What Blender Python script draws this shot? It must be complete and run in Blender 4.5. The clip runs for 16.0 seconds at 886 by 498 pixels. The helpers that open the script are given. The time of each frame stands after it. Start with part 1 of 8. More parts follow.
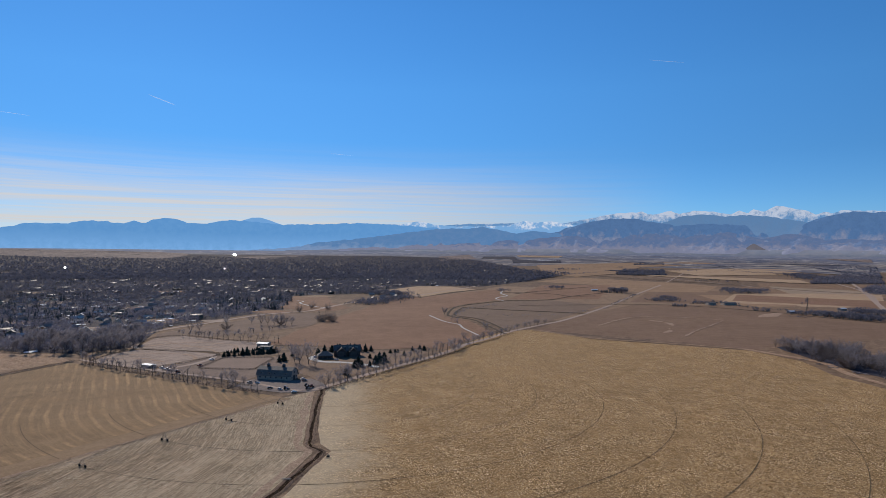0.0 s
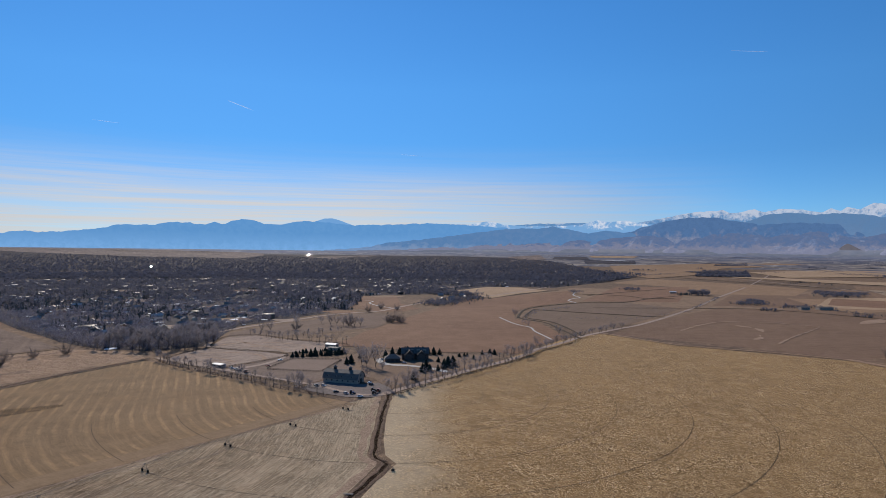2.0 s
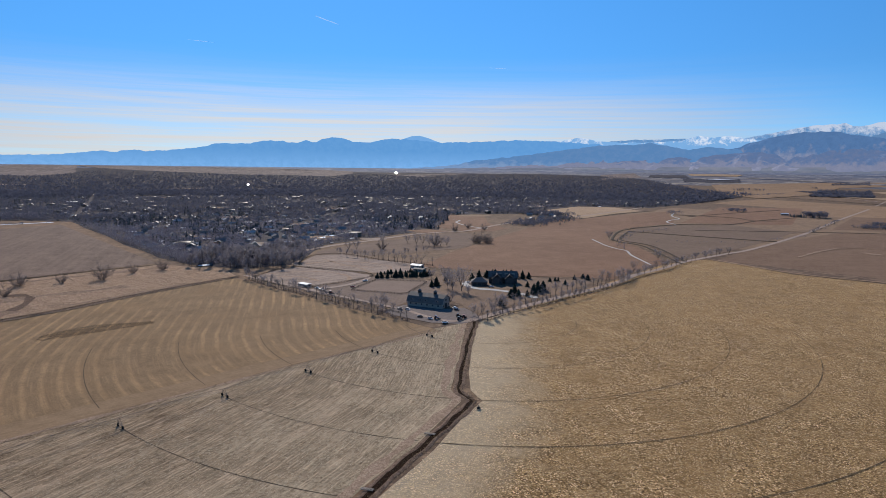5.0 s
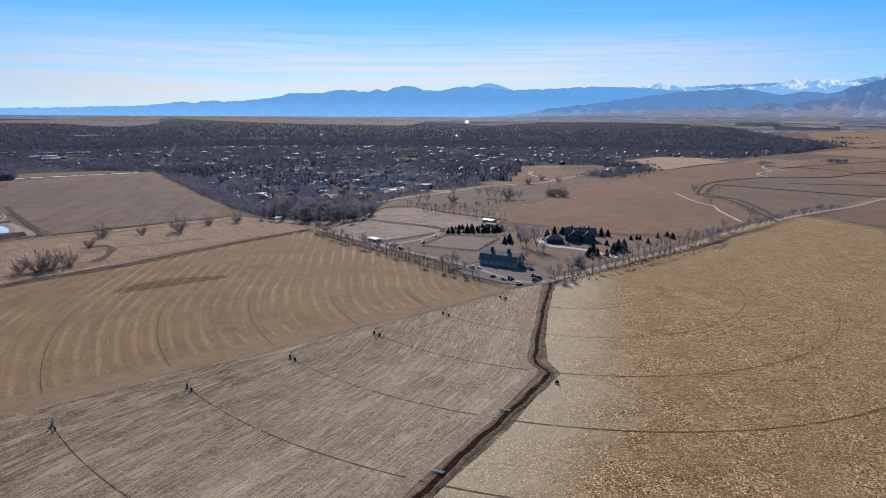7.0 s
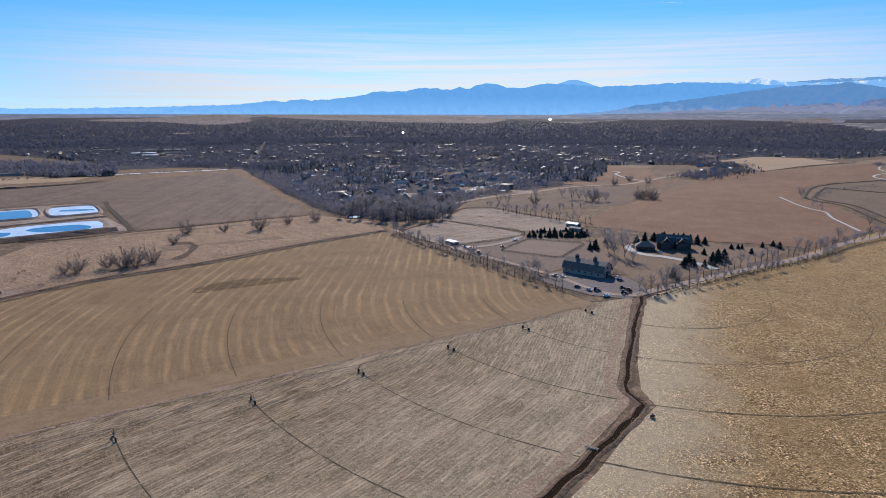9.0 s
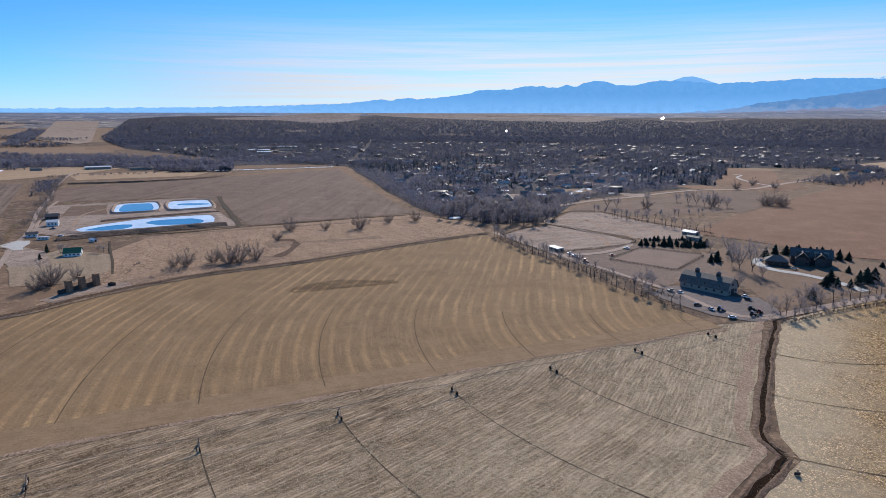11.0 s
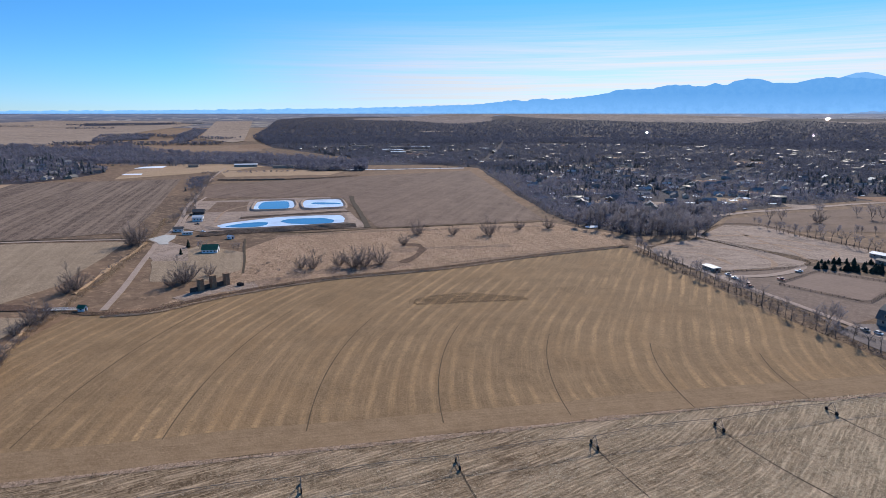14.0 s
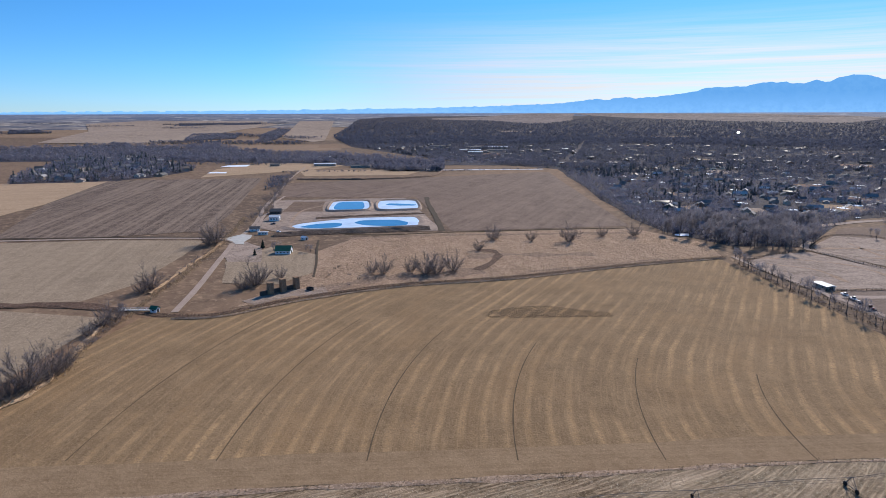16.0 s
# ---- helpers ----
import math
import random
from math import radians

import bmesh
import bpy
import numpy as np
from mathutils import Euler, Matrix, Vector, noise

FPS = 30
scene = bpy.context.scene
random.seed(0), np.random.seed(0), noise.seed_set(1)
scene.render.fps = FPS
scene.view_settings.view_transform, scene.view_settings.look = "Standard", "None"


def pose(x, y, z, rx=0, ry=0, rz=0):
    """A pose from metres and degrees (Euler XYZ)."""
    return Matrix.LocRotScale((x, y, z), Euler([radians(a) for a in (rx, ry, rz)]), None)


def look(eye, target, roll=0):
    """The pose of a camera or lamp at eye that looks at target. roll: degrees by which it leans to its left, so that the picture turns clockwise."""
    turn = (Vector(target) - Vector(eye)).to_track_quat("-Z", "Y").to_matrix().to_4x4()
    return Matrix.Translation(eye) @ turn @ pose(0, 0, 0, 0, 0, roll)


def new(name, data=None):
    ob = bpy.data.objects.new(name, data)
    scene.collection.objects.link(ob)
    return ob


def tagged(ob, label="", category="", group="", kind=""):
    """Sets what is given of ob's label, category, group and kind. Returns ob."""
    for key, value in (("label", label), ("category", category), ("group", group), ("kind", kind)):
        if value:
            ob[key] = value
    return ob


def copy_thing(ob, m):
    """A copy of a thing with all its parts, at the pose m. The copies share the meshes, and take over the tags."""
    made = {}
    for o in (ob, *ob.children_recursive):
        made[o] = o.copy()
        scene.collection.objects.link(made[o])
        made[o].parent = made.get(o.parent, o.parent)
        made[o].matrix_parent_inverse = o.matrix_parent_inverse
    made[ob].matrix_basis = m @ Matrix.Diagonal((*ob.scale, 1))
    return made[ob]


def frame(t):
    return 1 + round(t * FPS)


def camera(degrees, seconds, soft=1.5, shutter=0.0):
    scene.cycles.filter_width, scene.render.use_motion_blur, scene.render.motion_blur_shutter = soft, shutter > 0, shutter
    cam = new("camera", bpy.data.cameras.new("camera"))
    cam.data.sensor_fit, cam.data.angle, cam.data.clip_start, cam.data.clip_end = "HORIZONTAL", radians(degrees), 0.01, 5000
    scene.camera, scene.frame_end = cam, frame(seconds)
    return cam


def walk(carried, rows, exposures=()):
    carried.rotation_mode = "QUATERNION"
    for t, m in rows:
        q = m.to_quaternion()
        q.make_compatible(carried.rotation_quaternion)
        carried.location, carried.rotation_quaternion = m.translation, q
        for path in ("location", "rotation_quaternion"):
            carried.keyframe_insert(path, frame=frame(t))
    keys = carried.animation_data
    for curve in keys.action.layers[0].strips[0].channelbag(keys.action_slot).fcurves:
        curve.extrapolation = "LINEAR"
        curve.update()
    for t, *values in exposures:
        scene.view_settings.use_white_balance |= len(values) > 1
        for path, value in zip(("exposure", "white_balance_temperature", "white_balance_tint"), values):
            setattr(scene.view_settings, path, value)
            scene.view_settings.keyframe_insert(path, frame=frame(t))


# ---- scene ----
# ---------------------------------------------------------------- camera
cam = camera(71.0, 16.0, soft=0.6)
ROWS = [  # seconds, x, y, z, yaw, pitch, roll
    (0.0, 0.0, 0.0, 110.0, 0.00, 0.29, 0.61), (0.5, -0.4, 6.3, 110.0, 1.58, 0.28, 0.62), (1.0, -0.7, 12.6, 110.0, 3.18, 0.27, 0.65),
    (1.5, -1.2, 18.9, 109.9, 4.78, 0.26, 0.67), (2.0, -2.0, 25.2, 109.9, 6.37, 0.24, 0.67), (2.5, -3.1, 31.4, 109.8, 7.95, 0.23, 0.70),
    (3.0, -4.1, 37.6, 109.7, 9.53, 0.20, 0.71), (3.5, -5.2, 43.7, 109.6, 11.08, 0.19, 0.68), (3.8, -5.9, 47.2, 109.4, 11.98, -0.55, 0.70),
    (4.0, -6.3, 49.6, 109.3, 12.51, -2.16, 0.73), (4.2, -6.8, 52.0, 109.3, 12.85, -4.45, 0.69), (4.4, -7.2, 54.4, 109.3, 13.15, -6.40, 0.66),
    (4.5, -7.4, 55.6, 109.3, 13.29, -6.82, 0.64), (4.7, -7.9, 58.0, 109.4, 13.60, -7.03, 0.65), (5.8, -12.3, 69.8, 110.3, 17.3, -9.4, 0.42),
    (6.8, -16.9, 80.4, 111.0, 20.55, -11.80, 0.20),
    (7.0, -17.9, 82.6, 111.1, 20.80, -12.04, 0.27), (7.5, -20.4, 88.2, 110.9, 21.05, -12.10, 0.24), (8.0, -22.8, 94.0, 111.0, 23.27, -12.15, 0.16),
    (8.5, -25.2, 99.7, 111.1, 25.88, -12.19, 0.14), (9.0, -28.0, 105.1, 111.3, 28.21, -12.26, 0.08), (9.2, -29.1, 107.2, 111.3, 29.14, -12.33, 0.07),
    (11.3, -43.9, 127.4, 111.0, 38.88, -12.36, 0.06), (11.5, -45.7, 129.1, 111.0, 39.70, -12.34, 0.05), (12.0, -50.0, 133.3, 110.8, 41.81, -12.34, 0.07),
    (12.5, -54.4, 137.5, 110.7, 43.85, -12.34, 0.02), (13.0, -58.8, 141.7, 110.4, 45.83, -12.34, 0.00), (13.5, -63.2, 145.7, 110.4, 47.69, -12.37, -0.04),
    (14.0, -67.9, 149.6, 110.4, 49.54, -12.34, -0.01), (14.5, -72.6, 153.3, 110.4, 51.35, -12.35, -0.05), (15.0, -77.5, 157.0, 110.3, 53.17, -12.36, -0.13),
    (15.5, -82.3, 160.6, 110.2, 54.93, -12.35, -0.17), (16.0, -87.0, 164.1, 110.3, 56.62, -12.36, -0.16),
]


def aimed(x, y, z, yaw, pitch, roll):
    """Yaw to the left, pitch up, and the lean that lifts the right side of the camera, in degrees."""
    return Matrix.Translation((x, y, z)) @ Euler((0, 0, radians(yaw))).to_matrix().to_4x4() @ Euler((radians(90 + pitch), 0, 0)).to_matrix().to_4x4() @ Euler((0, 0, radians(roll))).to_matrix().to_4x4()


walk(cam, [(t, aimed(*row)) for t, *row in ROWS], exposures=[(0.0, -0.14, 6800, 11), (3.6, -0.14, 6800, 11), (4.5, -0.06, 6720, 10), (7.0, 0.17, 6420, 10), (12.0, 0.24, 6360, 10), (16.0, 0.32, 6360, 10)])


# ---------------------------------------------------------------- light
SUN_SIDE, SUN_HIGH = 26.0, 31.0  # degrees left of the first heading, degrees above the horizon
scene.view_settings.exposure = 0.0


def node(tree, kind, at=None, **values):
    n = tree.nodes.new(kind)
    for key, value in values.items():
        if key in n.inputs:
            n.inputs[key].default_value = value
    return n


def build_world():
    world = bpy.data.worlds.new("winter_sky")
    scene.world = world
    world.use_nodes = True
    t = world.node_tree
    t.nodes.clear()
    out, back = t.nodes.new("ShaderNodeOutputWorld"), t.nodes.new("ShaderNodeBackground")
    sky = t.nodes.new("ShaderNodeTexSky")
    sky.sky_type, sky.sun_disc = "NISHITA", False
    sky.sun_elevation, sky.sun_rotation = radians(SUN_HIGH), radians(-SUN_SIDE)
    sky.altitude, sky.air_density, sky.dust_density, sky.ozone_density = 3000, 1.0, 0.1, 4.0
    where = t.nodes.new("ShaderNodeTexCoord")
    # long flat streaks of high cloud, low over the horizon towards the sun
    stretch = t.nodes.new("ShaderNodeMapping")
    stretch.inputs["Rotation"].default_value = (radians(1.2), radians(-1.6), 0)
    stretch.inputs["Scale"].default_value = (1.25, 1.25, 62)
    wisps = node(t, "ShaderNodeTexNoise", Scale=1.9, Detail=9.0, Roughness=0.66, Distortion=0.35)
    t.links.new(where.outputs["Generated"], stretch.inputs["Vector"])
    t.links.new(stretch.outputs["Vector"], wisps.inputs["Vector"])
    split = t.nodes.new("ShaderNodeSeparateXYZ")
    t.links.new(where.outputs["Generated"], split.inputs[0])
    low = t.nodes.new("ShaderNodeValToRGB")  # by height: sine of the elevation
    r = low.color_ramp
    r.elements[0].position, r.elements[0].color = 0.0, (0.70, 0.70, 0.70, 1)
    r.elements[1].position, r.elements[1].color = 0.17, (0, 0, 0, 1)
    for at, v in ((0.045, 0.86), (0.085, 0.72), (0.115, 0.34), (0.14, 0.09)):
        e = r.elements.new(at)
        e.color = (v, v, v, 1)
    t.links.new(split.outputs["Z"], low.inputs["Fac"])
    side = t.nodes.new("ShaderNodeVectorMath")
    side.operation = "DOT_PRODUCT"
    side.inputs[1].default_value = (-math.sin(radians(25)), math.cos(radians(25)), 0)
    t.links.new(where.outputs["Generated"], side.inputs[0])
    near = node(t, "ShaderNodeMapRange")
    near.inputs["From Min"].default_value, near.inputs["From Max"].default_value = 0.66, 0.93
    near.interpolation_type = "SMOOTHSTEP"
    t.links.new(side.outputs["Value"], near.inputs["Value"])
    cut = node(t, "ShaderNodeMapRange")
    cut.inputs["From Min"].default_value, cut.inputs["From Max"].default_value = 0.36, 0.66
    cut.inputs["To Min"].default_value, cut.inputs["To Max"].default_value = 0.50, 1.2
    t.links.new(wisps.outputs["Fac"], cut.inputs["Value"])
    m1, m2 = t.nodes.new("ShaderNodeMath"), t.nodes.new("ShaderNodeMath")
    m1.operation = m2.operation = "MULTIPLY"
    m2.use_clamp = True
    t.links.new(low.outputs["Color"], m1.inputs[0])
    t.links.new(cut.outputs["Result"], m1.inputs[1])
    t.links.new(m1.outputs[0], m2.inputs[0])
    t.links.new(near.outputs["Result"], m2.inputs[1])
    mix = t.nodes.new("ShaderNodeMix")
    mix.data_type = "RGBA"
    bright = node(t, "ShaderNodeMapRange")  # the veil is whitest under the sun
    bright.inputs["From Min"].default_value, bright.inputs["From Max"].default_value = 0.80, 0.985
    t.links.new(side.outputs["Value"], bright.inputs["Value"])
    veil = t.nodes.new("ShaderNodeMix")
    veil.data_type = "RGBA"
    veil.inputs["A"].default_value, veil.inputs["B"].default_value = (5.0, 5.3, 6.1, 1), (7.3, 7.0, 6.8, 1)
    t.links.new(bright.outputs["Result"], veil.inputs["Factor"])
    t.links.new(veil.outputs["Result"], mix.inputs["B"])
    t.links.new(m2.outputs[0], mix.inputs["Factor"])
    deep = node(t, "ShaderNodeHueSaturation", Saturation=1.2, Value=1.1)
    t.links.new(sky.outputs["Color"], deep.inputs["Color"])
    low_air = t.nodes.new("ShaderNodeValToRGB")  # clear winter air: little whitening low down
    low_air.color_ramp.elements[0].position, low_air.color_ramp.elements[0].color = 0.0, (0.55, 0.69, 0.92, 1)
    low_air.color_ramp.elements[1].position, low_air.color_ramp.elements[1].color = 0.36, (1.02, 1.31, 1.38, 1)
    for at, c in ((0.07, (0.60, 0.84, 1.01, 1)), (0.15, (0.66, 0.93, 1.05, 1)), (0.25, (0.92, 1.2, 1.26, 1))):
        low_air.color_ramp.elements.new(at).color = c
    t.links.new(split.outputs["Z"], low_air.inputs["Fac"])
    clear = t.nodes.new("ShaderNodeMix")
    clear.data_type, clear.blend_type = "RGBA", "MULTIPLY"
    clear.inputs["Factor"].default_value = 1.0
    t.links.new(deep.outputs["Color"], clear.inputs["A"])
    t.links.new(low_air.outputs["Color"], clear.inputs["B"])
    t.links.new(clear.outputs["Result"], mix.inputs["A"])
    t.links.new(mix.outputs["Result"], back.inputs["Color"])
    back.inputs["Strength"].default_value = 0.10
    t.links.new(back.outputs[0], out.inputs[0])


build_world()
sun_data = bpy.data.lights.new("sun", "SUN")
sun_data.energy, sun_data.angle, sun_data.color = 4.4, radians(0.53), (1.0, 0.93, 0.83)
sun = new("sun", sun_data)
TO_SUN = Vector((-math.sin(radians(SUN_SIDE)) * math.cos(radians(SUN_HIGH)), math.cos(radians(SUN_SIDE)) * math.cos(radians(SUN_HIGH)), math.sin(radians(SUN_HIGH))))
sun.matrix_world = look((0, 0, 400), Vector((0, 0, 400)) - TO_SUN)


# ---------------------------------------------------------------- materials
def ramp(t, stops):
    n = t.nodes.new("ShaderNodeValToRGB")
    r = n.color_ramp
    while len(r.elements) < len(stops):
        r.elements.new(0.5)
    for e, (at, c) in zip(r.elements, stops):
        e.position, e.color = at, (*c, 1)
    return n


def blend(t, fac, a, b, mode="MIX"):
    """Mixes two colours (sockets or tuples) by a socket or a number."""
    n = t.nodes.new("ShaderNodeMix")
    n.data_type, n.blend_type = "RGBA", mode
    for key, v in (("Factor", fac), ("A", a), ("B", b)):
        if isinstance(v, tuple):
            n.inputs[key].default_value = (*v, 1)
        elif isinstance(v, (int, float)):
            n.inputs[key].default_value = v
        else:
            t.links.new(v, n.inputs[key])
    return n.outputs["Result"]


def grain(t, vector, scale, detail=4.0, rough=0.6, lo=0.3, hi=0.7, distortion=0.0):
    """Noise at a real size (scale: features a metre), stretched to 0..1."""
    n = node(t, "ShaderNodeTexNoise", Scale=scale, Detail=detail, Roughness=rough, Distortion=distortion)
    t.links.new(vector, n.inputs["Vector"])
    m = node(t, "ShaderNodeMapRange")
    m.inputs["From Min"].default_value, m.inputs["From Max"].default_value = lo, hi
    t.links.new(n.outputs["Fac"], m.inputs["Value"])
    return m.outputs["Result"]


def calc(t, op, a, b=0.0):
    n = t.nodes.new("ShaderNodeMath")
    n.operation = op
    for i, v in enumerate((a, b)):
        if isinstance(v, (int, float)):
            n.inputs[i].default_value = v
        else:
            t.links.new(v, n.inputs[i])
    return n.outputs[0]


def start(name, rough=0.9):
    m = bpy.data.materials.new(name)
    m.use_nodes = True
    t = m.node_tree
    s = t.nodes["Principled BSDF"]
    s.inputs["Roughness"].default_value = rough
    s.inputs["Specular IOR Level"].default_value = 0.5 if rough < 0.4 else 0.08
    place = t.nodes.new("ShaderNodeNewGeometry").outputs["Position"]
    return m, t, s, place


def bumped(t, s, height, strength, distance):
    b = node(t, "ShaderNodeBump", Strength=strength, Distance=distance)
    t.links.new(height, b.inputs["Height"])
    t.links.new(b.outputs[0], s.inputs["Normal"])


PIVOT = (-87.0, 502.0)  # the middle of the irrigation circle


def ring_distance(t, place, wobble=0.0):
    """Metres from the middle of the irrigation circle."""
    sub = t.nodes.new("ShaderNodeVectorMath")
    sub.operation = "SUBTRACT"
    sub.inputs[1].default_value = (*PIVOT, 0)
    t.links.new(place, sub.inputs[0])
    ln = t.nodes.new("ShaderNodeVectorMath")
    ln.operation = "LENGTH"
    t.links.new(sub.outputs[0], ln.inputs[0])
    d = ln.outputs["Value"]
    if wobble:
        d = calc(t, "ADD", d, calc(t, "MULTIPLY", grain(t, place, 0.02, 2), wobble))
    return d


def lane_distance(t, place, wobble=1.0):
    """Metres from the axis of the mowing: rings round the middle of the circle that run on as straight lanes to the north-west."""
    sep = t.nodes.new("ShaderNodeSeparateXYZ")
    t.links.new(place, sep.inputs[0])
    dx, dy = calc(t, "SUBTRACT", sep.outputs[0], PIVOT[0]), calc(t, "SUBTRACT", sep.outputs[1], PIVOT[1])
    ahead = calc(t, "ADD", calc(t, "MULTIPLY", dx, -0.469), calc(t, "MULTIPLY", dy, 0.883))
    across = calc(t, "ADD", calc(t, "MULTIPLY", dx, 0.883), calc(t, "MULTIPLY", dy, 0.469))
    back = calc(t, "MINIMUM", ahead, 0.0)
    d = calc(t, "SQRT", calc(t, "ADD", calc(t, "POWER", calc(t, "ABSOLUTE", across), 2.0), calc(t, "POWER", calc(t, "ABSOLUTE", back), 2.0)))
    return calc(t, "ADD", d, calc(t, "MULTIPLY", grain(t, place, 0.02, 2), wobble)), ahead


def lane_place(t, place, across, lengthwise):
    d, ahead = lane_distance(t, place)
    both = t.nodes.new("ShaderNodeCombineXYZ")
    t.links.new(calc(t, "DIVIDE", d, across), both.inputs[0])
    t.links.new(calc(t, "DIVIDE", ahead, lengthwise), both.inputs[1])
    return both.outputs[0]


def ring_place(t, place, across, lengthwise):
    """A place told by its distance from the middle of the irrigation circle and its way round it."""
    sub = t.nodes.new("ShaderNodeVectorMath")
    sub.operation = "SUBTRACT"
    sub.inputs[1].default_value = (*PIVOT, 0)
    t.links.new(place, sub.inputs[0])
    sep = t.nodes.new("ShaderNodeSeparateXYZ")
    t.links.new(sub.outputs[0], sep.inputs[0])
    turn = calc(t, "ARCTAN2", sep.outputs[0], sep.outputs[1])
    both = t.nodes.new("ShaderNodeCombineXYZ")
    t.links.new(calc(t, "DIVIDE", ring_distance(t, place, 1.0), across), both.inputs[0])
    t.links.new(calc(t, "MULTIPLY", turn, 280.0 / lengthwise), both.inputs[1])
    return both.outputs[0]


def ditch_place(t, place, across, lengthwise):
    """A place told by its distance from the line of the ditch, which bends once, and by its way along it."""
    sep = t.nodes.new("ShaderNodeSeparateXYZ")
    t.links.new(place, sep.inputs[0])
    bend = calc(t, "SQRT", calc(t, "ADD", calc(t, "POWER", calc(t, "SUBTRACT", sep.outputs[1], 337.0), 2.0), 120.0))
    off = calc(t, "ADD", sep.outputs[0], calc(t, "MULTIPLY", bend, 0.165))
    off = calc(t, "ADD", off, calc(t, "MULTIPLY", grain(t, place, 0.03, 3), 1.2))
    both = t.nodes.new("ShaderNodeCombineXYZ")
    t.links.new(calc(t, "DIVIDE", off, across), both.inputs[0])
    t.links.new(calc(t, "DIVIDE", sep.outputs[1], lengthwise), both.inputs[1])
    return both.outputs[0], off


def along(t, place, angle, sx, sy):
    """The place turned by an angle and scaled, for marks that run one way."""
    n = t.nodes.new("ShaderNodeMapping")
    n.vector_type = "TEXTURE"
    n.inputs["Rotation"].default_value = (0, 0, radians(-angle))
    n.inputs["Scale"].default_value = (1 / sx, 1 / sy, 1)
    t.links.new(place, n.inputs["Vector"])
    return n.outputs["Vector"]


def soil(name, dark, mid, light, big=0.012, fine=1.2, streak=None, streak_mix=0.35, bump=0.12, rings=None, litter=0.5, plots=0.0, rows=None, arcs=None, specks=(), near_ditch=None, by_ditch=False, lanes=False, pale_side=None):
    """Dry ground: patches, fine litter, and marks that run along the work of the tractor."""
    m, t, s, place = start(name, 0.95)
    warm = lambda c: (c[0] * 1.10, c[1] * 0.965, c[2] * 0.945)
    dark, mid, light = warm(dark), warm(mid), warm(light)
    pale = tuple(min(0.8, c * 1.35) for c in light)
    col = blend(t, grain(t, place, big, 5, 0.6, 0.32, 0.68), dark, mid)
    col = blend(t, calc(t, "MULTIPLY", grain(t, place, big * 7, 4, 0.65, 0.42, 0.75), 0.6), col, light)
    if plots:
        v = node(t, "ShaderNodeTexVoronoi", Scale=plots)
        v.distance = "CHEBYCHEV"
        t.links.new(along(t, place, 24, 1.0, 0.6), v.inputs["Vector"])
        sep = t.nodes.new("ShaderNodeSeparateColor")
        t.links.new(v.outputs["Color"], sep.inputs[0])
        r = ramp(t, [(0.0, dark), (0.3, mid), (0.6, (mid[0] * 1.25, mid[1] * 1.15, mid[2] * 1.05)), (0.8, light), (1.0, pale)])
        r.color_ramp.interpolation = "CONSTANT"
        t.links.new(sep.outputs[0], r.inputs["Fac"])
        col = blend(t, 0.62, col, r.outputs["Color"])
    if streak:
        angle, across, lengthwise = streak
        marks = grain(t, along(t, place, angle, across, lengthwise), 1.0, 3, 0.55, 0.40, 0.66)
        col = blend(t, calc(t, "MULTIPLY", marks, streak_mix), col, light)
    if rings:
        period, amount, colour = rings
        d = lane_distance(t, place, 1.6)[0] if lanes else ring_distance(t, place, 1.6)
        wave = calc(t, "SINE", calc(t, "MULTIPLY", d, 2 * math.pi / period))
        wave = calc(t, "MULTIPLY", calc(t, "ADD", wave, -0.25), amount * 1.3)
        patchy = calc(t, "MULTIPLY", wave, grain(t, place, 0.016, 5, 0.65, 0.40, 0.66))
        patchy = calc(t, "MULTIPLY", patchy, grain(t, place, 0.35, 4, 0.75, 0.15, 0.6))
        n = node(t, "ShaderNodeClamp")
        t.links.new(patchy, n.inputs[0])
        col = blend(t, n.outputs[0], col, warm(colour))
    for size, lo, hi, amount, tone in ((fine * 0.35, 0.46, 0.62, litter * 0.8, dark), (fine * 0.8, 0.50, 0.62, litter, light), (fine * 1.9, 0.54, 0.64, litter * 1.1, pale), (fine * 1.3, 0.54, 0.66, litter * 0.9, tuple(c * 0.6 for c in dark))):
        col = blend(t, calc(t, "MULTIPLY", grain(t, place, size, 4, 0.75, lo, hi), amount), col, tone)
    if arcs:
        for across, lengthwise, lo, hi, amount, tone in arcs:
            v = ditch_place(t, place, across, lengthwise)[0] if by_ditch else lane_place(t, place, across, lengthwise) if lanes else ring_place(t, place, across, lengthwise)
            col = blend(t, calc(t, "MULTIPLY", grain(t, v, 1.0, 4, 0.7, lo, hi), amount), col, warm(tone))
    for size, share, amount, tone in specks:
        v = node(t, "ShaderNodeTexVoronoi", Scale=1 / size)
        t.links.new(place, v.inputs["Vector"])
        sep = t.nodes.new("ShaderNodeSeparateColor")
        t.links.new(v.outputs["Color"], sep.inputs[0])
        some = calc(t, "MULTIPLY", calc(t, "LESS_THAN", sep.outputs[0], share), amount)
        some = calc(t, "MULTIPLY", some, grain(t, place, 0.05, 4, 0.7, 0.25, 0.6))
        col = blend(t, some, col, warm(tone))
    if rows:
        period, amount, colour = rows
        d = ditch_place(t, place, 1.0, 1.0)[1] if by_ditch else ring_distance(t, place, 1.0)
        wave = calc(t, "ADD", calc(t, "MULTIPLY", calc(t, "SINE", calc(t, "MULTIPLY", d, 2 * math.pi / period)), 0.5), 0.5)
        col = blend(t, calc(t, "MULTIPLY", calc(t, "MULTIPLY", wave, amount), grain(t, place, 0.12, 4, 0.7, 0.15, 0.55)), col, warm(colour))
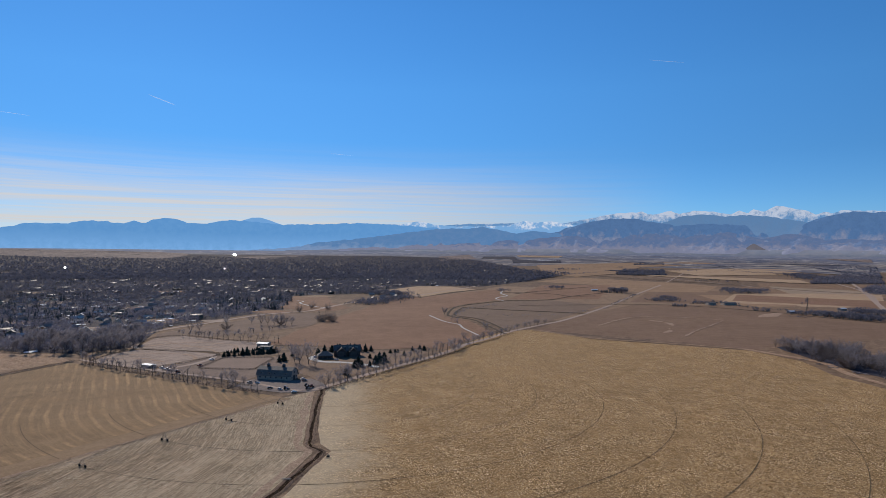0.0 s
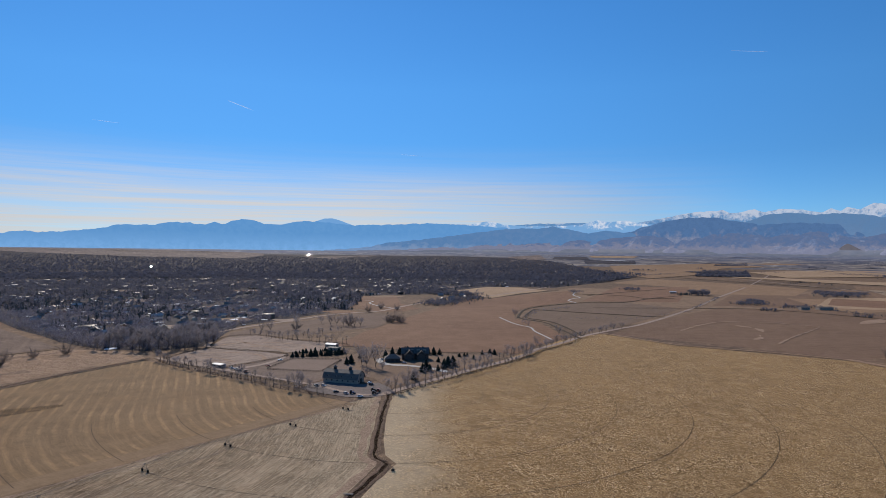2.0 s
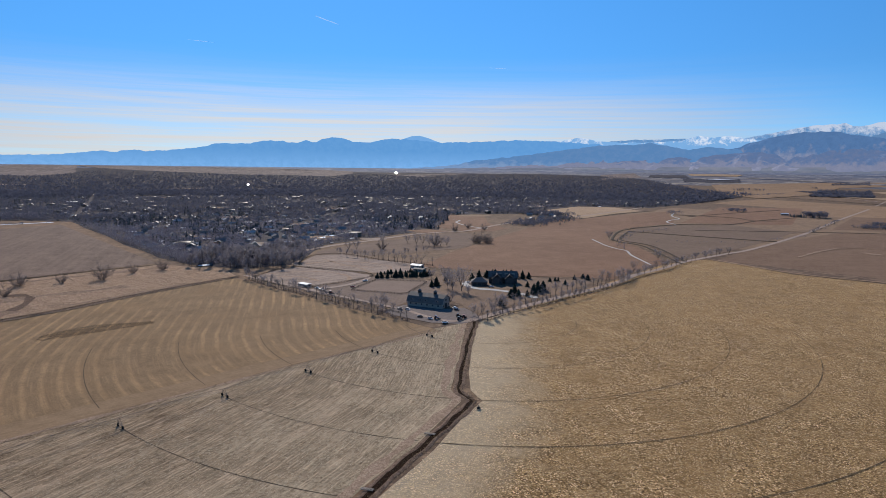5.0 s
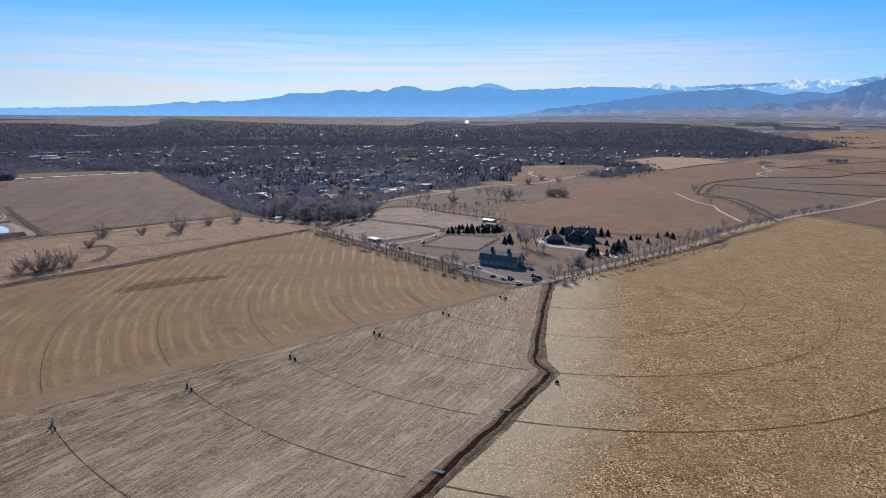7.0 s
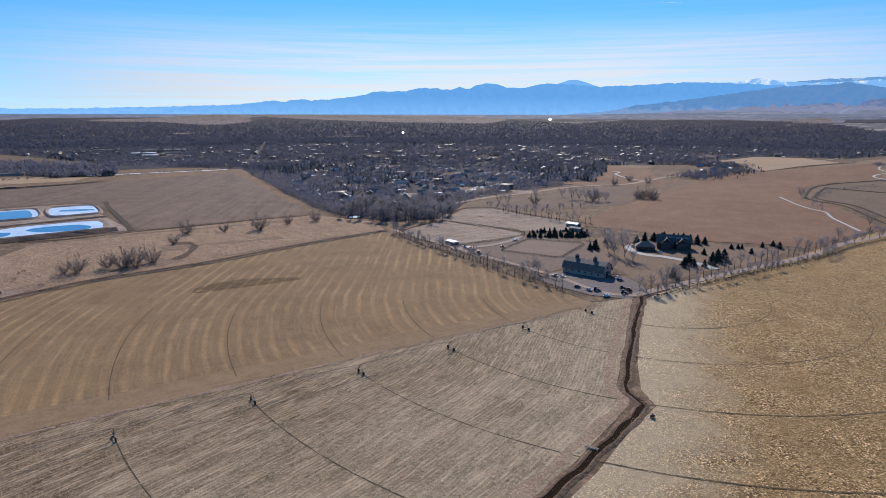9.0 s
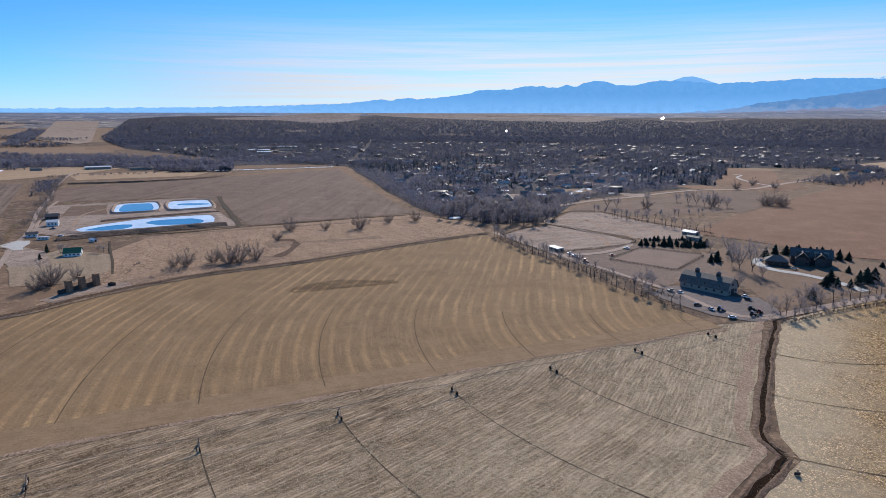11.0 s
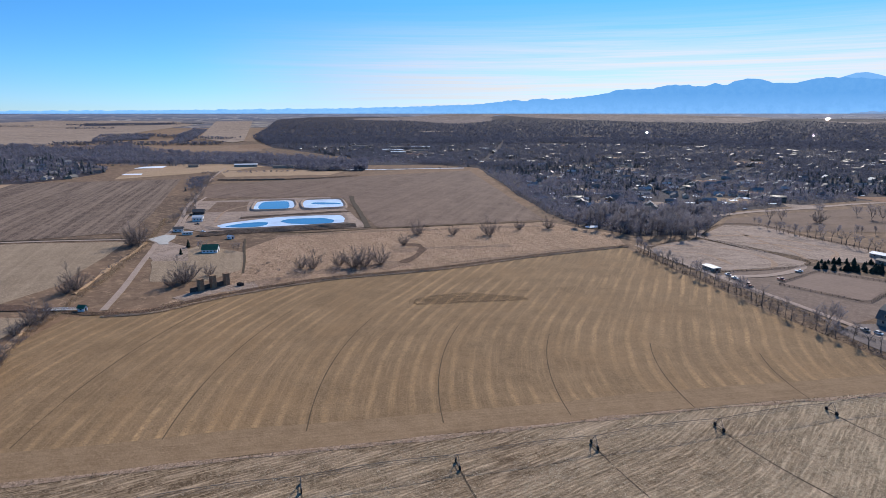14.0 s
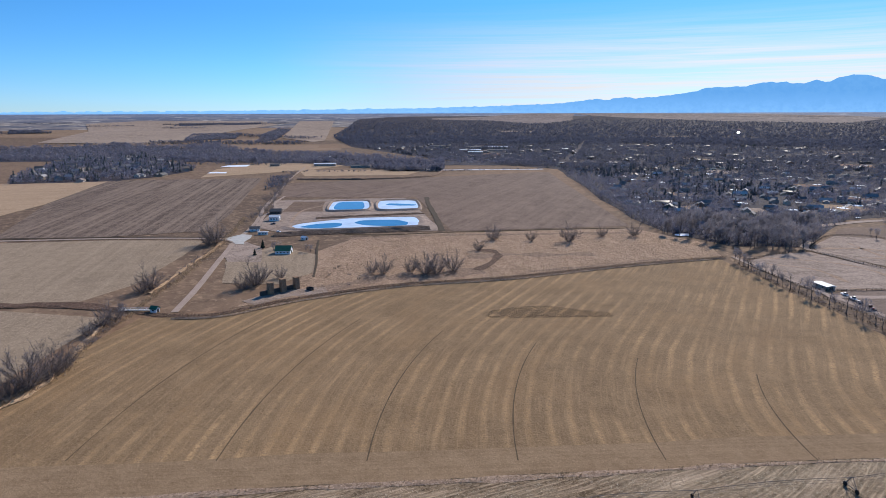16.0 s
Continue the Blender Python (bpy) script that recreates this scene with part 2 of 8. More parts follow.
    if pale_side:
        off = ditch_place(t, place, 1.0, 1.0)[1]
        off = calc(t, "ADD", off, calc(t, "MULTIPLY", grain(t, place, 0.03, 6, 0.75, 0.3, 0.7), 120.0))
        side = node(t, "ShaderNodeMapRange")
        side.inputs["From Min"].default_value, side.inputs["From Max"].default_value = -150.0, 40.0
        side.inputs["To Max"].default_value = pale_side[0]
        t.links.new(off, side.inputs["Value"])
        col = blend(t, calc(t, "MULTIPLY", side.outputs[0], grain(t, place, 0.5, 4, 0.75, 0.3, 0.6)), col, pale_side[1])
    if near_ditch:
        sep = t.nodes.new("ShaderNodeSeparateXYZ")
        t.links.new(place, sep.inputs[0])
        far = calc(t, "ADD", sep.outputs[0], calc(t, "MULTIPLY", calc(t, "ABSOLUTE", calc(t, "SUBTRACT", sep.outputs[1], 320.0)), 0.13))
        far = calc(t, "ADD", far, calc(t, "MULTIPLY", grain(t, place, 0.05, 5, 0.7, 0.2, 0.8), 34.0))
        edge = node(t, "ShaderNodeMapRange")
        edge.inputs["From Min"].default_value, edge.inputs["From Max"].default_value = -46.0, 2.0
        edge.interpolation_type = "SMOOTHSTEP"
        edge.inputs["To Min"].default_value, edge.inputs["To Max"].default_value = near_ditch[0], 0.0
        t.links.new(far, edge.inputs["Value"])
        col = blend(t, edge.outputs[0], col, near_ditch[1])
    t.links.new(col, s.inputs["Base Color"])
    bumped(t, s, grain(t, place, fine, 5, 0.75, 0.2, 0.8), 0.9, bump)
    return m


def plain(name, colour, rough=0.7, vary=0.25, scale=0.6, metal=0.0, bump=0.0, gloss=None, by_object=0.0, by_island=0.0, through_light=0.0):
    """A surface of one material with grain, stains and slight differences from piece to piece."""
    m, t, s, place = start(name, rough)
    dark = tuple(c * (1 - vary) for c in colour)
    light = tuple(min(1, c * (1 + vary)) for c in colour)
    col = blend(t, grain(t, place, scale, 5, 0.65), dark, light)
    col = blend(t, calc(t, "MULTIPLY", grain(t, place, scale * 6, 3, 0.7, 0.45, 0.8), 0.35), col, dark)
    if by_object:
        info = t.nodes.new("ShaderNodeObjectInfo")
        h = node(t, "ShaderNodeHueSaturation")
        t.links.new(col, h.inputs["Color"])
        v = calc(t, "ADD", calc(t, "MULTIPLY", info.outputs["Random"], 2 * by_object), 1 - by_object)
        t.links.new(v, h.inputs["Value"])
        col = h.outputs[0]
    if by_island:
        geo = t.nodes.new("ShaderNodeNewGeometry")
        h = node(t, "ShaderNodeHueSaturation")
        t.links.new(col, h.inputs["Color"])
        v = calc(t, "ADD", calc(t, "MULTIPLY", geo.outputs["Random Per Island"], 2 * by_island), 1 - by_island)
        t.links.new(v, h.inputs["Value"])
        col = h.outputs[0]
    t.links.new(col, s.inputs["Base Color"])
    s.inputs["Metallic"].default_value = metal
    if gloss:
        s.inputs["Specular IOR Level"].default_value = gloss
    if through_light:
        thin(t, s, col, through_light)
    if bump:
        bumped(t, s, grain(t, place, scale * 4, 4, 0.65, 0.2, 0.8), 0.6, bump)
    return m


def thin(t, s, col, share):
    """Thin straw and twigs: part of the light that falls on one side comes out of the other."""
    glowing = t.nodes.new("ShaderNodeBsdfTranslucent")
    t.links.new(col, glowing.inputs["Color"])
    both = node(t, "ShaderNodeMixShader", Fac=share)
    out = t.nodes["Material Output"]
    t.links.new(s.outputs[0], both.inputs[1])
    t.links.new(glowing.outputs[0], both.inputs[2])
    t.links.new(both.outputs[0], out.inputs["Surface"])


def islands(name, stops, rough=0.9, through_light=0.0):
    """Pieces of one mesh that differ in colour from one to the next."""
    m, t, s, place = start(name, rough)
    geo = t.nodes.new("ShaderNodeNewGeometry")
    r = ramp(t, stops)
    t.links.new(geo.outputs["Random Per Island"], r.inputs["Fac"])
    col = blend(t, calc(t, "MULTIPLY", grain(t, place, 0.25, 3), 0.2), r.outputs["Color"], (0.02, 0.02, 0.02))
    t.links.new(col, s.inputs["Base Color"])
    if through_light:
        thin(t, s, col, through_light)
    return m


M = {}
M["plain_land"] = soil("dry_plain", (0.10, 0.075, 0.052), (0.175, 0.125, 0.08), (0.27, 0.20, 0.125), big=0.0016, fine=0.08, bump=0.1, plots=0.0022)
M["corn"] = soil("maize_stubble", (0.090, 0.056, 0.020), (0.200, 0.127, 0.050), (0.46, 0.318, 0.140), big=0.010, fine=1.7, streak=(-57.8, 1.1, 0.03), streak_mix=0.30, bump=0.35, litter=0.5,
                 arcs=[(1.6, 14, 0.45, 0.68, 0.30, (0.46, 0.34, 0.175)), (9.0, 60, 0.5, 0.7, 0.15, (0.27, 0.19, 0.10))], specks=[(0.6, 0.28, 0.75, (0.56, 0.405, 0.185)), (0.55, 0.28, 0.8, (0.060, 0.036, 0.015)), (0.42, 0.10, 1.0, (0.86, 0.70, 0.42))], near_ditch=(0.46, (0.68, 0.56, 0.39)))
M["fallow"] = soil("worked_stubble", (0.060, 0.044, 0.024), (0.126, 0.093, 0.050), (0.42, 0.33, 0.205), big=0.022, fine=0.9, streak=(30, 0.35, 0.03), streak_mix=0.14, bump=0.2, litter=0.6, by_ditch=True, rows=(1.55, 0.38, (0.070, 0.050, 0.032)),
                   arcs=[(0.9, 14, 0.50, 0.62, 0.72, (0.56, 0.455, 0.295)), (6.0, 26, 0.52, 0.66, 0.62, (0.56, 0.455, 0.30)), (1.6, 16, 0.48, 0.60, 0.7, (0.070, 0.050, 0.027)), (14, 50, 0.54, 0.68, 0.5, (0.60, 0.49, 0.33))],
                   specks=[(0.5, 0.22, 0.8, (0.62, 0.51, 0.34)), (0.5, 0.22, 0.7, (0.055, 0.039, 0.023))], pale_side=(0.55, (0.60, 0.49, 0.33)))
M["hay"] = soil("cut_hay", (0.134, 0.096, 0.050), (0.196, 0.142, 0.076), (0.30, 0.219, 0.121), big=0.008, fine=0.9, streak=(38, 0.25, 0.012), streak_mix=0.18, bump=0.14, rings=(8.1, 0.9, (0.53, 0.365, 0.175)), litter=0.42, lanes=True,
                arcs=[(1.3, 40, 0.5, 0.72, 0.5, (0.40, 0.285, 0.15)), (2.6, 90, 0.5, 0.7, 0.5, (0.135, 0.094, 0.052)), (30, 60, 0.48, 0.66, 0.40, (0.255, 0.172, 0.084))], specks=[(0.6, 0.16, 0.55, (0.42, 0.31, 0.18)), (0.6, 0.18, 0.55, (0.115, 0.079, 0.043))])
M["verge"] = soil("tall_dry_grass", (0.155, 0.108, 0.068), (0.285, 0.205, 0.132), (0.47, 0.355, 0.235), big=0.022, fine=0.7, streak=(118, 0.10, 0.03), streak_mix=0.45, bump=0.5, litter=0.6, specks=[(0.9, 0.25, 0.6, (0.55, 0.42, 0.27)), (0.9, 0.2, 0.7, (0.10, 0.07, 0.045))])
M["pasture"] = soil("brown_pasture", (0.150, 0.092, 0.055), (0.205, 0.131, 0.080), (0.275, 0.183, 0.120), big=0.006, fine=0.5, bump=0.1)
M["pasture_gold"] = soil("golden_pasture", (0.19, 0.13, 0.075), (0.25, 0.175, 0.10), (0.32, 0.235, 0.145), big=0.004, fine=0.4, streak=(20, 0.05, 0.005), streak_mix=0.3, bump=0.1)
M["crop_brown"] = soil("brown_crop_field", (0.12, 0.08, 0.05), (0.168, 0.115, 0.073), (0.235, 0.168, 0.11), big=0.007, fine=0.5, streak=(70, 0.12, 0.006), streak_mix=0.3, bump=0.1, specks=[(0.9, 0.2, 0.5, (0.26, 0.19, 0.13))])
M["crop_dark"] = soil("dark_ploughed_field", (0.055, 0.042, 0.032), (0.085, 0.064, 0.048), (0.26, 0.21, 0.155), big=0.008, fine=0.5, streak=(-66, 0.22, 0.004), streak_mix=0.75, bump=0.1)
M["crop_grey"] = soil("grey_field", (0.18, 0.146, 0.098), (0.253, 0.209, 0.141), (0.343, 0.285, 0.194), big=0.007, fine=0.5, streak=(-68, 0.2, 0.006), streak_mix=0.45, bump=0.1)
M["plains"] = soil("striped_open_plain", (0.185, 0.152, 0.112), (0.25, 0.208, 0.155), (0.37, 0.31, 0.235), big=0.003, fine=0.06, streak=(75, 0.012, 0.0012), streak_mix=0.5, bump=0.1)
M["crop_umber"] = soil("umber_field", (0.092, 0.069, 0.052), (0.134, 0.101, 0.075), (0.25, 0.193, 0.142), big=0.006, fine=0.4, streak=(-34, 0.16, 0.004), streak_mix=0.4, bump=0.1)
# Tan greyed by distance haze put into the colour.
M["far_tan"] = soil("far_open_ridge", (0.12, 0.105, 0.098), (0.185, 0.157, 0.136), (0.28, 0.235, 0.195), big=0.006, fine=0.03, bump=0.1)
M["crop_tan"] = soil("tan_field", (0.26, 0.19, 0.115), (0.33, 0.25, 0.155), (0.42, 0.33, 0.21), big=0.005, fine=0.3, streak=(20, 0.06, 0.006), streak_mix=0.4, bump=0.1)
M["bare"] = soil("trodden_paddock", (0.138, 0.110, 0.083), (0.228, 0.188, 0.146), (0.40, 0.34, 0.272), big=0.022, fine=0.5, streak=(35, 0.09, 0.03), streak_mix=0.5, bump=0.1)
M["worn"] = soil("worn_pale_ground", (0.21, 0.155, 0.105), (0.28, 0.212, 0.145), (0.42, 0.33, 0.235), big=0.05, fine=0.7, bump=0.1)
M["dry_strip"] = soil("pale_dry_strip", (0.20, 0.15, 0.10), (0.29, 0.225, 0.155), (0.44, 0.355, 0.255), big=0.06, fine=0.9, bump=0.2, specks=[(0.5, 0.2, 0.6, (0.15, 0.11, 0.07))])
M["gravel"] = soil("pale_gravel", (0.25, 0.205, 0.16), (0.33, 0.278, 0.222), (0.42, 0.365, 0.30), big=0.05, fine=1.0, bump=0.05, litter=0.3)
M["concrete"] = plain("pale_concrete", (0.46, 0.43, 0.39), 0.85, 0.15, 0.3)
# Earth darkened with the shade of a deep ditch; the strip is nearly flat.
M["ditch_shade"] = plain("shaded_ditch_earth", (0.026, 0.014, 0.008), 0.95, 0.4, 0.5, bump=0.2, gloss=0.02)
M["paddock"] = soil("paddock_turf", (0.120, 0.090, 0.062), (0.165, 0.124, 0.086), (0.225, 0.175, 0.125), big=0.02, fine=0.7, streak=(20, 0.6, 0.02), streak_mix=0.25, bump=0.12, litter=0.25)
M["hay_edge"] = soil("cut_hay_headland", (0.165, 0.118, 0.065), (0.22, 0.16, 0.09), (0.31, 0.235, 0.14), big=0.02, fine=0.9, streak=(30, 0.9, 0.02), streak_mix=0.35, bump=0.12, litter=0.3, specks=[(0.4, 0.16, 0.5, (0.40, 0.30, 0.18)), (0.4, 0.16, 0.5, (0.13, 0.09, 0.05))])
M["straw_bank"] = soil("bright_straw_grass", (0.22, 0.15, 0.085), (0.42, 0.30, 0.17), (0.62, 0.47, 0.29), big=0.12, fine=0.9, bump=0.5, litter=0.6)
M["channel"] = soil("red_brown_channel_earth", (0.055, 0.036, 0.026), (0.105, 0.070, 0.049), (0.20, 0.145, 0.10), big=0.08, fine=0.8, bump=0.3)
M["verge_dark"] = soil("trampled_brown_grass", (0.115, 0.082, 0.058), (0.18, 0.132, 0.095), (0.36, 0.275, 0.19), big=0.05, fine=0.7, bump=0.4, litter=0.6, specks=[(0.9, 0.2, 0.5, (0.42, 0.32, 0.21))])
M["bank"] = soil("earth_bank", (0.085, 0.060, 0.042), (0.15, 0.108, 0.075), (0.28, 0.215, 0.15), big=0.06, fine=0.8, bump=0.3)


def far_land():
    """The plain far out: long thin bands of fields, tree lines and villages seen edge on, blued with painted haze."""
    m, t, s, place = start("hazed_fields_and_tree_lines", 0.95)
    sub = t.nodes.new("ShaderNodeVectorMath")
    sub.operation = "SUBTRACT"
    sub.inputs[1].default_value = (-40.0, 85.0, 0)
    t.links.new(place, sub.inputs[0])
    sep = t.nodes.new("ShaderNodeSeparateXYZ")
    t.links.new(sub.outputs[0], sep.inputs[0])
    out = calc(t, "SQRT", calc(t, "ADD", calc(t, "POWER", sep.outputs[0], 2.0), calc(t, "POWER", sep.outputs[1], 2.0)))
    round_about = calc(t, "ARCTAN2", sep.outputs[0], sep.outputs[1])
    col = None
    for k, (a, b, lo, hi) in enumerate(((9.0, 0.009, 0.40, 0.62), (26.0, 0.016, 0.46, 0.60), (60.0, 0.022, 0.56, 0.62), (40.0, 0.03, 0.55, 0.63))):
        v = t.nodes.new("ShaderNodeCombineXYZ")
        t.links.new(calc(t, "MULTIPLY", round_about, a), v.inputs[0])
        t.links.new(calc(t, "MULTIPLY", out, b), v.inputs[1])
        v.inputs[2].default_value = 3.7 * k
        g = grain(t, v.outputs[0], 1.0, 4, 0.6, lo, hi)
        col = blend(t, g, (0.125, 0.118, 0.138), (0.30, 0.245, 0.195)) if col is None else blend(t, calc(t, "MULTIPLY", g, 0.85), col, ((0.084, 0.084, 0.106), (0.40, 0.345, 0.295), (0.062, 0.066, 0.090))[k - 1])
    # Distance haze put into the colour, bluer towards the rim.
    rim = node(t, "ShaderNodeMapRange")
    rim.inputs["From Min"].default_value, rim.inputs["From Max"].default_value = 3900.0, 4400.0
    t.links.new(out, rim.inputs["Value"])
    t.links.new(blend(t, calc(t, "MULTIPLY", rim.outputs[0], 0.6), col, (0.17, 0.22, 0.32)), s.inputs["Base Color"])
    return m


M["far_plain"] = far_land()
M["rut_soft"] = plain("shallow_rut_earth", (0.105, 0.072, 0.042), 0.95, 0.35, 0.4)
M["rut_faint"] = plain("overgrown_rut_straw", (0.150, 0.101, 0.054), 0.95, 0.45, 0.3)
# Town ground darkened for tree cover, with distance haze put into the blue.
M["town_soil"] = soil("darkened_town_ground", (0.030, 0.029, 0.036), (0.046, 0.044, 0.053), (0.095, 0.083, 0.082), big=0.03, fine=0.15, bump=0.1, litter=0.3)
# Tree shade and a blue haze put into the floor colour.
M["wood_floor"] = soil("shaded_wood_floor", (0.036, 0.039, 0.052), (0.052, 0.055, 0.070), (0.085, 0.083, 0.092), big=0.03, fine=0.15, bump=0.1, litter=0.2)
M["lawn_dull"] = soil("dull_brown_lawn", (0.135, 0.098, 0.066), (0.195, 0.144, 0.098), (0.27, 0.205, 0.14), big=0.03, fine=0.6, bump=0.1)
M["lawn"] = soil("dry_golden_lawn", (0.18, 0.133, 0.082), (0.25, 0.187, 0.118), (0.33, 0.253, 0.165), big=0.03, fine=0.6, bump=0.1)
M["arena"] = soil("raked_arena_sand", (0.178, 0.140, 0.108), (0.214, 0.170, 0.132), (0.26, 0.21, 0.166), big=0.05, fine=0.5, bump=0.05, litter=0.15)
M["farm_soil"] = soil("dark_trodden_farm_soil", (0.125, 0.099, 0.077), (0.178, 0.141, 0.110), (0.27, 0.218, 0.17), big=0.035, fine=0.5, bump=0.08, litter=0.3)
M["road_side"] = soil("rough_brown_grass", (0.110, 0.082, 0.060), (0.158, 0.118, 0.086), (0.235, 0.18, 0.132), big=0.02, fine=0.4, streak=(40, 0.08, 0.01), streak_mix=0.3, bump=0.12, litter=0.3)
M["yard"] = soil("grey_yard_gravel", (0.125, 0.113, 0.102), (0.17, 0.154, 0.139), (0.24, 0.22, 0.198), big=0.05, fine=0.8, bump=0.05, litter=0.3)
M["rut"] = plain("wheel_rut_earth", (0.085, 0.062, 0.042), 0.95, 0.35, 0.4)


# ---------------------------------------------------------------- land
EYE, MIDDLE = 110.0, (-40.0, 85.0)
FLAT, RIM = 2400.0, 4430.0  # level out to FLAT; from there the land climbs to the camera's height at RIM


def lay(x, y):
    """Where a place of the level plan lies in the land that rises towards the rim: x, y, z and the size of things there."""
    dx, dy = x - MIDDLE[0], y - MIDDLE[1]
    r = math.hypot(dx, dy)
    if r <= FLAT:
        return x, y, 0.0, 1.0
    s = (FLAT + (RIM - FLAT) * (1 - FLAT / r)) / r
    return MIDDLE[0] + dx * s, MIDDLE[1] + dy * s, EYE * (1 - s), s


def mesh_from(name, verts, faces, material):
    me = bpy.data.meshes.new(name)
    me.from_pydata([tuple(v) for v in verts], [], faces)
    me.materials.append(material)
    me.update()
    return me


def structure(name, verts, faces, material, label, category):
    return tagged(new(name, mesh_from(name, verts, faces, material)), label, category, kind="structure")


def curve_through(points, step=6.0):
    """A smooth line through the points of a plan."""
    p = [Vector((*q, 0)) for q in points]
    p = [p[0] * 2 - p[1]] + p + [p[-1] * 2 - p[-2]]
    out = []
    for i in range(1, len(p) - 2):
        a, b, c, d = p[i - 1:i + 3]
        n = max(1, int((c - b).length / step))
        for k in range(n):
            u = k / n
            out.append(0.5 * (2 * b + (c - a) * u + (2 * a - 5 * b + 4 * c - d) * u * u + (3 * b - a - 3 * c + d) * u ** 3))
    out.append(p[-2])
    return out


def sheet(name, points, z, material, label, category="field", smooth=False, ragged=1.0, cell=40.0):
    """A field: its outline, cut into short lengths with slightly uneven edges, filled and laid on the land."""
    loop = []
    n = len(points)
    for i in range(n):
        a, b = Vector((*points[i], 0)), Vector((*points[(i + 1) % n], 0))
        k = max(1, int((b - a).length / cell))
        loop += [a.lerp(b, j / k) for j in range(k)]
    bm = bmesh.new()
    vs = []
    for v in loop:
        q = noise.noise_vector(v * 0.03) * ragged
        vs.append(bm.verts.new((v.x + q.x, v.y + q.y, 0)))
    f = bm.faces.new(vs)
    far = max(math.hypot(v.x - MIDDLE[0], v.y - MIDDLE[1]) for v in loop)
    bmesh.ops.triangulate(bm, faces=bm.faces[:])
    if far > FLAT:
        for _ in range(7):
            long = [e for e in bm.edges if e.calc_length() > max(150, 0.12 * (math.hypot(*((e.verts[0].co + e.verts[1].co).xy * 0.5 - Vector(MIDDLE)))))]
            if not long:
                break
            bmesh.ops.subdivide_edges(bm, edges=long, cuts=1)
            bmesh.ops.triangulate(bm, faces=bm.faces[:])
    bm.normal_update()
    for f in bm.faces:
        if f.normal.z < 0:
            f.normal_flip()
    for v in bm.verts:
        x, y, h, s = lay(v.co.x, v.co.y)
        v.co = (x, y, h + z + (1.5 if s < 1 else 0))
    me = bpy.data.meshes.new(name)
    bm.to_mesh(me)
    bm.free()
    me.materials.append(material)
    return tagged(new(name, me), label, category, kind="structure")


def strip(name, points, width, z, material, label, category="road", crown=0.0, step=6.0, wobble=0.15):
    """A road, lane, ditch or bank that follows a line of the plan; crown lifts (or sinks) its middle."""
    line = curve_through(points, step)
    verts, faces = [], []
    for i, p in enumerate(line):
        d = (line[min(i + 1, len(line) - 1)] - line[max(i - 1, 0)]).normalized()
        side = Vector((-d.y, d.x, 0))
        w = width * (1 + wobble * noise.noise(p * 0.07))
        for k, u in enumerate((-1, -0.5, 0, 0.5, 1)):
            q = p + side * u * w / 2
            x, y, h, s = lay(q.x, q.y)
            lift = crown * (1 - abs(u)) * (1 + 0.4 * noise.noise(q * 0.2))
            verts.append((x, y, h + z + lift + (0.8 if s < 1 else 0)))
        if i:
            for k in range(4):
                a = (i - 1) * 5 + k
                faces.append((a + 5, a + 6, a + 1, a))
    return structure(name, verts, faces, material, label, category)


def build_ground():
    rings = [0, 150, 400, 800, 1400, 2000, 2400] + [2400 / (1 - k / 44) for k in range(1, 44)] + [200000]
    n = 180
    verts, faces = [], []
    for i, r in enumerate(rings):
        for k in range(n):
            a = 2 * math.pi * k / n
            x, y, h, s = lay(MIDDLE[0] + max(r, 1) * math.cos(a), MIDDLE[1] + max(r, 1) * math.sin(a))
            verts.append((x, y, h))
        if i:
            for k in range(n):
                a, b = (i - 1) * n + k, (i - 1) * n + (k + 1) % n
                faces.append((a, a + n, b + n, b))
    faces.append(tuple(range(n)))
    ob = structure("ground", verts, faces, M["plain_land"], "dry brown winter farmland reaching out to the horizon", "ground")
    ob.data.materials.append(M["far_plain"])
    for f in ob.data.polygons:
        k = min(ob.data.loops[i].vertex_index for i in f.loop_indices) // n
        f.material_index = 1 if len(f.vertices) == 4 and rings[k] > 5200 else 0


build_ground()
DITCH = [(-94, 492), (-88, 440), (-79, 380), (-74, 352), (-65, 340), (-68, 318), (-74, 285), (-82, 240), (-98, 120), (-110, -60), (-118, -200)]
sheet("field_corn", [(-91, 490), (-85, 440), (-76, 382), (-69, 354), (-60, 342), (-64, 318), (-70, 285), (-78, 240), (-94, 120), (-113, -200), (430, -200), (372, 500), (362, 573), (376, 648), (357, 716), (195, 801), (122, 893), (66, 836), (28, 748), (-8, 668), (-62, 566)],
      0.05, M["corn"], "pale gold harvested maize stubble field with fine litter", ragged=2.0, cell=15)
sheet("field_fallow", [(-99, 488), (-119, 463), (-178, 367), (-224, 282), (-263, 211), (-338, 64), (-450, -160), (-122, -200), (-102, 120), (-86, 240), (-78, 285), (-72, 318), (-70, 338), (-79, 352), (-83, 382), (-92, 440)],
      0.10, M["fallow"], "grey-brown worked stubble field with curved rows", ragged=1.5, cell=15)
sheet("field_hay", [(-114, 462), (-173, 364), (-219, 279), (-258, 208), (-330, 70), (-365, 138), (-391, 160), (-427, 182), (-452, 204), (-436, 235), (-438, 287), (-431, 354), (-405, 428), (-386, 518), (-362, 600), (-252, 536), (-188, 500), (-140, 477)],
      0.15, M["hay"], "tan cut hay field with pale curved mowing stripes", ragged=2.0, cell=15)
sheet("field_hay_edge", [(-114, 462), (-173, 364), (-219, 279), (-258, 208), (-330, 70), (-342, 90), (-271, 222), (-231, 292), (-185, 374), (-128, 468)], 0.163, M["hay_edge"], "smooth headland of a hay field", ragged=1.5, cell=15)
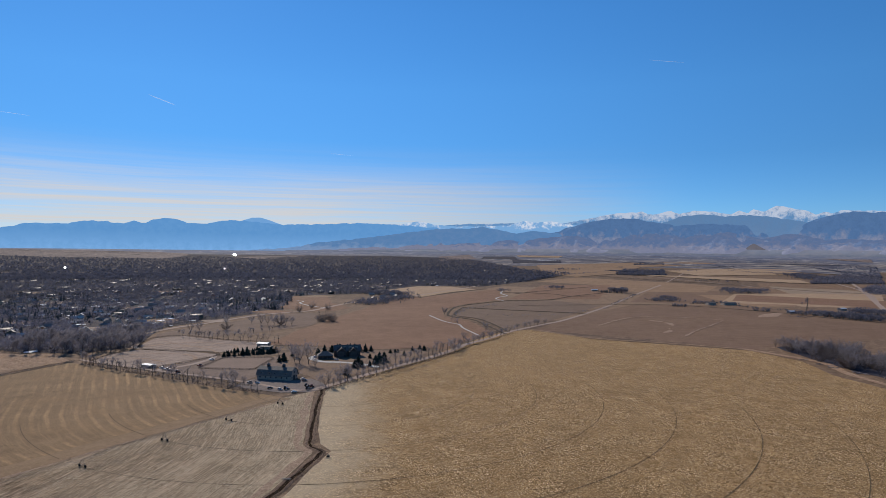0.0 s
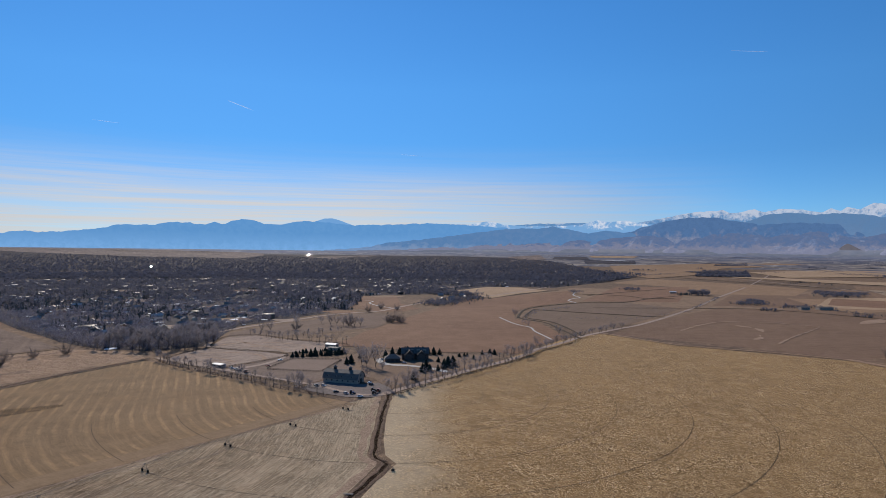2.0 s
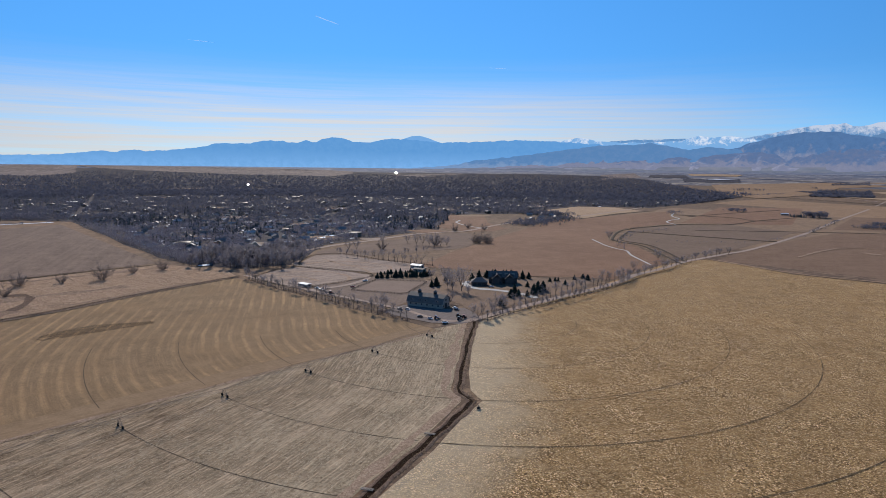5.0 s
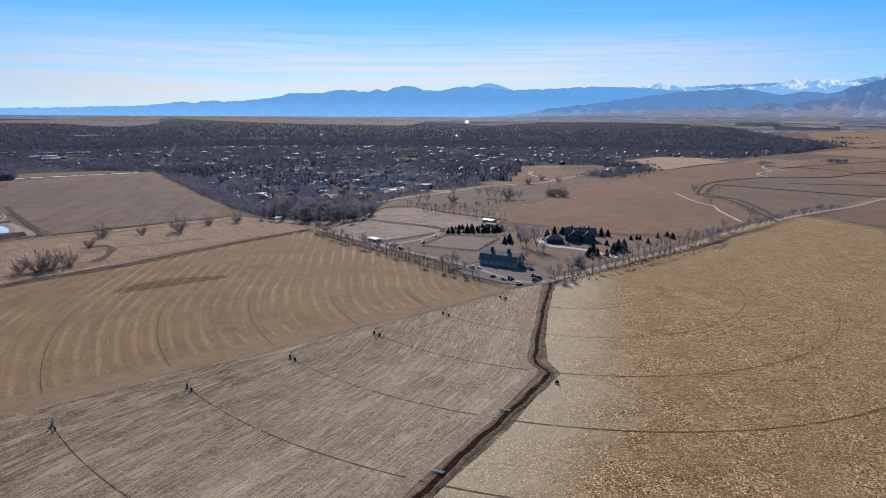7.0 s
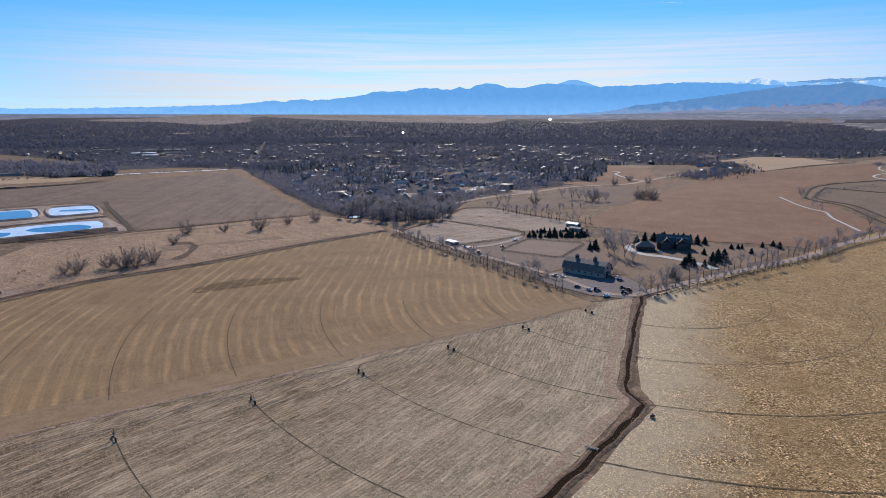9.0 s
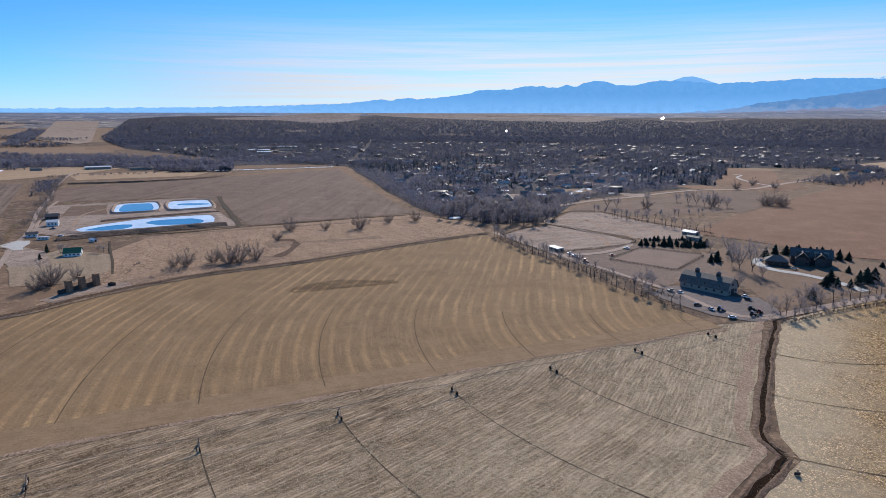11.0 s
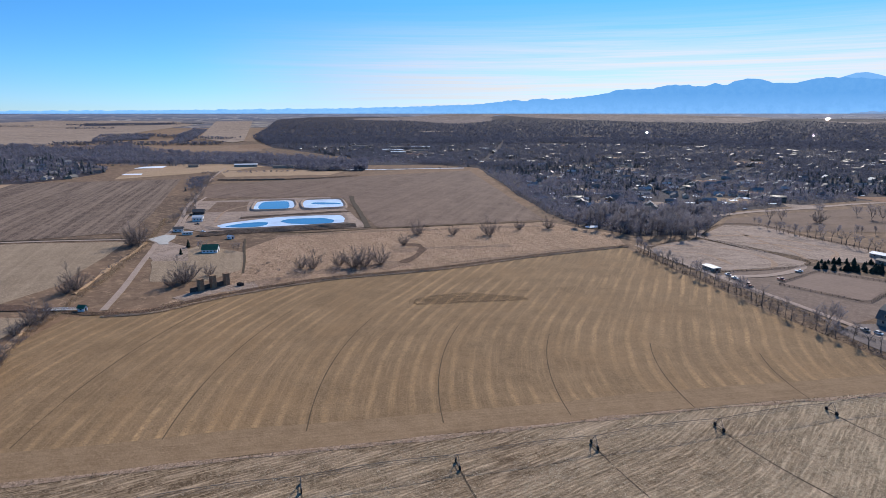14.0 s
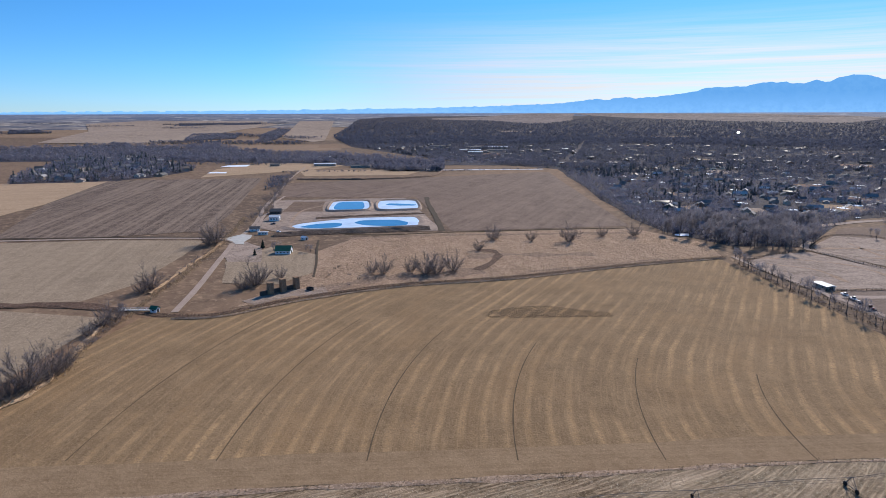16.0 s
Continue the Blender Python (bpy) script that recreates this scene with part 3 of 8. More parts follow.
sheet("field_verge", [(-361, 606), (-388, 520), (-408, 430), (-434, 356), (-441, 290), (-440, 250), (-470, 300), (-555, 350), (-590, 400), (-566, 486), (-545, 520), (-483, 645), (-400, 640)],
      0.20, M["verge"], "rough strip of tall dry straw-coloured grass", ragged=4.0, cell=15)
sheet("field_grey", [(-1060, 500), (-1010, 760), (-968, 985), (-492, 652), (-568, 492), (-800, 590), (-905, 430)], 0.25, M["crop_umber"], "bare grey-brown field beside the ponds")
sheet("field_dark", [(-770, 128), (-1011, 176), (-1270, 272), (-1165, 498), (-795, 345), (-700, 300), (-722, 215)], 0.30, M["crop_dark"], "dark ploughed field with faint pale rows")
sheet("field_west", [(-750, 118), (-704, 215), (-655, 285), (-600, 255), (-530, 212), (-500, 170), (-560, 60)], 0.05, M["crop_grey"], "short grey-brown field beside a farm lane")
sheet("field_southwest", [(-520, 130), (-480, 170), (-462, 190), (-380, 135), (-345, 60), (-420, -60), (-640, -20)], 0.10, M["crop_grey"], "dull brown field beyond a hedge of bare willows")
sheet("field_yard", [(-1237, 410), (-1394, 476), (-1537, 664), (-1605, 731), (-1338, 746), (-1275, 642)], 0.15, M["crop_tan"], "tan gravel yards and sports pitches")
sheet("field_yard_long", [(-1156, 572), (-1271, 605), (-1144, 828), (-1069, 733)], 0.20, M["crop_tan"], "tan strip of dry grass")
sheet("field_suburb_side", [(-1011, 178), (-1270, 274), (-1300, 200), (-1330, 60), (-1100, 20), (-800, 60)], 0.25, M["crop_tan"], "tan and brown field by the houses")
sheet("field_middle", [(-205, 722), (-150, 716), (-90, 696), (-25, 708), (6, 706), (22, 752), (50, 812), (70, 838), (56, 940), (40, 1010), (4, 1060), (0, 1112), (14, 1227), (40, 1300), (142, 1469), (165, 1860), (60, 1700), (-108, 1434), (-174, 1048), (-200, 850)], 0.30, M["pasture"], "smooth reddish-brown pasture", ragged=4)
sheet("field_brown", [(132, 892), (298, 787), (365, 722), (391, 745), (595, 833), (750, 1050), (633, 1363), (412, 1345), (330, 1230), (205, 1034)], 0.05, M["crop_brown"], "plain brown field with faint vehicle marks")
sheet("field_north", [(429, 1424), (624, 1873), (845, 1911), (640, 1390)], 0.10, M["crop_brown"], "brown field along a gravel road")
sheet("field_north_far", [(640, 1430), (836, 1779), (1310, 1854), (958, 1342)], 0.15, M["crop_tan"], "tan field with a farmyard at its edge")
sheet("field_paddocks", [(95, 860), (80, 955), (62, 1026), (29, 1070), (25, 1115), (42, 1232), (66, 1318), (147, 1417), (248, 1458), (340, 1330), (230, 1110), (150, 965)], 0.20, M["paddock"], "brown paddock framed by banks")
sheet("field_paddocks_far", [(156, 1471), (343, 2137), (590, 2186), (378, 1502)], 0.25, M["pasture"], "brown paddocks along a gravel road")
sheet("field_meadow", [(560, 3400), (870, 5590), (2410, 7660), (4100, 9670), (3550, 7570), (1660, 5110), (990, 3450), (620, 2880)], 0.12, M["pasture_gold"], "wide golden-brown meadow beyond a wood")
sheet("field_long_tan", [(1490, 4130), (2840, 5410), (2830, 4600), (1960, 3550), (1340, 3220)], 0.12, M["crop_tan"], "distant pale tan stubble field")
sheet("field_road_side", [(1000, 3280), (1300, 3130), (1600, 2770), (1460, 2440), (1260, 2690)], 0.12, M["crop_tan"], "distant tan strip beside a road")
sheet("field_wide_brown", [(360, 2390), (610, 2820), (900, 2370), (970, 2190), (770, 1820), (540, 1830), (550, 2180)], 0.12, M["pasture_gold"], "golden-brown pasture along a country road")
sheet("field_glass", [(3300, 25700), (5180, 25170), (2910, 14820), (2030, 15300)], 0.12, M["crop_tan"], "pale far field")
sheet("field_far_edge", [(0, 14310), (1270, 24890), (620, 10290), (0, 7350)], 0.12, M["far_tan"], "pale far field")
sheet("field_far_right", [(13760, 21730), (14670, 20560), (7750, 10860), (10310, 15610)], 0.12, M["far_tan"], "pale far field")
sheet("field_far_row", [(2190, 4660), (4190, 7240), (2720, 4850)], 0.12, M["crop_grey"], "dull far field")
sheet("field_east_tan", [(840, 1620), (930, 1580), (1020, 1540), (870, 1330), (780, 1350)], 0.12, M["crop_tan"], "tan paddock beside a farm")
sheet("field_east_brown", [(700, 1710), (860, 1690), (780, 1360), (650, 1310), (660, 1410), (670, 1540)], 0.12, M["pasture_gold"], "brown paddock beside a farm")
sheet("field_north_wide", [(1150, 2190), (1320, 2020), (1290, 1830), (1010, 1810)], 0.12, M["crop_grey"], "grey-brown field beside a road")
sheet("field_far_brown", [(700, 1500), (820, 1730), (1150, 1500), (950, 1330)], 0.22, M["pasture"], "distant brown pasture")
sheet("field_plains", [(-2645, 485), (-2720, 600), (-2900, 740), (-4189, 1285), (-6156, 2281), (-8800, 3000), (-11000, 1900), (-8000, 800), (-4647, 520), (-3000, 200)], 0.15, M["plains"], "wide tan stubble fields on the plain")
sheet("field_crest", [(-2400, 1090), (-2872, 1130), (-8602, 3458), (-8242, 3812), (-2502, 1180)], 0.20, M["plains"], "tan strip of open grass on the crest")
sheet("paddock_lower", [(-342, 605), (-342, 644), (-331, 677), (-276, 664), (-238, 655), (-236, 633), (-254, 598), (-267, 576), (-285, 572), (-324, 593)], 0.25, M["bare"], "trodden bare horse paddock", "paddock", ragged=3, cell=10)
sheet("paddock_upper", [(-340, 700), (-353, 764), (-325, 786), (-258, 752), (-214, 740), (-190, 729), (-202, 690), (-231, 668), (-278, 676), (-331, 688)], 0.27, M["bare"], "pale trodden upper horse paddock", "paddock", ragged=3, cell=10)
sheet("riding_arena", [(-223, 574), (-220, 627), (-173, 632), (-174, 572)], 0.30, M["arena"], "smooth sandy riding arena", "arena", ragged=1, cell=8)
sheet("farmyard", [(-166, 500), (-146, 489), (-124, 480), (-104, 482), (-98, 488), (-90, 500), (-100, 520), (-112, 535), (-122, 526), (-158, 531), (-166, 520)], 0.28, M["yard"], "grey gravel yard in front of the barn", "yard", ragged=1, cell=8)
sheet("farm_ground", [(-262, 590), (-262, 556), (-215, 538), (-166, 518), (-160, 545), (-124, 556), (-150, 600), (-168, 640), (-236, 645)], 0.12, M["farm_soil"], "bare trodden ground between barn and arena", "yard", ragged=2, cell=10)
sheet("farm_lawn", [(-170, 650), (-162, 590), (-120, 552), (-96, 516), (-70, 572), (-30, 640), (-12, 690), (-50, 690), (-135, 690), (-166, 680)], 0.08, M["lawn_dull"], "dull brown lawn round the large house", "lawn", ragged=3, cell=10)
sheet("field_road_side", [(-332, 715), (-349, 742), (-366, 800), (-352, 870), (-328, 930), (-310, 990), (-284, 1060), (-250, 1100), (-222, 1090), (-190, 980), (-196, 900), (-249, 830), (-295, 773)], 0.24, M["road_side"], "rough brown grass between a town road and a pasture", ragged=5, cell=12)


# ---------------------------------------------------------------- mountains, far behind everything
def mountain_material(name, low, high, band, patches, haze_glow, snow=None, scale=0.016, lit=0.12, wobble=1.0, wooded=0.85, relief=34.0):
    """A backdrop range: its lower and upper colours tinted with painted haze, woods or rock in patches, a share of haze
    emission, and snow above a height.
    """
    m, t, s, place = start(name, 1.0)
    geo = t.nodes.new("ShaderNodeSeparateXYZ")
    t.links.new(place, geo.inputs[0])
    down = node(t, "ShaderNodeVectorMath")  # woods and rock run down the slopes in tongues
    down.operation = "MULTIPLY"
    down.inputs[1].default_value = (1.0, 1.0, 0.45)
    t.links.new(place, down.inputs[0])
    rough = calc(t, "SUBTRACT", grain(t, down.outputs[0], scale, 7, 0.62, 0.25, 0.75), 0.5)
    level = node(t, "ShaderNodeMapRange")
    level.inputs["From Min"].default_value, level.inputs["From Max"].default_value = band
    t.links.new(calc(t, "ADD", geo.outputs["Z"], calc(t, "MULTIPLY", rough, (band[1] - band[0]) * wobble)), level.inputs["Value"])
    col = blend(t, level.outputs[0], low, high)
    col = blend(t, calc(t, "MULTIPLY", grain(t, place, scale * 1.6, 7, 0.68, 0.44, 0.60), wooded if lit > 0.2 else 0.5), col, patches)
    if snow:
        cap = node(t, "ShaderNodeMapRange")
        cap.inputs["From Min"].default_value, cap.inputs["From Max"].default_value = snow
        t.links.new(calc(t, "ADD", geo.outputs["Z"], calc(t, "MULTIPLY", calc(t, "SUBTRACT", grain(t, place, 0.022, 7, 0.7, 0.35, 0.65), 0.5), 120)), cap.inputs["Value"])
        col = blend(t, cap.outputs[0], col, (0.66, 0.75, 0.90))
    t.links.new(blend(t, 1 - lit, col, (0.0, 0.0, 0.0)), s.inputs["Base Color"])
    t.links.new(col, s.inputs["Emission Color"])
    # The emission is painted air haze; only the lit share answers the sun.
    s.inputs["Emission Strength"].default_value = haze_glow * 1.1
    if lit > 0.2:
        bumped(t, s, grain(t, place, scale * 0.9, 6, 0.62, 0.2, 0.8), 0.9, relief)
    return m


def ridge(name, outline, reach, depth, foot, material, label, spurs=1.0, rough=0.06, seed=0.0, rows=16):
    """A range of mountains: its skyline as bearings and heights in degrees, and slopes with spurs and gullies in front of it."""
    pts = sorted(outline)
    lo, hi = pts[0][0], pts[-1][0]
    n = int((hi - lo) / 0.12)
    verts, faces = [], []
    for i in range(n + 1):
        a = lo + (hi - lo) * i / n
        e = float(np.interp(a, [q[0] for q in pts], [q[1] for q in pts]))
        e += rough * (noise.fractal(Vector((a * 1.3, seed, 0)), 0.8, 2.2, 5))
        crest = EYE + reach * math.tan(radians(max(e, 0.02)))
        for k in range(rows + 1):
            v = k / rows
            r = reach - depth * (1 - v)
            base = EYE + r * math.tan(radians(foot))
            fold = abs(noise.fractal(Vector((a * 0.5 + v * 0.8, v * 0.6, seed + 3)), 1.0, 2.0, 3))
            lump = noise.fractal(Vector((a * 0.5 + 7, v * 1.6, seed + 8)), 1.0, 2.0, 3)
            free = 4 * v * (1 - v)
            up = v + free * spurs * (0.16 * lump - 0.16 * fold + 0.03)
            z = base + (crest - base) * min(max(up, 0.0), 1.0)
            if k == 0:
                z = base - 30
            b = radians(a)
            verts.append((MIDDLE[0] - math.sin(b) * r, MIDDLE[1] + math.cos(b) * r, z))
        if i:
            for k in range(rows):
                p = (i - 1) * (rows + 1) + k
                faces.append((p, p + 1, p + rows + 2, p + rows + 1))
    ob = structure(name, verts, faces, material, label, "mountains")
    for f in ob.data.polygons:
        f.use_smooth = True
    return ob


# Blue, lilac and pale tints below are distance haze put into the colours.
M["hill_blue"] = mountain_material("hazed_blue_forest_range", (0.21, 0.46, 0.84), (0.115, 0.325, 0.67), (100, 240), (0.14, 0.36, 0.70), 0.88, wobble=0.15)
M["hill_far"] = mountain_material("hazed_pale_far_range", (0.20, 0.44, 0.78), (0.165, 0.38, 0.72), (150, 340), (0.18, 0.40, 0.72), 0.90)
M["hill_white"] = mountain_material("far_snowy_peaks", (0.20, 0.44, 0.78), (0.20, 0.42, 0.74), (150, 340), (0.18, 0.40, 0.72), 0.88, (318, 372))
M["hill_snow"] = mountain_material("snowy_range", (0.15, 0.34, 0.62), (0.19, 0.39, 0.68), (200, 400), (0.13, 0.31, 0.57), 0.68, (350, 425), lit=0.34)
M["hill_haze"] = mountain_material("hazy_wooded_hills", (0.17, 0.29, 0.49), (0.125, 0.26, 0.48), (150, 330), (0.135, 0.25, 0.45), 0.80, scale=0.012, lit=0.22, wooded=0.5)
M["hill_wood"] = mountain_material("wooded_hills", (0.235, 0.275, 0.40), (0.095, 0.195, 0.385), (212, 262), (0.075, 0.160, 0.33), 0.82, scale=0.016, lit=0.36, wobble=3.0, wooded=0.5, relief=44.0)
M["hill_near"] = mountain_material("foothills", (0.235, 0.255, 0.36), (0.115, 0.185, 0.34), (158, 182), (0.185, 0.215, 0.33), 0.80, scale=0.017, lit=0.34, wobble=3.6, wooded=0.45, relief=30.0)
M["hill_west"] = mountain_material("hazed_blue_lower_hills", (0.22, 0.34, 0.55), (0.11, 0.25, 0.49), (132, 165), (0.15, 0.28, 0.51), 0.80, scale=0.014, lit=0.2, wobble=2.4)
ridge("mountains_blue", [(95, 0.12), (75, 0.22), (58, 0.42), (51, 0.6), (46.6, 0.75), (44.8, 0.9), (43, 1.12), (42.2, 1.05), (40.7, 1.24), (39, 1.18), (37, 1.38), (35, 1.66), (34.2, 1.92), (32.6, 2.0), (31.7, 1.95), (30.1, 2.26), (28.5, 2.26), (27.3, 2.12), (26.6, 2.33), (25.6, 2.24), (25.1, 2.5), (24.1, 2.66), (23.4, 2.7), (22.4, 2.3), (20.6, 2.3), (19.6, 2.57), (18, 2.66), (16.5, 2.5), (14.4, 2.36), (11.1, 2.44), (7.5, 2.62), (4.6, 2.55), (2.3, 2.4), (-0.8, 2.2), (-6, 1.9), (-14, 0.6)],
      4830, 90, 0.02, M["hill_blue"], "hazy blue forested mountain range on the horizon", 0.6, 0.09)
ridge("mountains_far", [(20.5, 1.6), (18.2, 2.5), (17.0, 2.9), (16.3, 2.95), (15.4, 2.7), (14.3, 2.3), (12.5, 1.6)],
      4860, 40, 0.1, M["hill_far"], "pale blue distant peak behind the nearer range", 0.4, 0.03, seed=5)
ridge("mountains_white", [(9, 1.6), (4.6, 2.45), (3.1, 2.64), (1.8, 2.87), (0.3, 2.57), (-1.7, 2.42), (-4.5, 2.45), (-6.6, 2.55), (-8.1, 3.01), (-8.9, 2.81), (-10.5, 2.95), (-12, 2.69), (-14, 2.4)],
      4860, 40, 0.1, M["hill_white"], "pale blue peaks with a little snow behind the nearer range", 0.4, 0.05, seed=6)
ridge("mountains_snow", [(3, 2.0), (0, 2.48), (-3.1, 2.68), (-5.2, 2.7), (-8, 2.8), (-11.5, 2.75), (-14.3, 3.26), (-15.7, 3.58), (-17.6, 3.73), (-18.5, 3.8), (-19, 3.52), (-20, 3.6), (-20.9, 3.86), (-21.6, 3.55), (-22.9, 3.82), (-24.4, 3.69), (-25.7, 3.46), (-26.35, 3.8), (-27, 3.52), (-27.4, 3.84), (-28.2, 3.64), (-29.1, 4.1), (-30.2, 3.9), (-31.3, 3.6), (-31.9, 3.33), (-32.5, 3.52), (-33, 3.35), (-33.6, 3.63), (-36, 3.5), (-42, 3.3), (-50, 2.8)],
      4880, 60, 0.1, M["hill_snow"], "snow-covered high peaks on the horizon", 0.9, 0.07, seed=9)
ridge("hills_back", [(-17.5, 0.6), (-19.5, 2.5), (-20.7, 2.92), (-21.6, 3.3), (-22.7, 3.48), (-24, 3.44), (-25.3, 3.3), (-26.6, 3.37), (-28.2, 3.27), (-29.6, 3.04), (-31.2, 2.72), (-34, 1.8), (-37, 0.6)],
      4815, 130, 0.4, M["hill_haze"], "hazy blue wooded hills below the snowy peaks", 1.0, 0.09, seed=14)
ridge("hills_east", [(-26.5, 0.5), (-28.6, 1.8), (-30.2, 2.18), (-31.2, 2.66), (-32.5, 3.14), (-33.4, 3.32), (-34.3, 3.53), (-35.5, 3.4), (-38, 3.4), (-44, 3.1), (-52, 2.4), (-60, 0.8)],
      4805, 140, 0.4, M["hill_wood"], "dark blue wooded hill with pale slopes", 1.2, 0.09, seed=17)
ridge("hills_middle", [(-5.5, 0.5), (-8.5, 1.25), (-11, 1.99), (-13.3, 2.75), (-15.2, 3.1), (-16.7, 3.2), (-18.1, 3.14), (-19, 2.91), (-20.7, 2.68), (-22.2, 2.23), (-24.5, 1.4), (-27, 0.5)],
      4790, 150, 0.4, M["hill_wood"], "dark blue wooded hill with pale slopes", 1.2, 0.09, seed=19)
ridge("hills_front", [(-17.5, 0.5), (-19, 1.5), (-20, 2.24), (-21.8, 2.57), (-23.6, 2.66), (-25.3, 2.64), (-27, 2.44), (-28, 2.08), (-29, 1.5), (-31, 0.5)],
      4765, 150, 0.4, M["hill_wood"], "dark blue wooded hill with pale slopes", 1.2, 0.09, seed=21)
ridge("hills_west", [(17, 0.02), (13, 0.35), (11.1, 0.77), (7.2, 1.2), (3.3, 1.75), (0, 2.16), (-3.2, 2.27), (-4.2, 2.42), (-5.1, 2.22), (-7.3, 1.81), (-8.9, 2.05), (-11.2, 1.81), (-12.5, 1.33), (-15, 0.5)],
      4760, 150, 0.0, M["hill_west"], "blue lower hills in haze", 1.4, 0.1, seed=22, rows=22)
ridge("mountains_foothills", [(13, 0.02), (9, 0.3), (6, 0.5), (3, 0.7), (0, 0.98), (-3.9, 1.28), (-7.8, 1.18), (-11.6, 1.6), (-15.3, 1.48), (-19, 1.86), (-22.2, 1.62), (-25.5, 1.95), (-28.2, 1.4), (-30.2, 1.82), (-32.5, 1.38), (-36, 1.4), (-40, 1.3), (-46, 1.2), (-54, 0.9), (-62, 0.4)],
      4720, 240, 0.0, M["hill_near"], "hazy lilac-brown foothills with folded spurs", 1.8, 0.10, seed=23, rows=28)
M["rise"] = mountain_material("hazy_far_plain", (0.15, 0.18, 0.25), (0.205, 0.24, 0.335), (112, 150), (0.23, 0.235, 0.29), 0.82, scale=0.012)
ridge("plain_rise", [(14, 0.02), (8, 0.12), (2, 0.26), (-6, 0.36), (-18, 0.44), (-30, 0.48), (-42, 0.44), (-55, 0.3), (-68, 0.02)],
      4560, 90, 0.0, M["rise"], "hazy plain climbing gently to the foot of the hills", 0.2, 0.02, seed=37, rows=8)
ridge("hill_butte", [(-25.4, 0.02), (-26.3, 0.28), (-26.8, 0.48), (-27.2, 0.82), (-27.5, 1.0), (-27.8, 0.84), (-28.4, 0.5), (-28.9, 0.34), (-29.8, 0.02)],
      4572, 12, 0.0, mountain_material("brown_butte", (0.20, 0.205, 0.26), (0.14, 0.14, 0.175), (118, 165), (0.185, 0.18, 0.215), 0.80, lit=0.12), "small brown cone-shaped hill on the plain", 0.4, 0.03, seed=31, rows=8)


# ---------------------------------------------------------------- building tools
class Geo:
    """Vertices and faces of one mesh, gathered piece by piece."""

    def __init__(self):
        self.v, self.f = [], []

    def add(self, verts, faces):
        o = len(self.v)
        self.v += [tuple(p) for p in verts]
        self.f += [tuple(i + o for i in f) for f in faces]
        return self

    def box(self, x, y, z, sx, sy, sz, turn=0.0):
        """A box that stands on z, with its middle at x, y."""
        c, s = math.cos(radians(turn)), math.sin(radians(turn))
        vs = [(x + c * a * sx / 2 - s * b * sy / 2, y + s * a * sx / 2 + c * b * sy / 2, z + h * sz) for h in (0, 1) for a, b in ((-1, -1), (1, -1), (1, 1), (-1, 1))]
        return self.add(vs, [(3, 2, 1, 0), (4, 5, 6, 7), (0, 1, 5, 4), (1, 2, 6, 5), (2, 3, 7, 6), (3, 0, 4, 7)])

    def tube(self, a, b, ra, rb, sides=5):
        a, b = Vector(a), Vector(b)
        d = (b - a).normalized()
        u = d.orthogonal().normalized()
        w = d.cross(u)
        ring = [(math.cos(2 * math.pi * k / sides), math.sin(2 * math.pi * k / sides)) for k in range(sides)]
        vs = [a + (u * c + w * s) * ra for c, s in ring] + [b + (u * c + w * s) * rb for c, s in ring]
        fs = [(k, (k + 1) % sides, (k + 1) % sides + sides, k + sides) for k in range(sides)]
        return self.add(vs, fs + [tuple(range(sides))[::-1], tuple(range(sides, 2 * sides))])

    def sleeve(self, a, b, ra, rb, sides=3):
        """A tube without end caps."""
        self.tube(a, b, ra, rb, sides)
        del self.f[-2:]
        return self

    def gable(self, length, width, eaves, top, over=0.5, thick=0.25, x=0.0, y=0.0):
        """A pitched roof of two thick slopes, its ridge along x."""
        hl, hw = length / 2 + over, width / 2 + over
        drop = (top - eaves) * over / (width / 2)
        for s in (-1, 1):
            p = [(x - hl, y + s * hw, eaves - drop), (x + hl, y + s * hw, eaves - drop), (x + hl, y, top), (x - hl, y, top)]
            q = [(a, b, c + thick) for a, b, c in p]
            fs = [(0, 1, 2, 3), (7, 6, 5, 4), (0, 4, 5, 1), (1, 5, 6, 2), (2, 6, 7, 3), (3, 7, 4, 0)]
            self.add(p + q, fs if s > 0 else [f[::-1] for f in fs])
        return self

    def house_walls(self, length, width, eaves, top, x=0.0, y=0.0):
        """Four walls with gable ends, the ridge along x."""
        l, w = length / 2, width / 2
        vs = [(x - l, y - w, 0), (x + l, y - w, 0), (x + l, y + w, 0), (x - l, y + w, 0), (x - l, y - w, eaves), (x + l, y - w, eaves), (x + l, y + w, eaves), (x - l, y + w, eaves), (x - l, y, top), (x + l, y, top)]
        return self.add(vs, [(0, 1, 5, 4), (1, 2, 6, 9, 5), (2, 3, 7, 6), (3, 0, 4, 8, 7), (3, 2, 1, 0), (4, 5, 9, 8), (6, 7, 8, 9)])

    def mesh(self, name, material):
        return mesh_from(name, self.v, self.f, material)


def part(name, geo, material, parent, label="", at=None):
    """One mesh under a thing or under a part."""
    ob = new(name, geo if isinstance(geo, bpy.types.Mesh) else geo.mesh(name, material))
    ob.parent = parent
    if at is not None:
        ob.matrix_basis = at
    return tagged(ob, label)


def thing(name, label, category, group="", at=None):
    ob = new(name)
    ob.empty_display_size = 0.5
    if at is not None:
        ob.matrix_basis = at
    return tagged(ob, label, category, group)


def triangles(geo):
    """A template for crowds: its vertices and triangles as arrays."""
    tris = []
    for f in geo.f:
        for k in range(1, len(f) - 1):
            tris.append((f[0], f[k], f[k + 1]))
    return np.array(geo.v, float), np.array(tris, int)


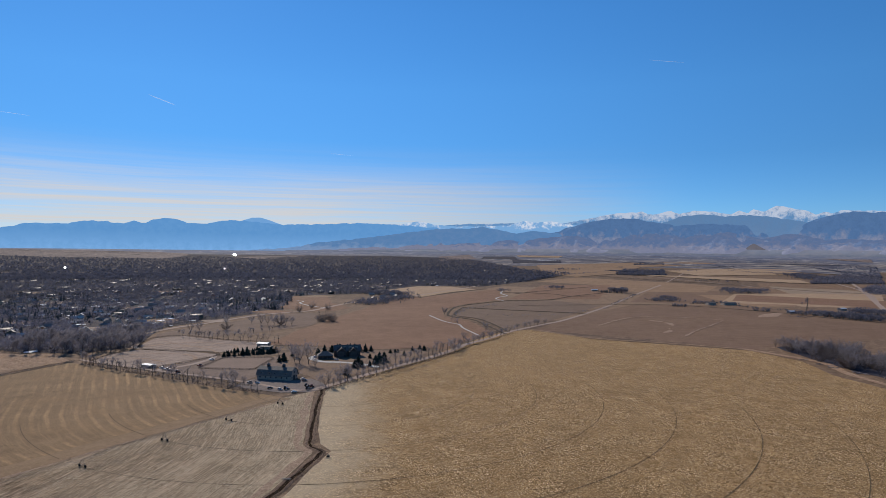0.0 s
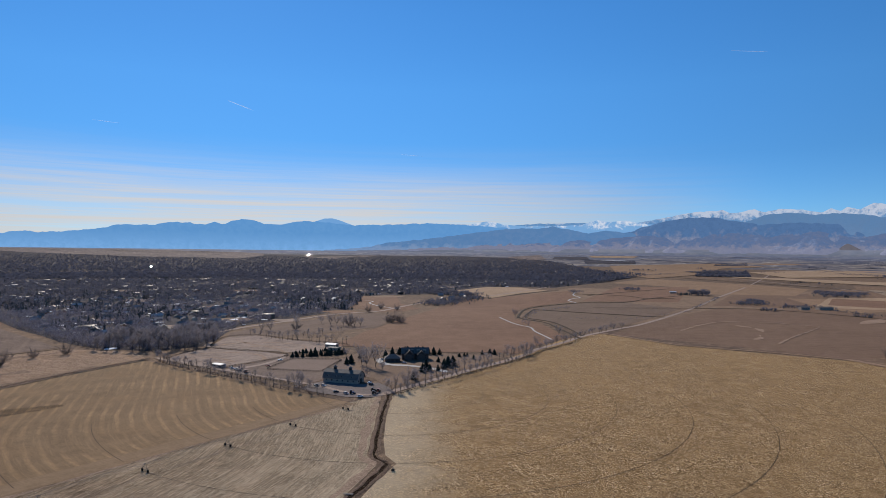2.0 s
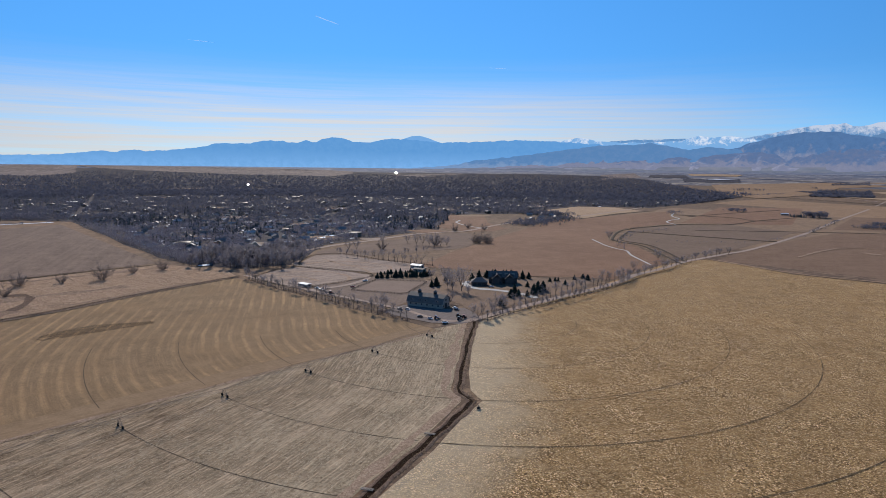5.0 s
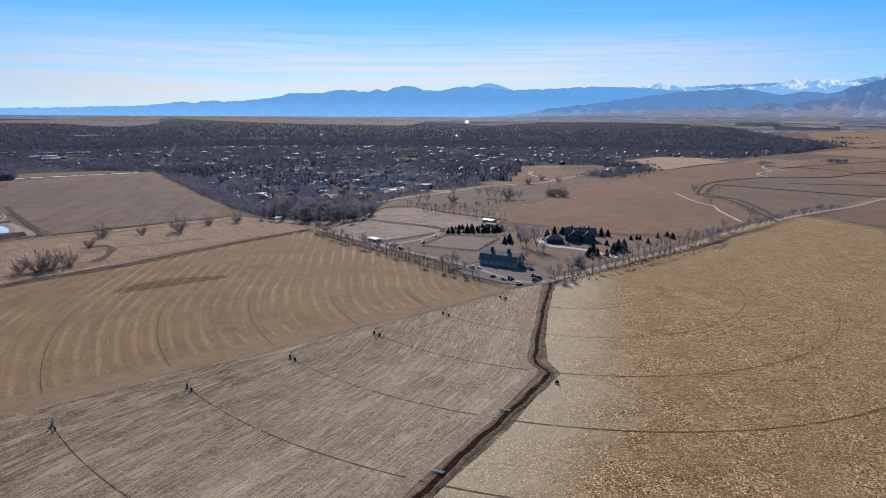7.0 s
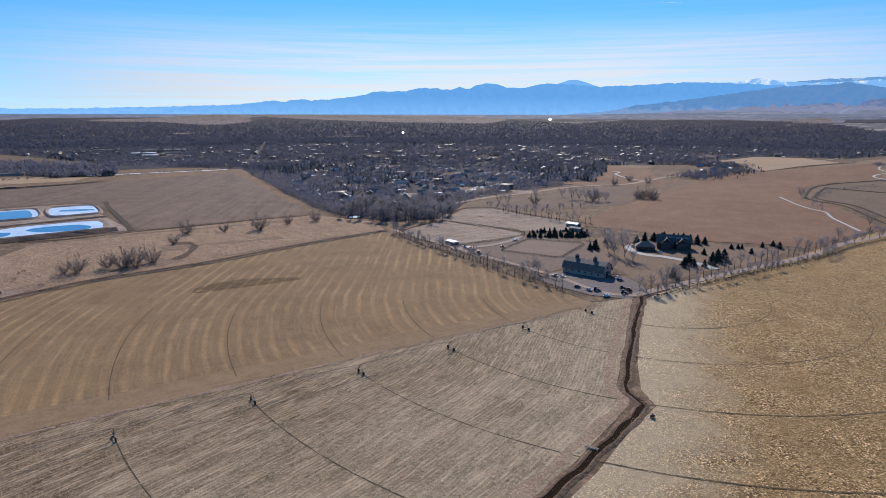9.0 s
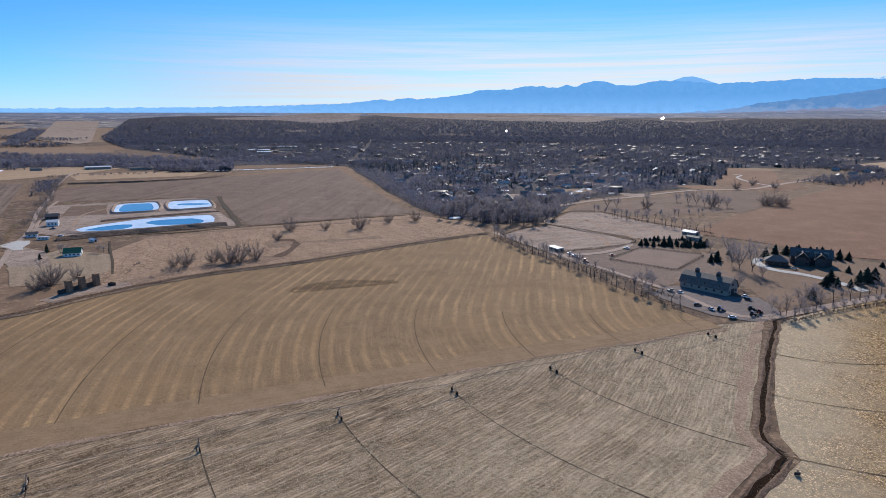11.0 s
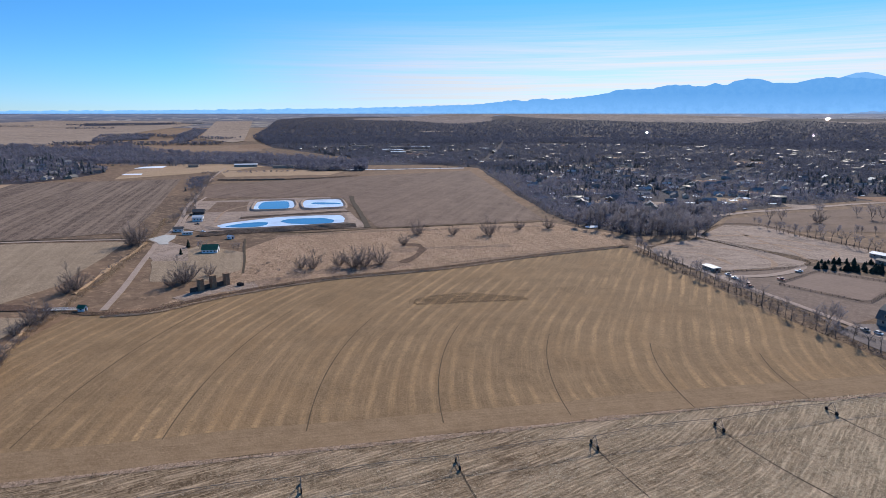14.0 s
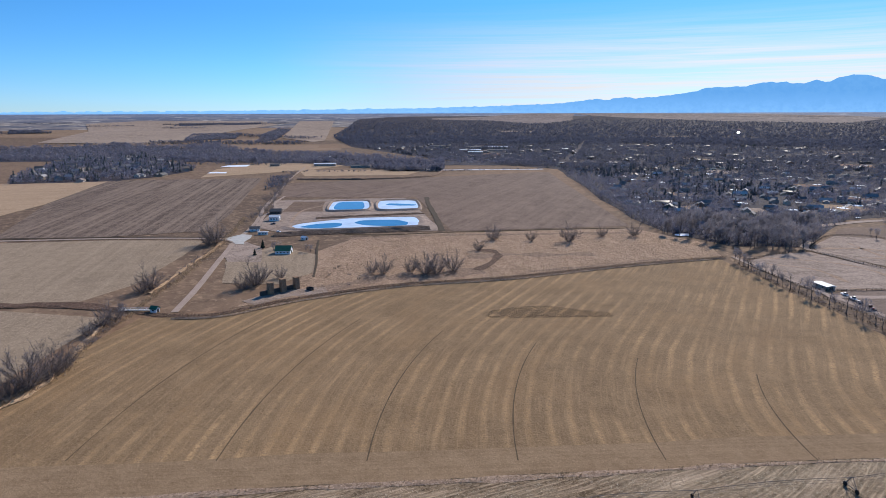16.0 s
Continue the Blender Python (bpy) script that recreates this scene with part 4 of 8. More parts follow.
def crowd(name, template, places, material, label, category, kind="stuff"):
    """Many copies of a template in one mesh. places: rows of x, y, z, size, height factor, turn."""
    v, f = template
    p = np.array(places, float)
    c, s = np.cos(p[:, 5]), np.sin(p[:, 5])
    x = (v[None, :, 0] * c[:, None] - v[None, :, 1] * s[:, None]) * p[:, 3:4] + p[:, 0:1]
    y = (v[None, :, 0] * s[:, None] + v[None, :, 1] * c[:, None]) * p[:, 3:4] + p[:, 1:2]
    z = v[None, :, 2] * (p[:, 3] * p[:, 4])[:, None] + p[:, 2:3]
    co = np.stack([x, y, z], -1).reshape(-1, 3)
    tri = (f[None] + (np.arange(len(p)) * len(v))[:, None, None]).reshape(-1, 3)
    me = bpy.data.meshes.new(name)
    me.vertices.add(len(co))
    me.vertices.foreach_set("co", co.ravel())
    me.loops.add(tri.size)
    me.loops.foreach_set("vertex_index", tri.ravel())
    me.polygons.add(len(tri))
    me.polygons.foreach_set("loop_start", np.arange(0, tri.size, 3))
    me.update(calc_edges=True)
    me.materials.append(material)
    return tagged(new(name, me), label, category, kind=kind)


def inside(x, y, loop):
    hit = False
    for (ax, ay), (bx, by) in zip(loop, loop[1:] + loop[:1]):
        if (ay > y) != (by > y) and x < (bx - ax) * (y - ay) / (by - ay) + ax:
            hit = not hit
    return hit


def away(x, y, line):
    """The distance from a place to a line of the plan."""
    best = 1e9
    for (ax, ay), (bx, by) in zip(line, line[1:]):
        dx, dy = bx - ax, by - ay
        u = max(0, min(1, ((x - ax) * dx + (y - ay) * dy) / (dx * dx + dy * dy)))
        best = min(best, math.hypot(ax + u * dx - x, ay + u * dy - y))
    return best


# ---------------------------------------------------------------- trees
M["bark"] = plain("grey_bark", (0.135, 0.108, 0.092), 0.9, 0.3, 1.5, by_object=0.2)
M["twig"] = plain("bare_twigs", (0.215, 0.175, 0.160), 0.9, 0.25, 0.8, by_object=0.2, through_light=0.35)
M["twig_pale"] = plain("pale_grey_twigs", (0.275, 0.243, 0.245), 0.9, 0.25, 0.8, by_object=0.2, through_light=0.4)
M["needle"] = plain("dark_conifer_needles", (0.034, 0.042, 0.028), 0.85, 0.4, 1.0, by_object=0.3)
# Distance haze put into the tree colours: bluer for each farther range.
M["wood_bare"] = islands("hazed_bare_town_trees", [(0.0, (0.148, 0.138, 0.170)), (0.5, (0.222, 0.208, 0.247)), (0.8, (0.285, 0.263, 0.294)), (1.0, (0.365, 0.328, 0.342))], 0.9, 0.35)
M["wood_far"] = islands("hazed_bare_woods", [(0.0, (0.109, 0.108, 0.137)), (0.5, (0.153, 0.151, 0.185)), (1.0, (0.218, 0.206, 0.232))], 0.95, 0.4)
M["wood_distant"] = islands("hazed_distant_bare_woods", [(0.0, (0.102, 0.105, 0.140)), (0.5, (0.117, 0.122, 0.161)), (1.0, (0.144, 0.145, 0.184))], 0.95, 0.5)
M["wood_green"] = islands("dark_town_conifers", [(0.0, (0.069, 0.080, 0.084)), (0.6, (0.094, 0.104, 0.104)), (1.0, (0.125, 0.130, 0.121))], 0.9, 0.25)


def branch_out(rng, wood, twigs, base, way, length, thick, level, top, fine, lift):
    """A limb that bends upwards, carries side limbs along its length and ends in twigs."""
    n = 5 if level == 0 else 3
    at, d = Vector(base), Vector(way).normalized()
    spin = rng.uniform(0, 6.28)
    for k in range(n):
        d = (d + Vector((rng.uniform(-0.16, 0.16), rng.uniform(-0.16, 0.16), lift * rng.uniform(0, 0.22)))).normalized()
        to = at + d * length / n
        u0, u1 = k / n, (k + 1) / n
        side = d.orthogonal().normalized()
        if level < 2:
            wood.sleeve(at, to, thick * (1 - 0.8 * u0), thick * (1 - 0.8 * u1), 3)
        else:
            q = (Matrix.Rotation(spin, 3, d) @ side) * thick * 1.2
            wood.add([at - q, at + q, to], [(0, 1, 2)])
        if level < top and (k > 0 or level > 0):
            for _ in range(2 if level == 0 else 1):
                spin += 2.4 + rng.uniform(-0.4, 0.4)
                turn = Matrix.Rotation(spin, 3, d)
                out = (d * rng.uniform(0.75, 1.1) + (turn @ side) * rng.uniform(0.6, 0.95)).normalized()
                branch_out(rng, wood, twigs, at.lerp(to, rng.random()), out, length * rng.uniform(0.34, 0.5) * (1.15 - 0.55 * u0), thick * 0.42 * (1 - 0.5 * u0), level + 1, top, fine, lift)
        if level >= 1 or k >= n - 2:
            for _ in range(fine):
                spin += 2.4
                u = (d * rng.uniform(0.5, 1.2) + (Matrix.Rotation(spin, 3, d) @ side) * rng.uniform(0.3, 1.0) + Vector((0, 0, 0.25))).normalized()
                w = u.orthogonal().normalized() * rng.uniform(0.045, 0.09)
                e = at.lerp(to, rng.random())
                twigs.add([e - w, e + w, e + u * rng.uniform(0.8, 2.0)], [(0, 1, 2)])
        at = to


def bare_meshes(seed, height, spread, limbs, clear, fine=3, top=2, leader=False, twig="twig_pale"):
    """A bare tree: spread is how far the limbs lean out from the upright, clear the bare part of the trunk."""
    rng = random.Random(seed)
    wood, twigs = Geo(), Geo()
    up = Vector((rng.uniform(-0.2, 0.2), rng.uniform(-0.2, 0.2), height * clear))
    if clear > 0.04:
        wood.tube((0, 0, -0.3), up, height * 0.018, height * 0.014, 6)
    for k in range(limbs):
        b = 2 * math.pi * k / limbs + rng.uniform(-0.5, 0.5)
        lean = spread * rng.uniform(0.5, 1.15)
        if leader and k == 0:
            lean = 0.05
        foot = up if clear > 0.04 else Vector((math.cos(b), math.sin(b), -0.2)) * height * 0.03
        d = Vector((math.cos(b) * lean, math.sin(b) * lean, 1))
        branch_out(rng, wood, twigs, foot, d, height * (1 - clear) * rng.uniform(0.78, 1.0), height * 0.011, 0, top, fine, 0.8)
    return wood.mesh("trunk", M["bark"]), twigs.mesh("crown", M[twig])


def fan_meshes(seed, height, stems, lean):
    """A bare willow: many straight stems that rise in a fan from one foot, fork at sharp angles and end in a rounded crown of fine twigs."""
    rng = random.Random(seed)
    wood, twigs = Geo(), Geo()

    def shoot(at, way, length, thick, level):
        d = Vector(way).normalized()
        n = 3
        for k in range(n):
            to = at + d * length / n
            if level < 2:
                wood.sleeve(at, to, thick * (1 - 0.7 * k / n), thick * (1 - 0.7 * (k + 1) / n), 3)
            else:
                w = (Matrix.Rotation(rng.uniform(0, 6.28), 3, d) @ d.orthogonal().normalized()) * thick * 2.6
                twigs.add([at - w, at + w, to], [(0, 1, 2)])
            if level < 2:
                for _ in range(4 if level == 0 else 4):
                    side = Matrix.Rotation(rng.uniform(0, 6.28), 3, d) @ d.orthogonal().normalized()
                    shoot(at.lerp(to, rng.random()), d + side * rng.uniform(0.35, 0.8), length * rng.uniform(0.3, 0.48) * (1.1 - 0.2 * k), thick * 0.45, level + 1)
            d = (d + Vector((rng.uniform(-0.08, 0.08), rng.uniform(-0.08, 0.08), 0.07))).normalized()
            at = to

    for k in range(stems):
        a, q = 2.4 * k + rng.uniform(-0.3, 0.3), lean * math.sqrt((k + 0.5) / stems)
        way = Vector((math.cos(a) * q, math.sin(a) * q, 1)).normalized()
        shoot(Vector((math.cos(a) * 0.4 * q, math.sin(a) * 0.4 * q, -0.2)), way, height * 0.98 * rng.uniform(0.85, 1.05) * (1 - 0.30 * q), height * 0.009, 0)
    return wood.mesh("trunk", M["bark"]), twigs.mesh("crown", M["twig"])


TALL = {"broad": 15, "slim": 12, "willow": 11, "bush": 4, "sapling": 10}
BARE = {
    "broad": [bare_meshes(k, 15, 0.6, 5, 0.12, 2) for k in (1, 2, 3)],
    "slim": [bare_meshes(k, 12, 0.22, 3, 0.24, 2, 2, True) for k in (4, 5, 6, 7)],
    "willow": [fan_meshes(k, 11, 12, 1.3) for k in (8, 9, 12)],
    "sapling": [bare_meshes(k, 10, 0.16, 2, 0.34, 1, 1, True) for k in (13, 14, 15, 16)],
    "bush": [bare_meshes(k, 4, 1.2, 5, 0.02, 1, 1, False, "twig") for k in (10, 11)],
}


def bare_tree(kind, x, y, size, label, group="", name="bare_tree", category="tree", seed=[0]):
    seed[0] += 1
    rng = random.Random(seed[0])
    trunk, crown = rng.choice(BARE[kind])
    gx, gy, gz, s = lay(x, y)
    k = size / TALL[kind] * s
    wide = 1.6 if kind == "sapling" else 1.0
    t = thing(name, label, category, group, Matrix.LocRotScale((gx, gy, gz), Euler((0, 0, rng.uniform(0, 6.28))), Vector((k * wide * rng.uniform(0.9, 1.15), k * wide * rng.uniform(0.9, 1.15), k))))
    part("trunk", trunk, None, t)
    part("crown", crown, None, t)
    return t


def conifer_mesh(seed, tiers=12, points=10):
    """Layers of drooping, ragged boughs, 10 m tall."""
    rng = random.Random(seed)
    g = Geo()
    for k in range(tiers):
        z = 0.5 + 8.4 * (k / tiers) ** 0.95
        r = 2.4 * (1 - k / tiers) ** 0.85 + 0.22
        vs = [(0, 0, z + 1.3)]
        for j in range(points * 2):
            a = math.pi * j / points + rng.uniform(-0.15, 0.15) + k
            q = r * (rng.uniform(0.7, 1.25) if j % 2 == 0 else rng.uniform(0.4, 0.65))
            vs.append((q * math.cos(a), q * math.sin(a), z - (0.5 if j % 2 == 0 else 0.0) + rng.uniform(-0.25, 0.25)))
        n = points * 2
        g.add(vs, [(0, 1 + j, 1 + (j + 1) % n) for j in range(n)])
    return g


CONIFERS = [conifer_mesh(k).mesh("crown", M["needle"]) for k in (21, 22, 23)]
STEM = Geo().tube((0, 0, -0.3), (0, 0, 7), 0.22, 0.05, 6).mesh("trunk", M["bark"])


def conifer(x, y, size, label="dark green spruce with ragged boughs", group="spruces", seed=[100], wide=1.0):
    seed[0] += 1
    rng = random.Random(seed[0])
    gx, gy, gz, s = lay(x, y)
    k = size / 10 * s
    w = k * wide * rng.uniform(1.0, 1.45)
    t = thing("spruce", label, "tree", group, Matrix.LocRotScale((gx, gy, gz), Euler((0, 0, rng.uniform(0, 6.28))), Vector((w, w, k))))
    part("trunk", STEM, None, t)
    part("crown", rng.choice(CONIFERS), None, t)
    return t


def town_bare(seed, n=28):
    """A small bare tree for the crowd: a short trunk under a rounded crown of fine sprays that fan out from it, 10 m tall."""
    rng = random.Random(seed)
    g = Geo().tube((0, 0, -0.5), (0, 0, 3.2), 0.22, 0.15, 3)
    wide, high = rng.uniform(3.2, 4.4), rng.uniform(3.5, 4.2)
    for k in range(n):
        way = Vector((rng.gauss(0, 1), rng.gauss(0, 1), rng.gauss(0.25, 1))).normalized()
        rim = Vector((way.x * wide, way.y * wide, 5.6 + way.z * high)) * rng.uniform(0.82, 1.04)
        p = Vector((0, 0, 2.6)).lerp(rim, rng.uniform(0.45, 0.85))
        d = (rim - p) + Vector((rng.uniform(-0.5, 0.5), rng.uniform(-0.5, 0.5), rng.uniform(-0.2, 0.6)))
        w = (Matrix.Rotation(rng.uniform(0, 6.28), 3, d.normalized()) @ d.orthogonal().normalized()) * rng.uniform(0.17, 0.36)
        g.add([p, p + d * 0.7 - w, p + d, p + d * 0.6 + w], [(0, 1, 2), (0, 2, 3)])
    return triangles(g)


def round_bare(seed, n=16, spray=2.4):
    """A bare crown seen from far away: a ragged ball of loose sprays on a short trunk, 9 m tall."""
    rng = random.Random(seed)
    g = Geo().add([(-0.25, 0, -0.4), (0.25, 0, -0.4), (0, 0, 3.5)], [(0, 1, 2)])
    for k in range(n):
        p = Vector((rng.gauss(0, 1), rng.gauss(0, 1), rng.gauss(0, 1))).normalized() * rng.uniform(0.35, 1.0)
        p = Vector((p.x * 4.6, p.y * 4.6, 4.9 + p.z * 3.8))
        g.add([p + Vector((rng.uniform(-spray, spray), rng.uniform(-spray, spray), rng.uniform(-spray, spray) * 0.7)) for _ in range(3)], [(0, 1, 2)])
    return triangles(g)


def town_conifer(seed, tiers=5, points=7):
    rng = random.Random(seed)
    g = Geo()
    for k in range(tiers):
        z, r = 0.4 + 9.25 * k / tiers, 3.1 * (1 - k / (tiers * 1.12)) ** 0.85
        vs = [(0, 0, z + 13.0 / tiers)] + [(r * q * math.cos(a), r * q * math.sin(a), z + rng.uniform(-0.3, 0.3)) for a, q in ((2 * math.pi * j / points + k, rng.uniform(0.7, 1.2)) for j in range(points))]
        g.add(vs, [(0, 1 + j, 1 + (j + 1) % points) for j in range(points)])
    return triangles(g)


CROWD_BARE = [town_bare(31), town_bare(32), town_bare(33)]
CROWD_FAR = [round_bare(34, 9, 3.0), round_bare(35, 9, 3.0), round_bare(36, 9, 3.0)]
CROWD_WOOD = [round_bare(51, 26, 1.5), round_bare(52, 26, 1.5), round_bare(53, 26, 1.5)]
CROWD_GREEN = [town_conifer(41), town_conifer(42)]
CROWD_GREEN_FAR = [town_conifer(43, 3, 5), town_conifer(44, 3, 5)]


# ---------------------------------------------------------------- the town and its woods
M["roof_grey"] = islands("town_roofs", [(0.0, (0.055, 0.05, 0.05)), (0.45, (0.09, 0.08, 0.078)), (0.75, (0.125, 0.108, 0.10)), (0.9, (0.11, 0.08, 0.065)), (0.955, (0.16, 0.15, 0.14)), (0.97, (0.36, 0.35, 0.34)), (1.0, (0.56, 0.55, 0.55))], 0.6)
M["roof_grey"].node_tree.nodes["Principled BSDF"].inputs["Specular IOR Level"].default_value = 0.2
M["wall_town"] = islands("town_walls", [(0.0, (0.09, 0.07, 0.055)), (0.5, (0.15, 0.118, 0.092)), (0.8, (0.23, 0.19, 0.15)), (1.0, (0.17, 0.09, 0.06))], 0.85)
M["snow"] = plain("old_snow", (0.80, 0.82, 0.86), 0.7, 0.08, 0.3)


def beyond(bearing, drop):
    """A far place of the plan: degrees left of the first heading, and degrees below the level line of sight."""
    r = EYE / math.tan(radians(drop))
    return MIDDLE[0] - math.sin(radians(bearing)) * r, MIDDLE[1] + math.cos(radians(bearing)) * r


TOWN = [(-1000, 1040), (-760, 862), (-520, 690), (-455, 655), (-380, 650), (-345, 700), (-372, 800), (-388, 870), (-366, 950), (-346, 1010), (-324, 1075), (-288, 1112), (-306, 1196), (-330, 1362), (-366, 1506), (-215, 1600), (-190, 1720), (-78, 1998), (130, 2010), (300, 2340), (700, 3300)]
TOWN += [beyond(*q) for q in ((-9.0, 1.72), (-6.0, 1.15), (-4.0, 0.78), (-0.8, 0.54), (5, 0.44), (12, 0.48), (16, 0.80), (20, 0.62), (22, 0.56), (24.1, 0.86), (27.7, 0.79), (31.8, 0.77), (35.5, 0.64), (40.3, 0.46), (43.2, 0.28), (44.8, 0.7), (46.7, 0.9), (48.3, 0.98), (51.8, 0.70), (55.2, 0.65), (57, 0.60), (59, 0.32), (61, 0.38), (63.5, 0.56), (65.3, 2.1))]
TOWN += [(-2000, 1060), (-1320, 985)]
sheet("field_crest_hill", [beyond(*q) for q in ((57, 0.49), (52.6, 0.38), (51, 0.25), (49.4, 0.16), (48.3, 0.09), (46.5, 0.2), (44.6, 0.13), (44.8, 0.7), (46.7, 0.89), (48.3, 0.97), (51.8, 0.69), (55.2, 0.64), (57, 0.59))], 0.3, M["far_tan"], "bare tan hill behind the town", ragged=60)
sheet("field_crest_long", [beyond(*q) for q in ((45, 0.1), (38, 0.12), (30, 0.17), (24, 0.3), (22.3, 0.4), (22.1, 0.55), (24.1, 0.85), (27.7, 0.78), (31.8, 0.76), (35.5, 0.63), (40.3, 0.45), (43.2, 0.27))], 0.3, M["far_tan"], "long bare tan ridge behind the town", ragged=60)
sheet("field_crest_low", [beyond(*q) for q in ((18.6, 0.66), (14.6, 0.5), (12.1, 0.47), (13, 0.6), (16, 0.85))], 0.3, M["far_tan"], "dull brown field beyond the town", ragged=40)
sheet("field_town_wedge", [(-195, 1689), (-78, 1990), (27, 1985), (99, 1849), (21, 1707), (-54, 1500), (-122, 1632)], 0.22, M["crop_tan"], "pale tan field between the town and a pasture", ragged=4, cell=20)
sheet("field_town_lawn", [(-363, 1500), (-289, 1545), (-234, 1313), (-176, 1205), (-198, 1143), (-232, 1126), (-310, 1190)], 0.24, M["pasture"], "brown open lawn at the edge of the town", "lawn", ragged=4, cell=20)
strip("path_town", [(-320, 1362), (-301, 1347), (-298, 1302), (-262, 1236), (-212, 1187)], 4, 0.42, M["concrete"], "pale path across an open lawn", "path", step=8)
strip("bank_town", [(-58, 1488), (20, 1676), (97, 1813), (133, 1867)], 6, 0.42, M["rut"], "dark bank along a field edge", "bank", 0.5, 8, 0.5)
strip("road_court", [(-431, 950), (-440, 988), (-448, 1020), (-446, 1050), (-428, 1040), (-425, 1000), (-405, 985)], 5, 0.42, M["concrete"], "pale curved street at the town edge", step=6)
OPEN = [  # lawns, roads and yards between the trees: x, y, radius
    (-432, 950, 34), (-452, 1048, 26), (-350, 960, 26), (-530, 805, 22), (-310, 1110, 35), (-480, 850, 22), (-620, 900, 26), (-560, 1150, 30), (-780, 1250, 40), (-300, 1500, 40),
    (-1450, 1200, 60), (-1550, 1290, 60), (-1000, 1500, 40), (-700, 1600, 45), (-420, 1700, 45), (-900, 2000, 60), (-1500, 1900, 70), (-200, 1950, 50), (-1900, 2600, 110), (-700, 2700, 80), (-3000, 2600, 150), (-120, 2800, 90)]
STREETS = [[(-370, 800), (-700, 1100), (-1300, 1500), (-2600, 2300)], [(-275, 1200), (-800, 1500), (-1700, 2200)], [(-420, 700), (-560, 1100), (-700, 1800), (-900, 3000)],
           [(-700, 860), (-900, 1300), (-1200, 2200), (-1500, 3400)], [(-215, 1420), (-700, 2000), (-1600, 3200)], [(-90, 1650), (-500, 2600), (-1100, 4300)], [(-1010, 1050), (-1400, 1500), (-2400, 2600)]]


def gable_house(length, width, eaves, top):
    return Geo().house_walls(length, width, eaves, top), Geo().gable(length, width, eaves, top, 0.6, 0.2)


def two_wing_house(a, b):
    w, r = gable_house(16, 9, a, b)
    w.house_walls(9, 7, a * 0.8, b * 0.8, -6, 6)
    r.gable(9, 7, a * 0.8, b * 0.8, 0.6, 0.2, -6, 6)
    return w, r


HOUSES = [gable_house(15, 10, 3.2, 6.2), gable_house(13, 9, 5.6, 8.8), two_wing_house(5.4, 8.6), two_wing_house(3.2, 6.4)]


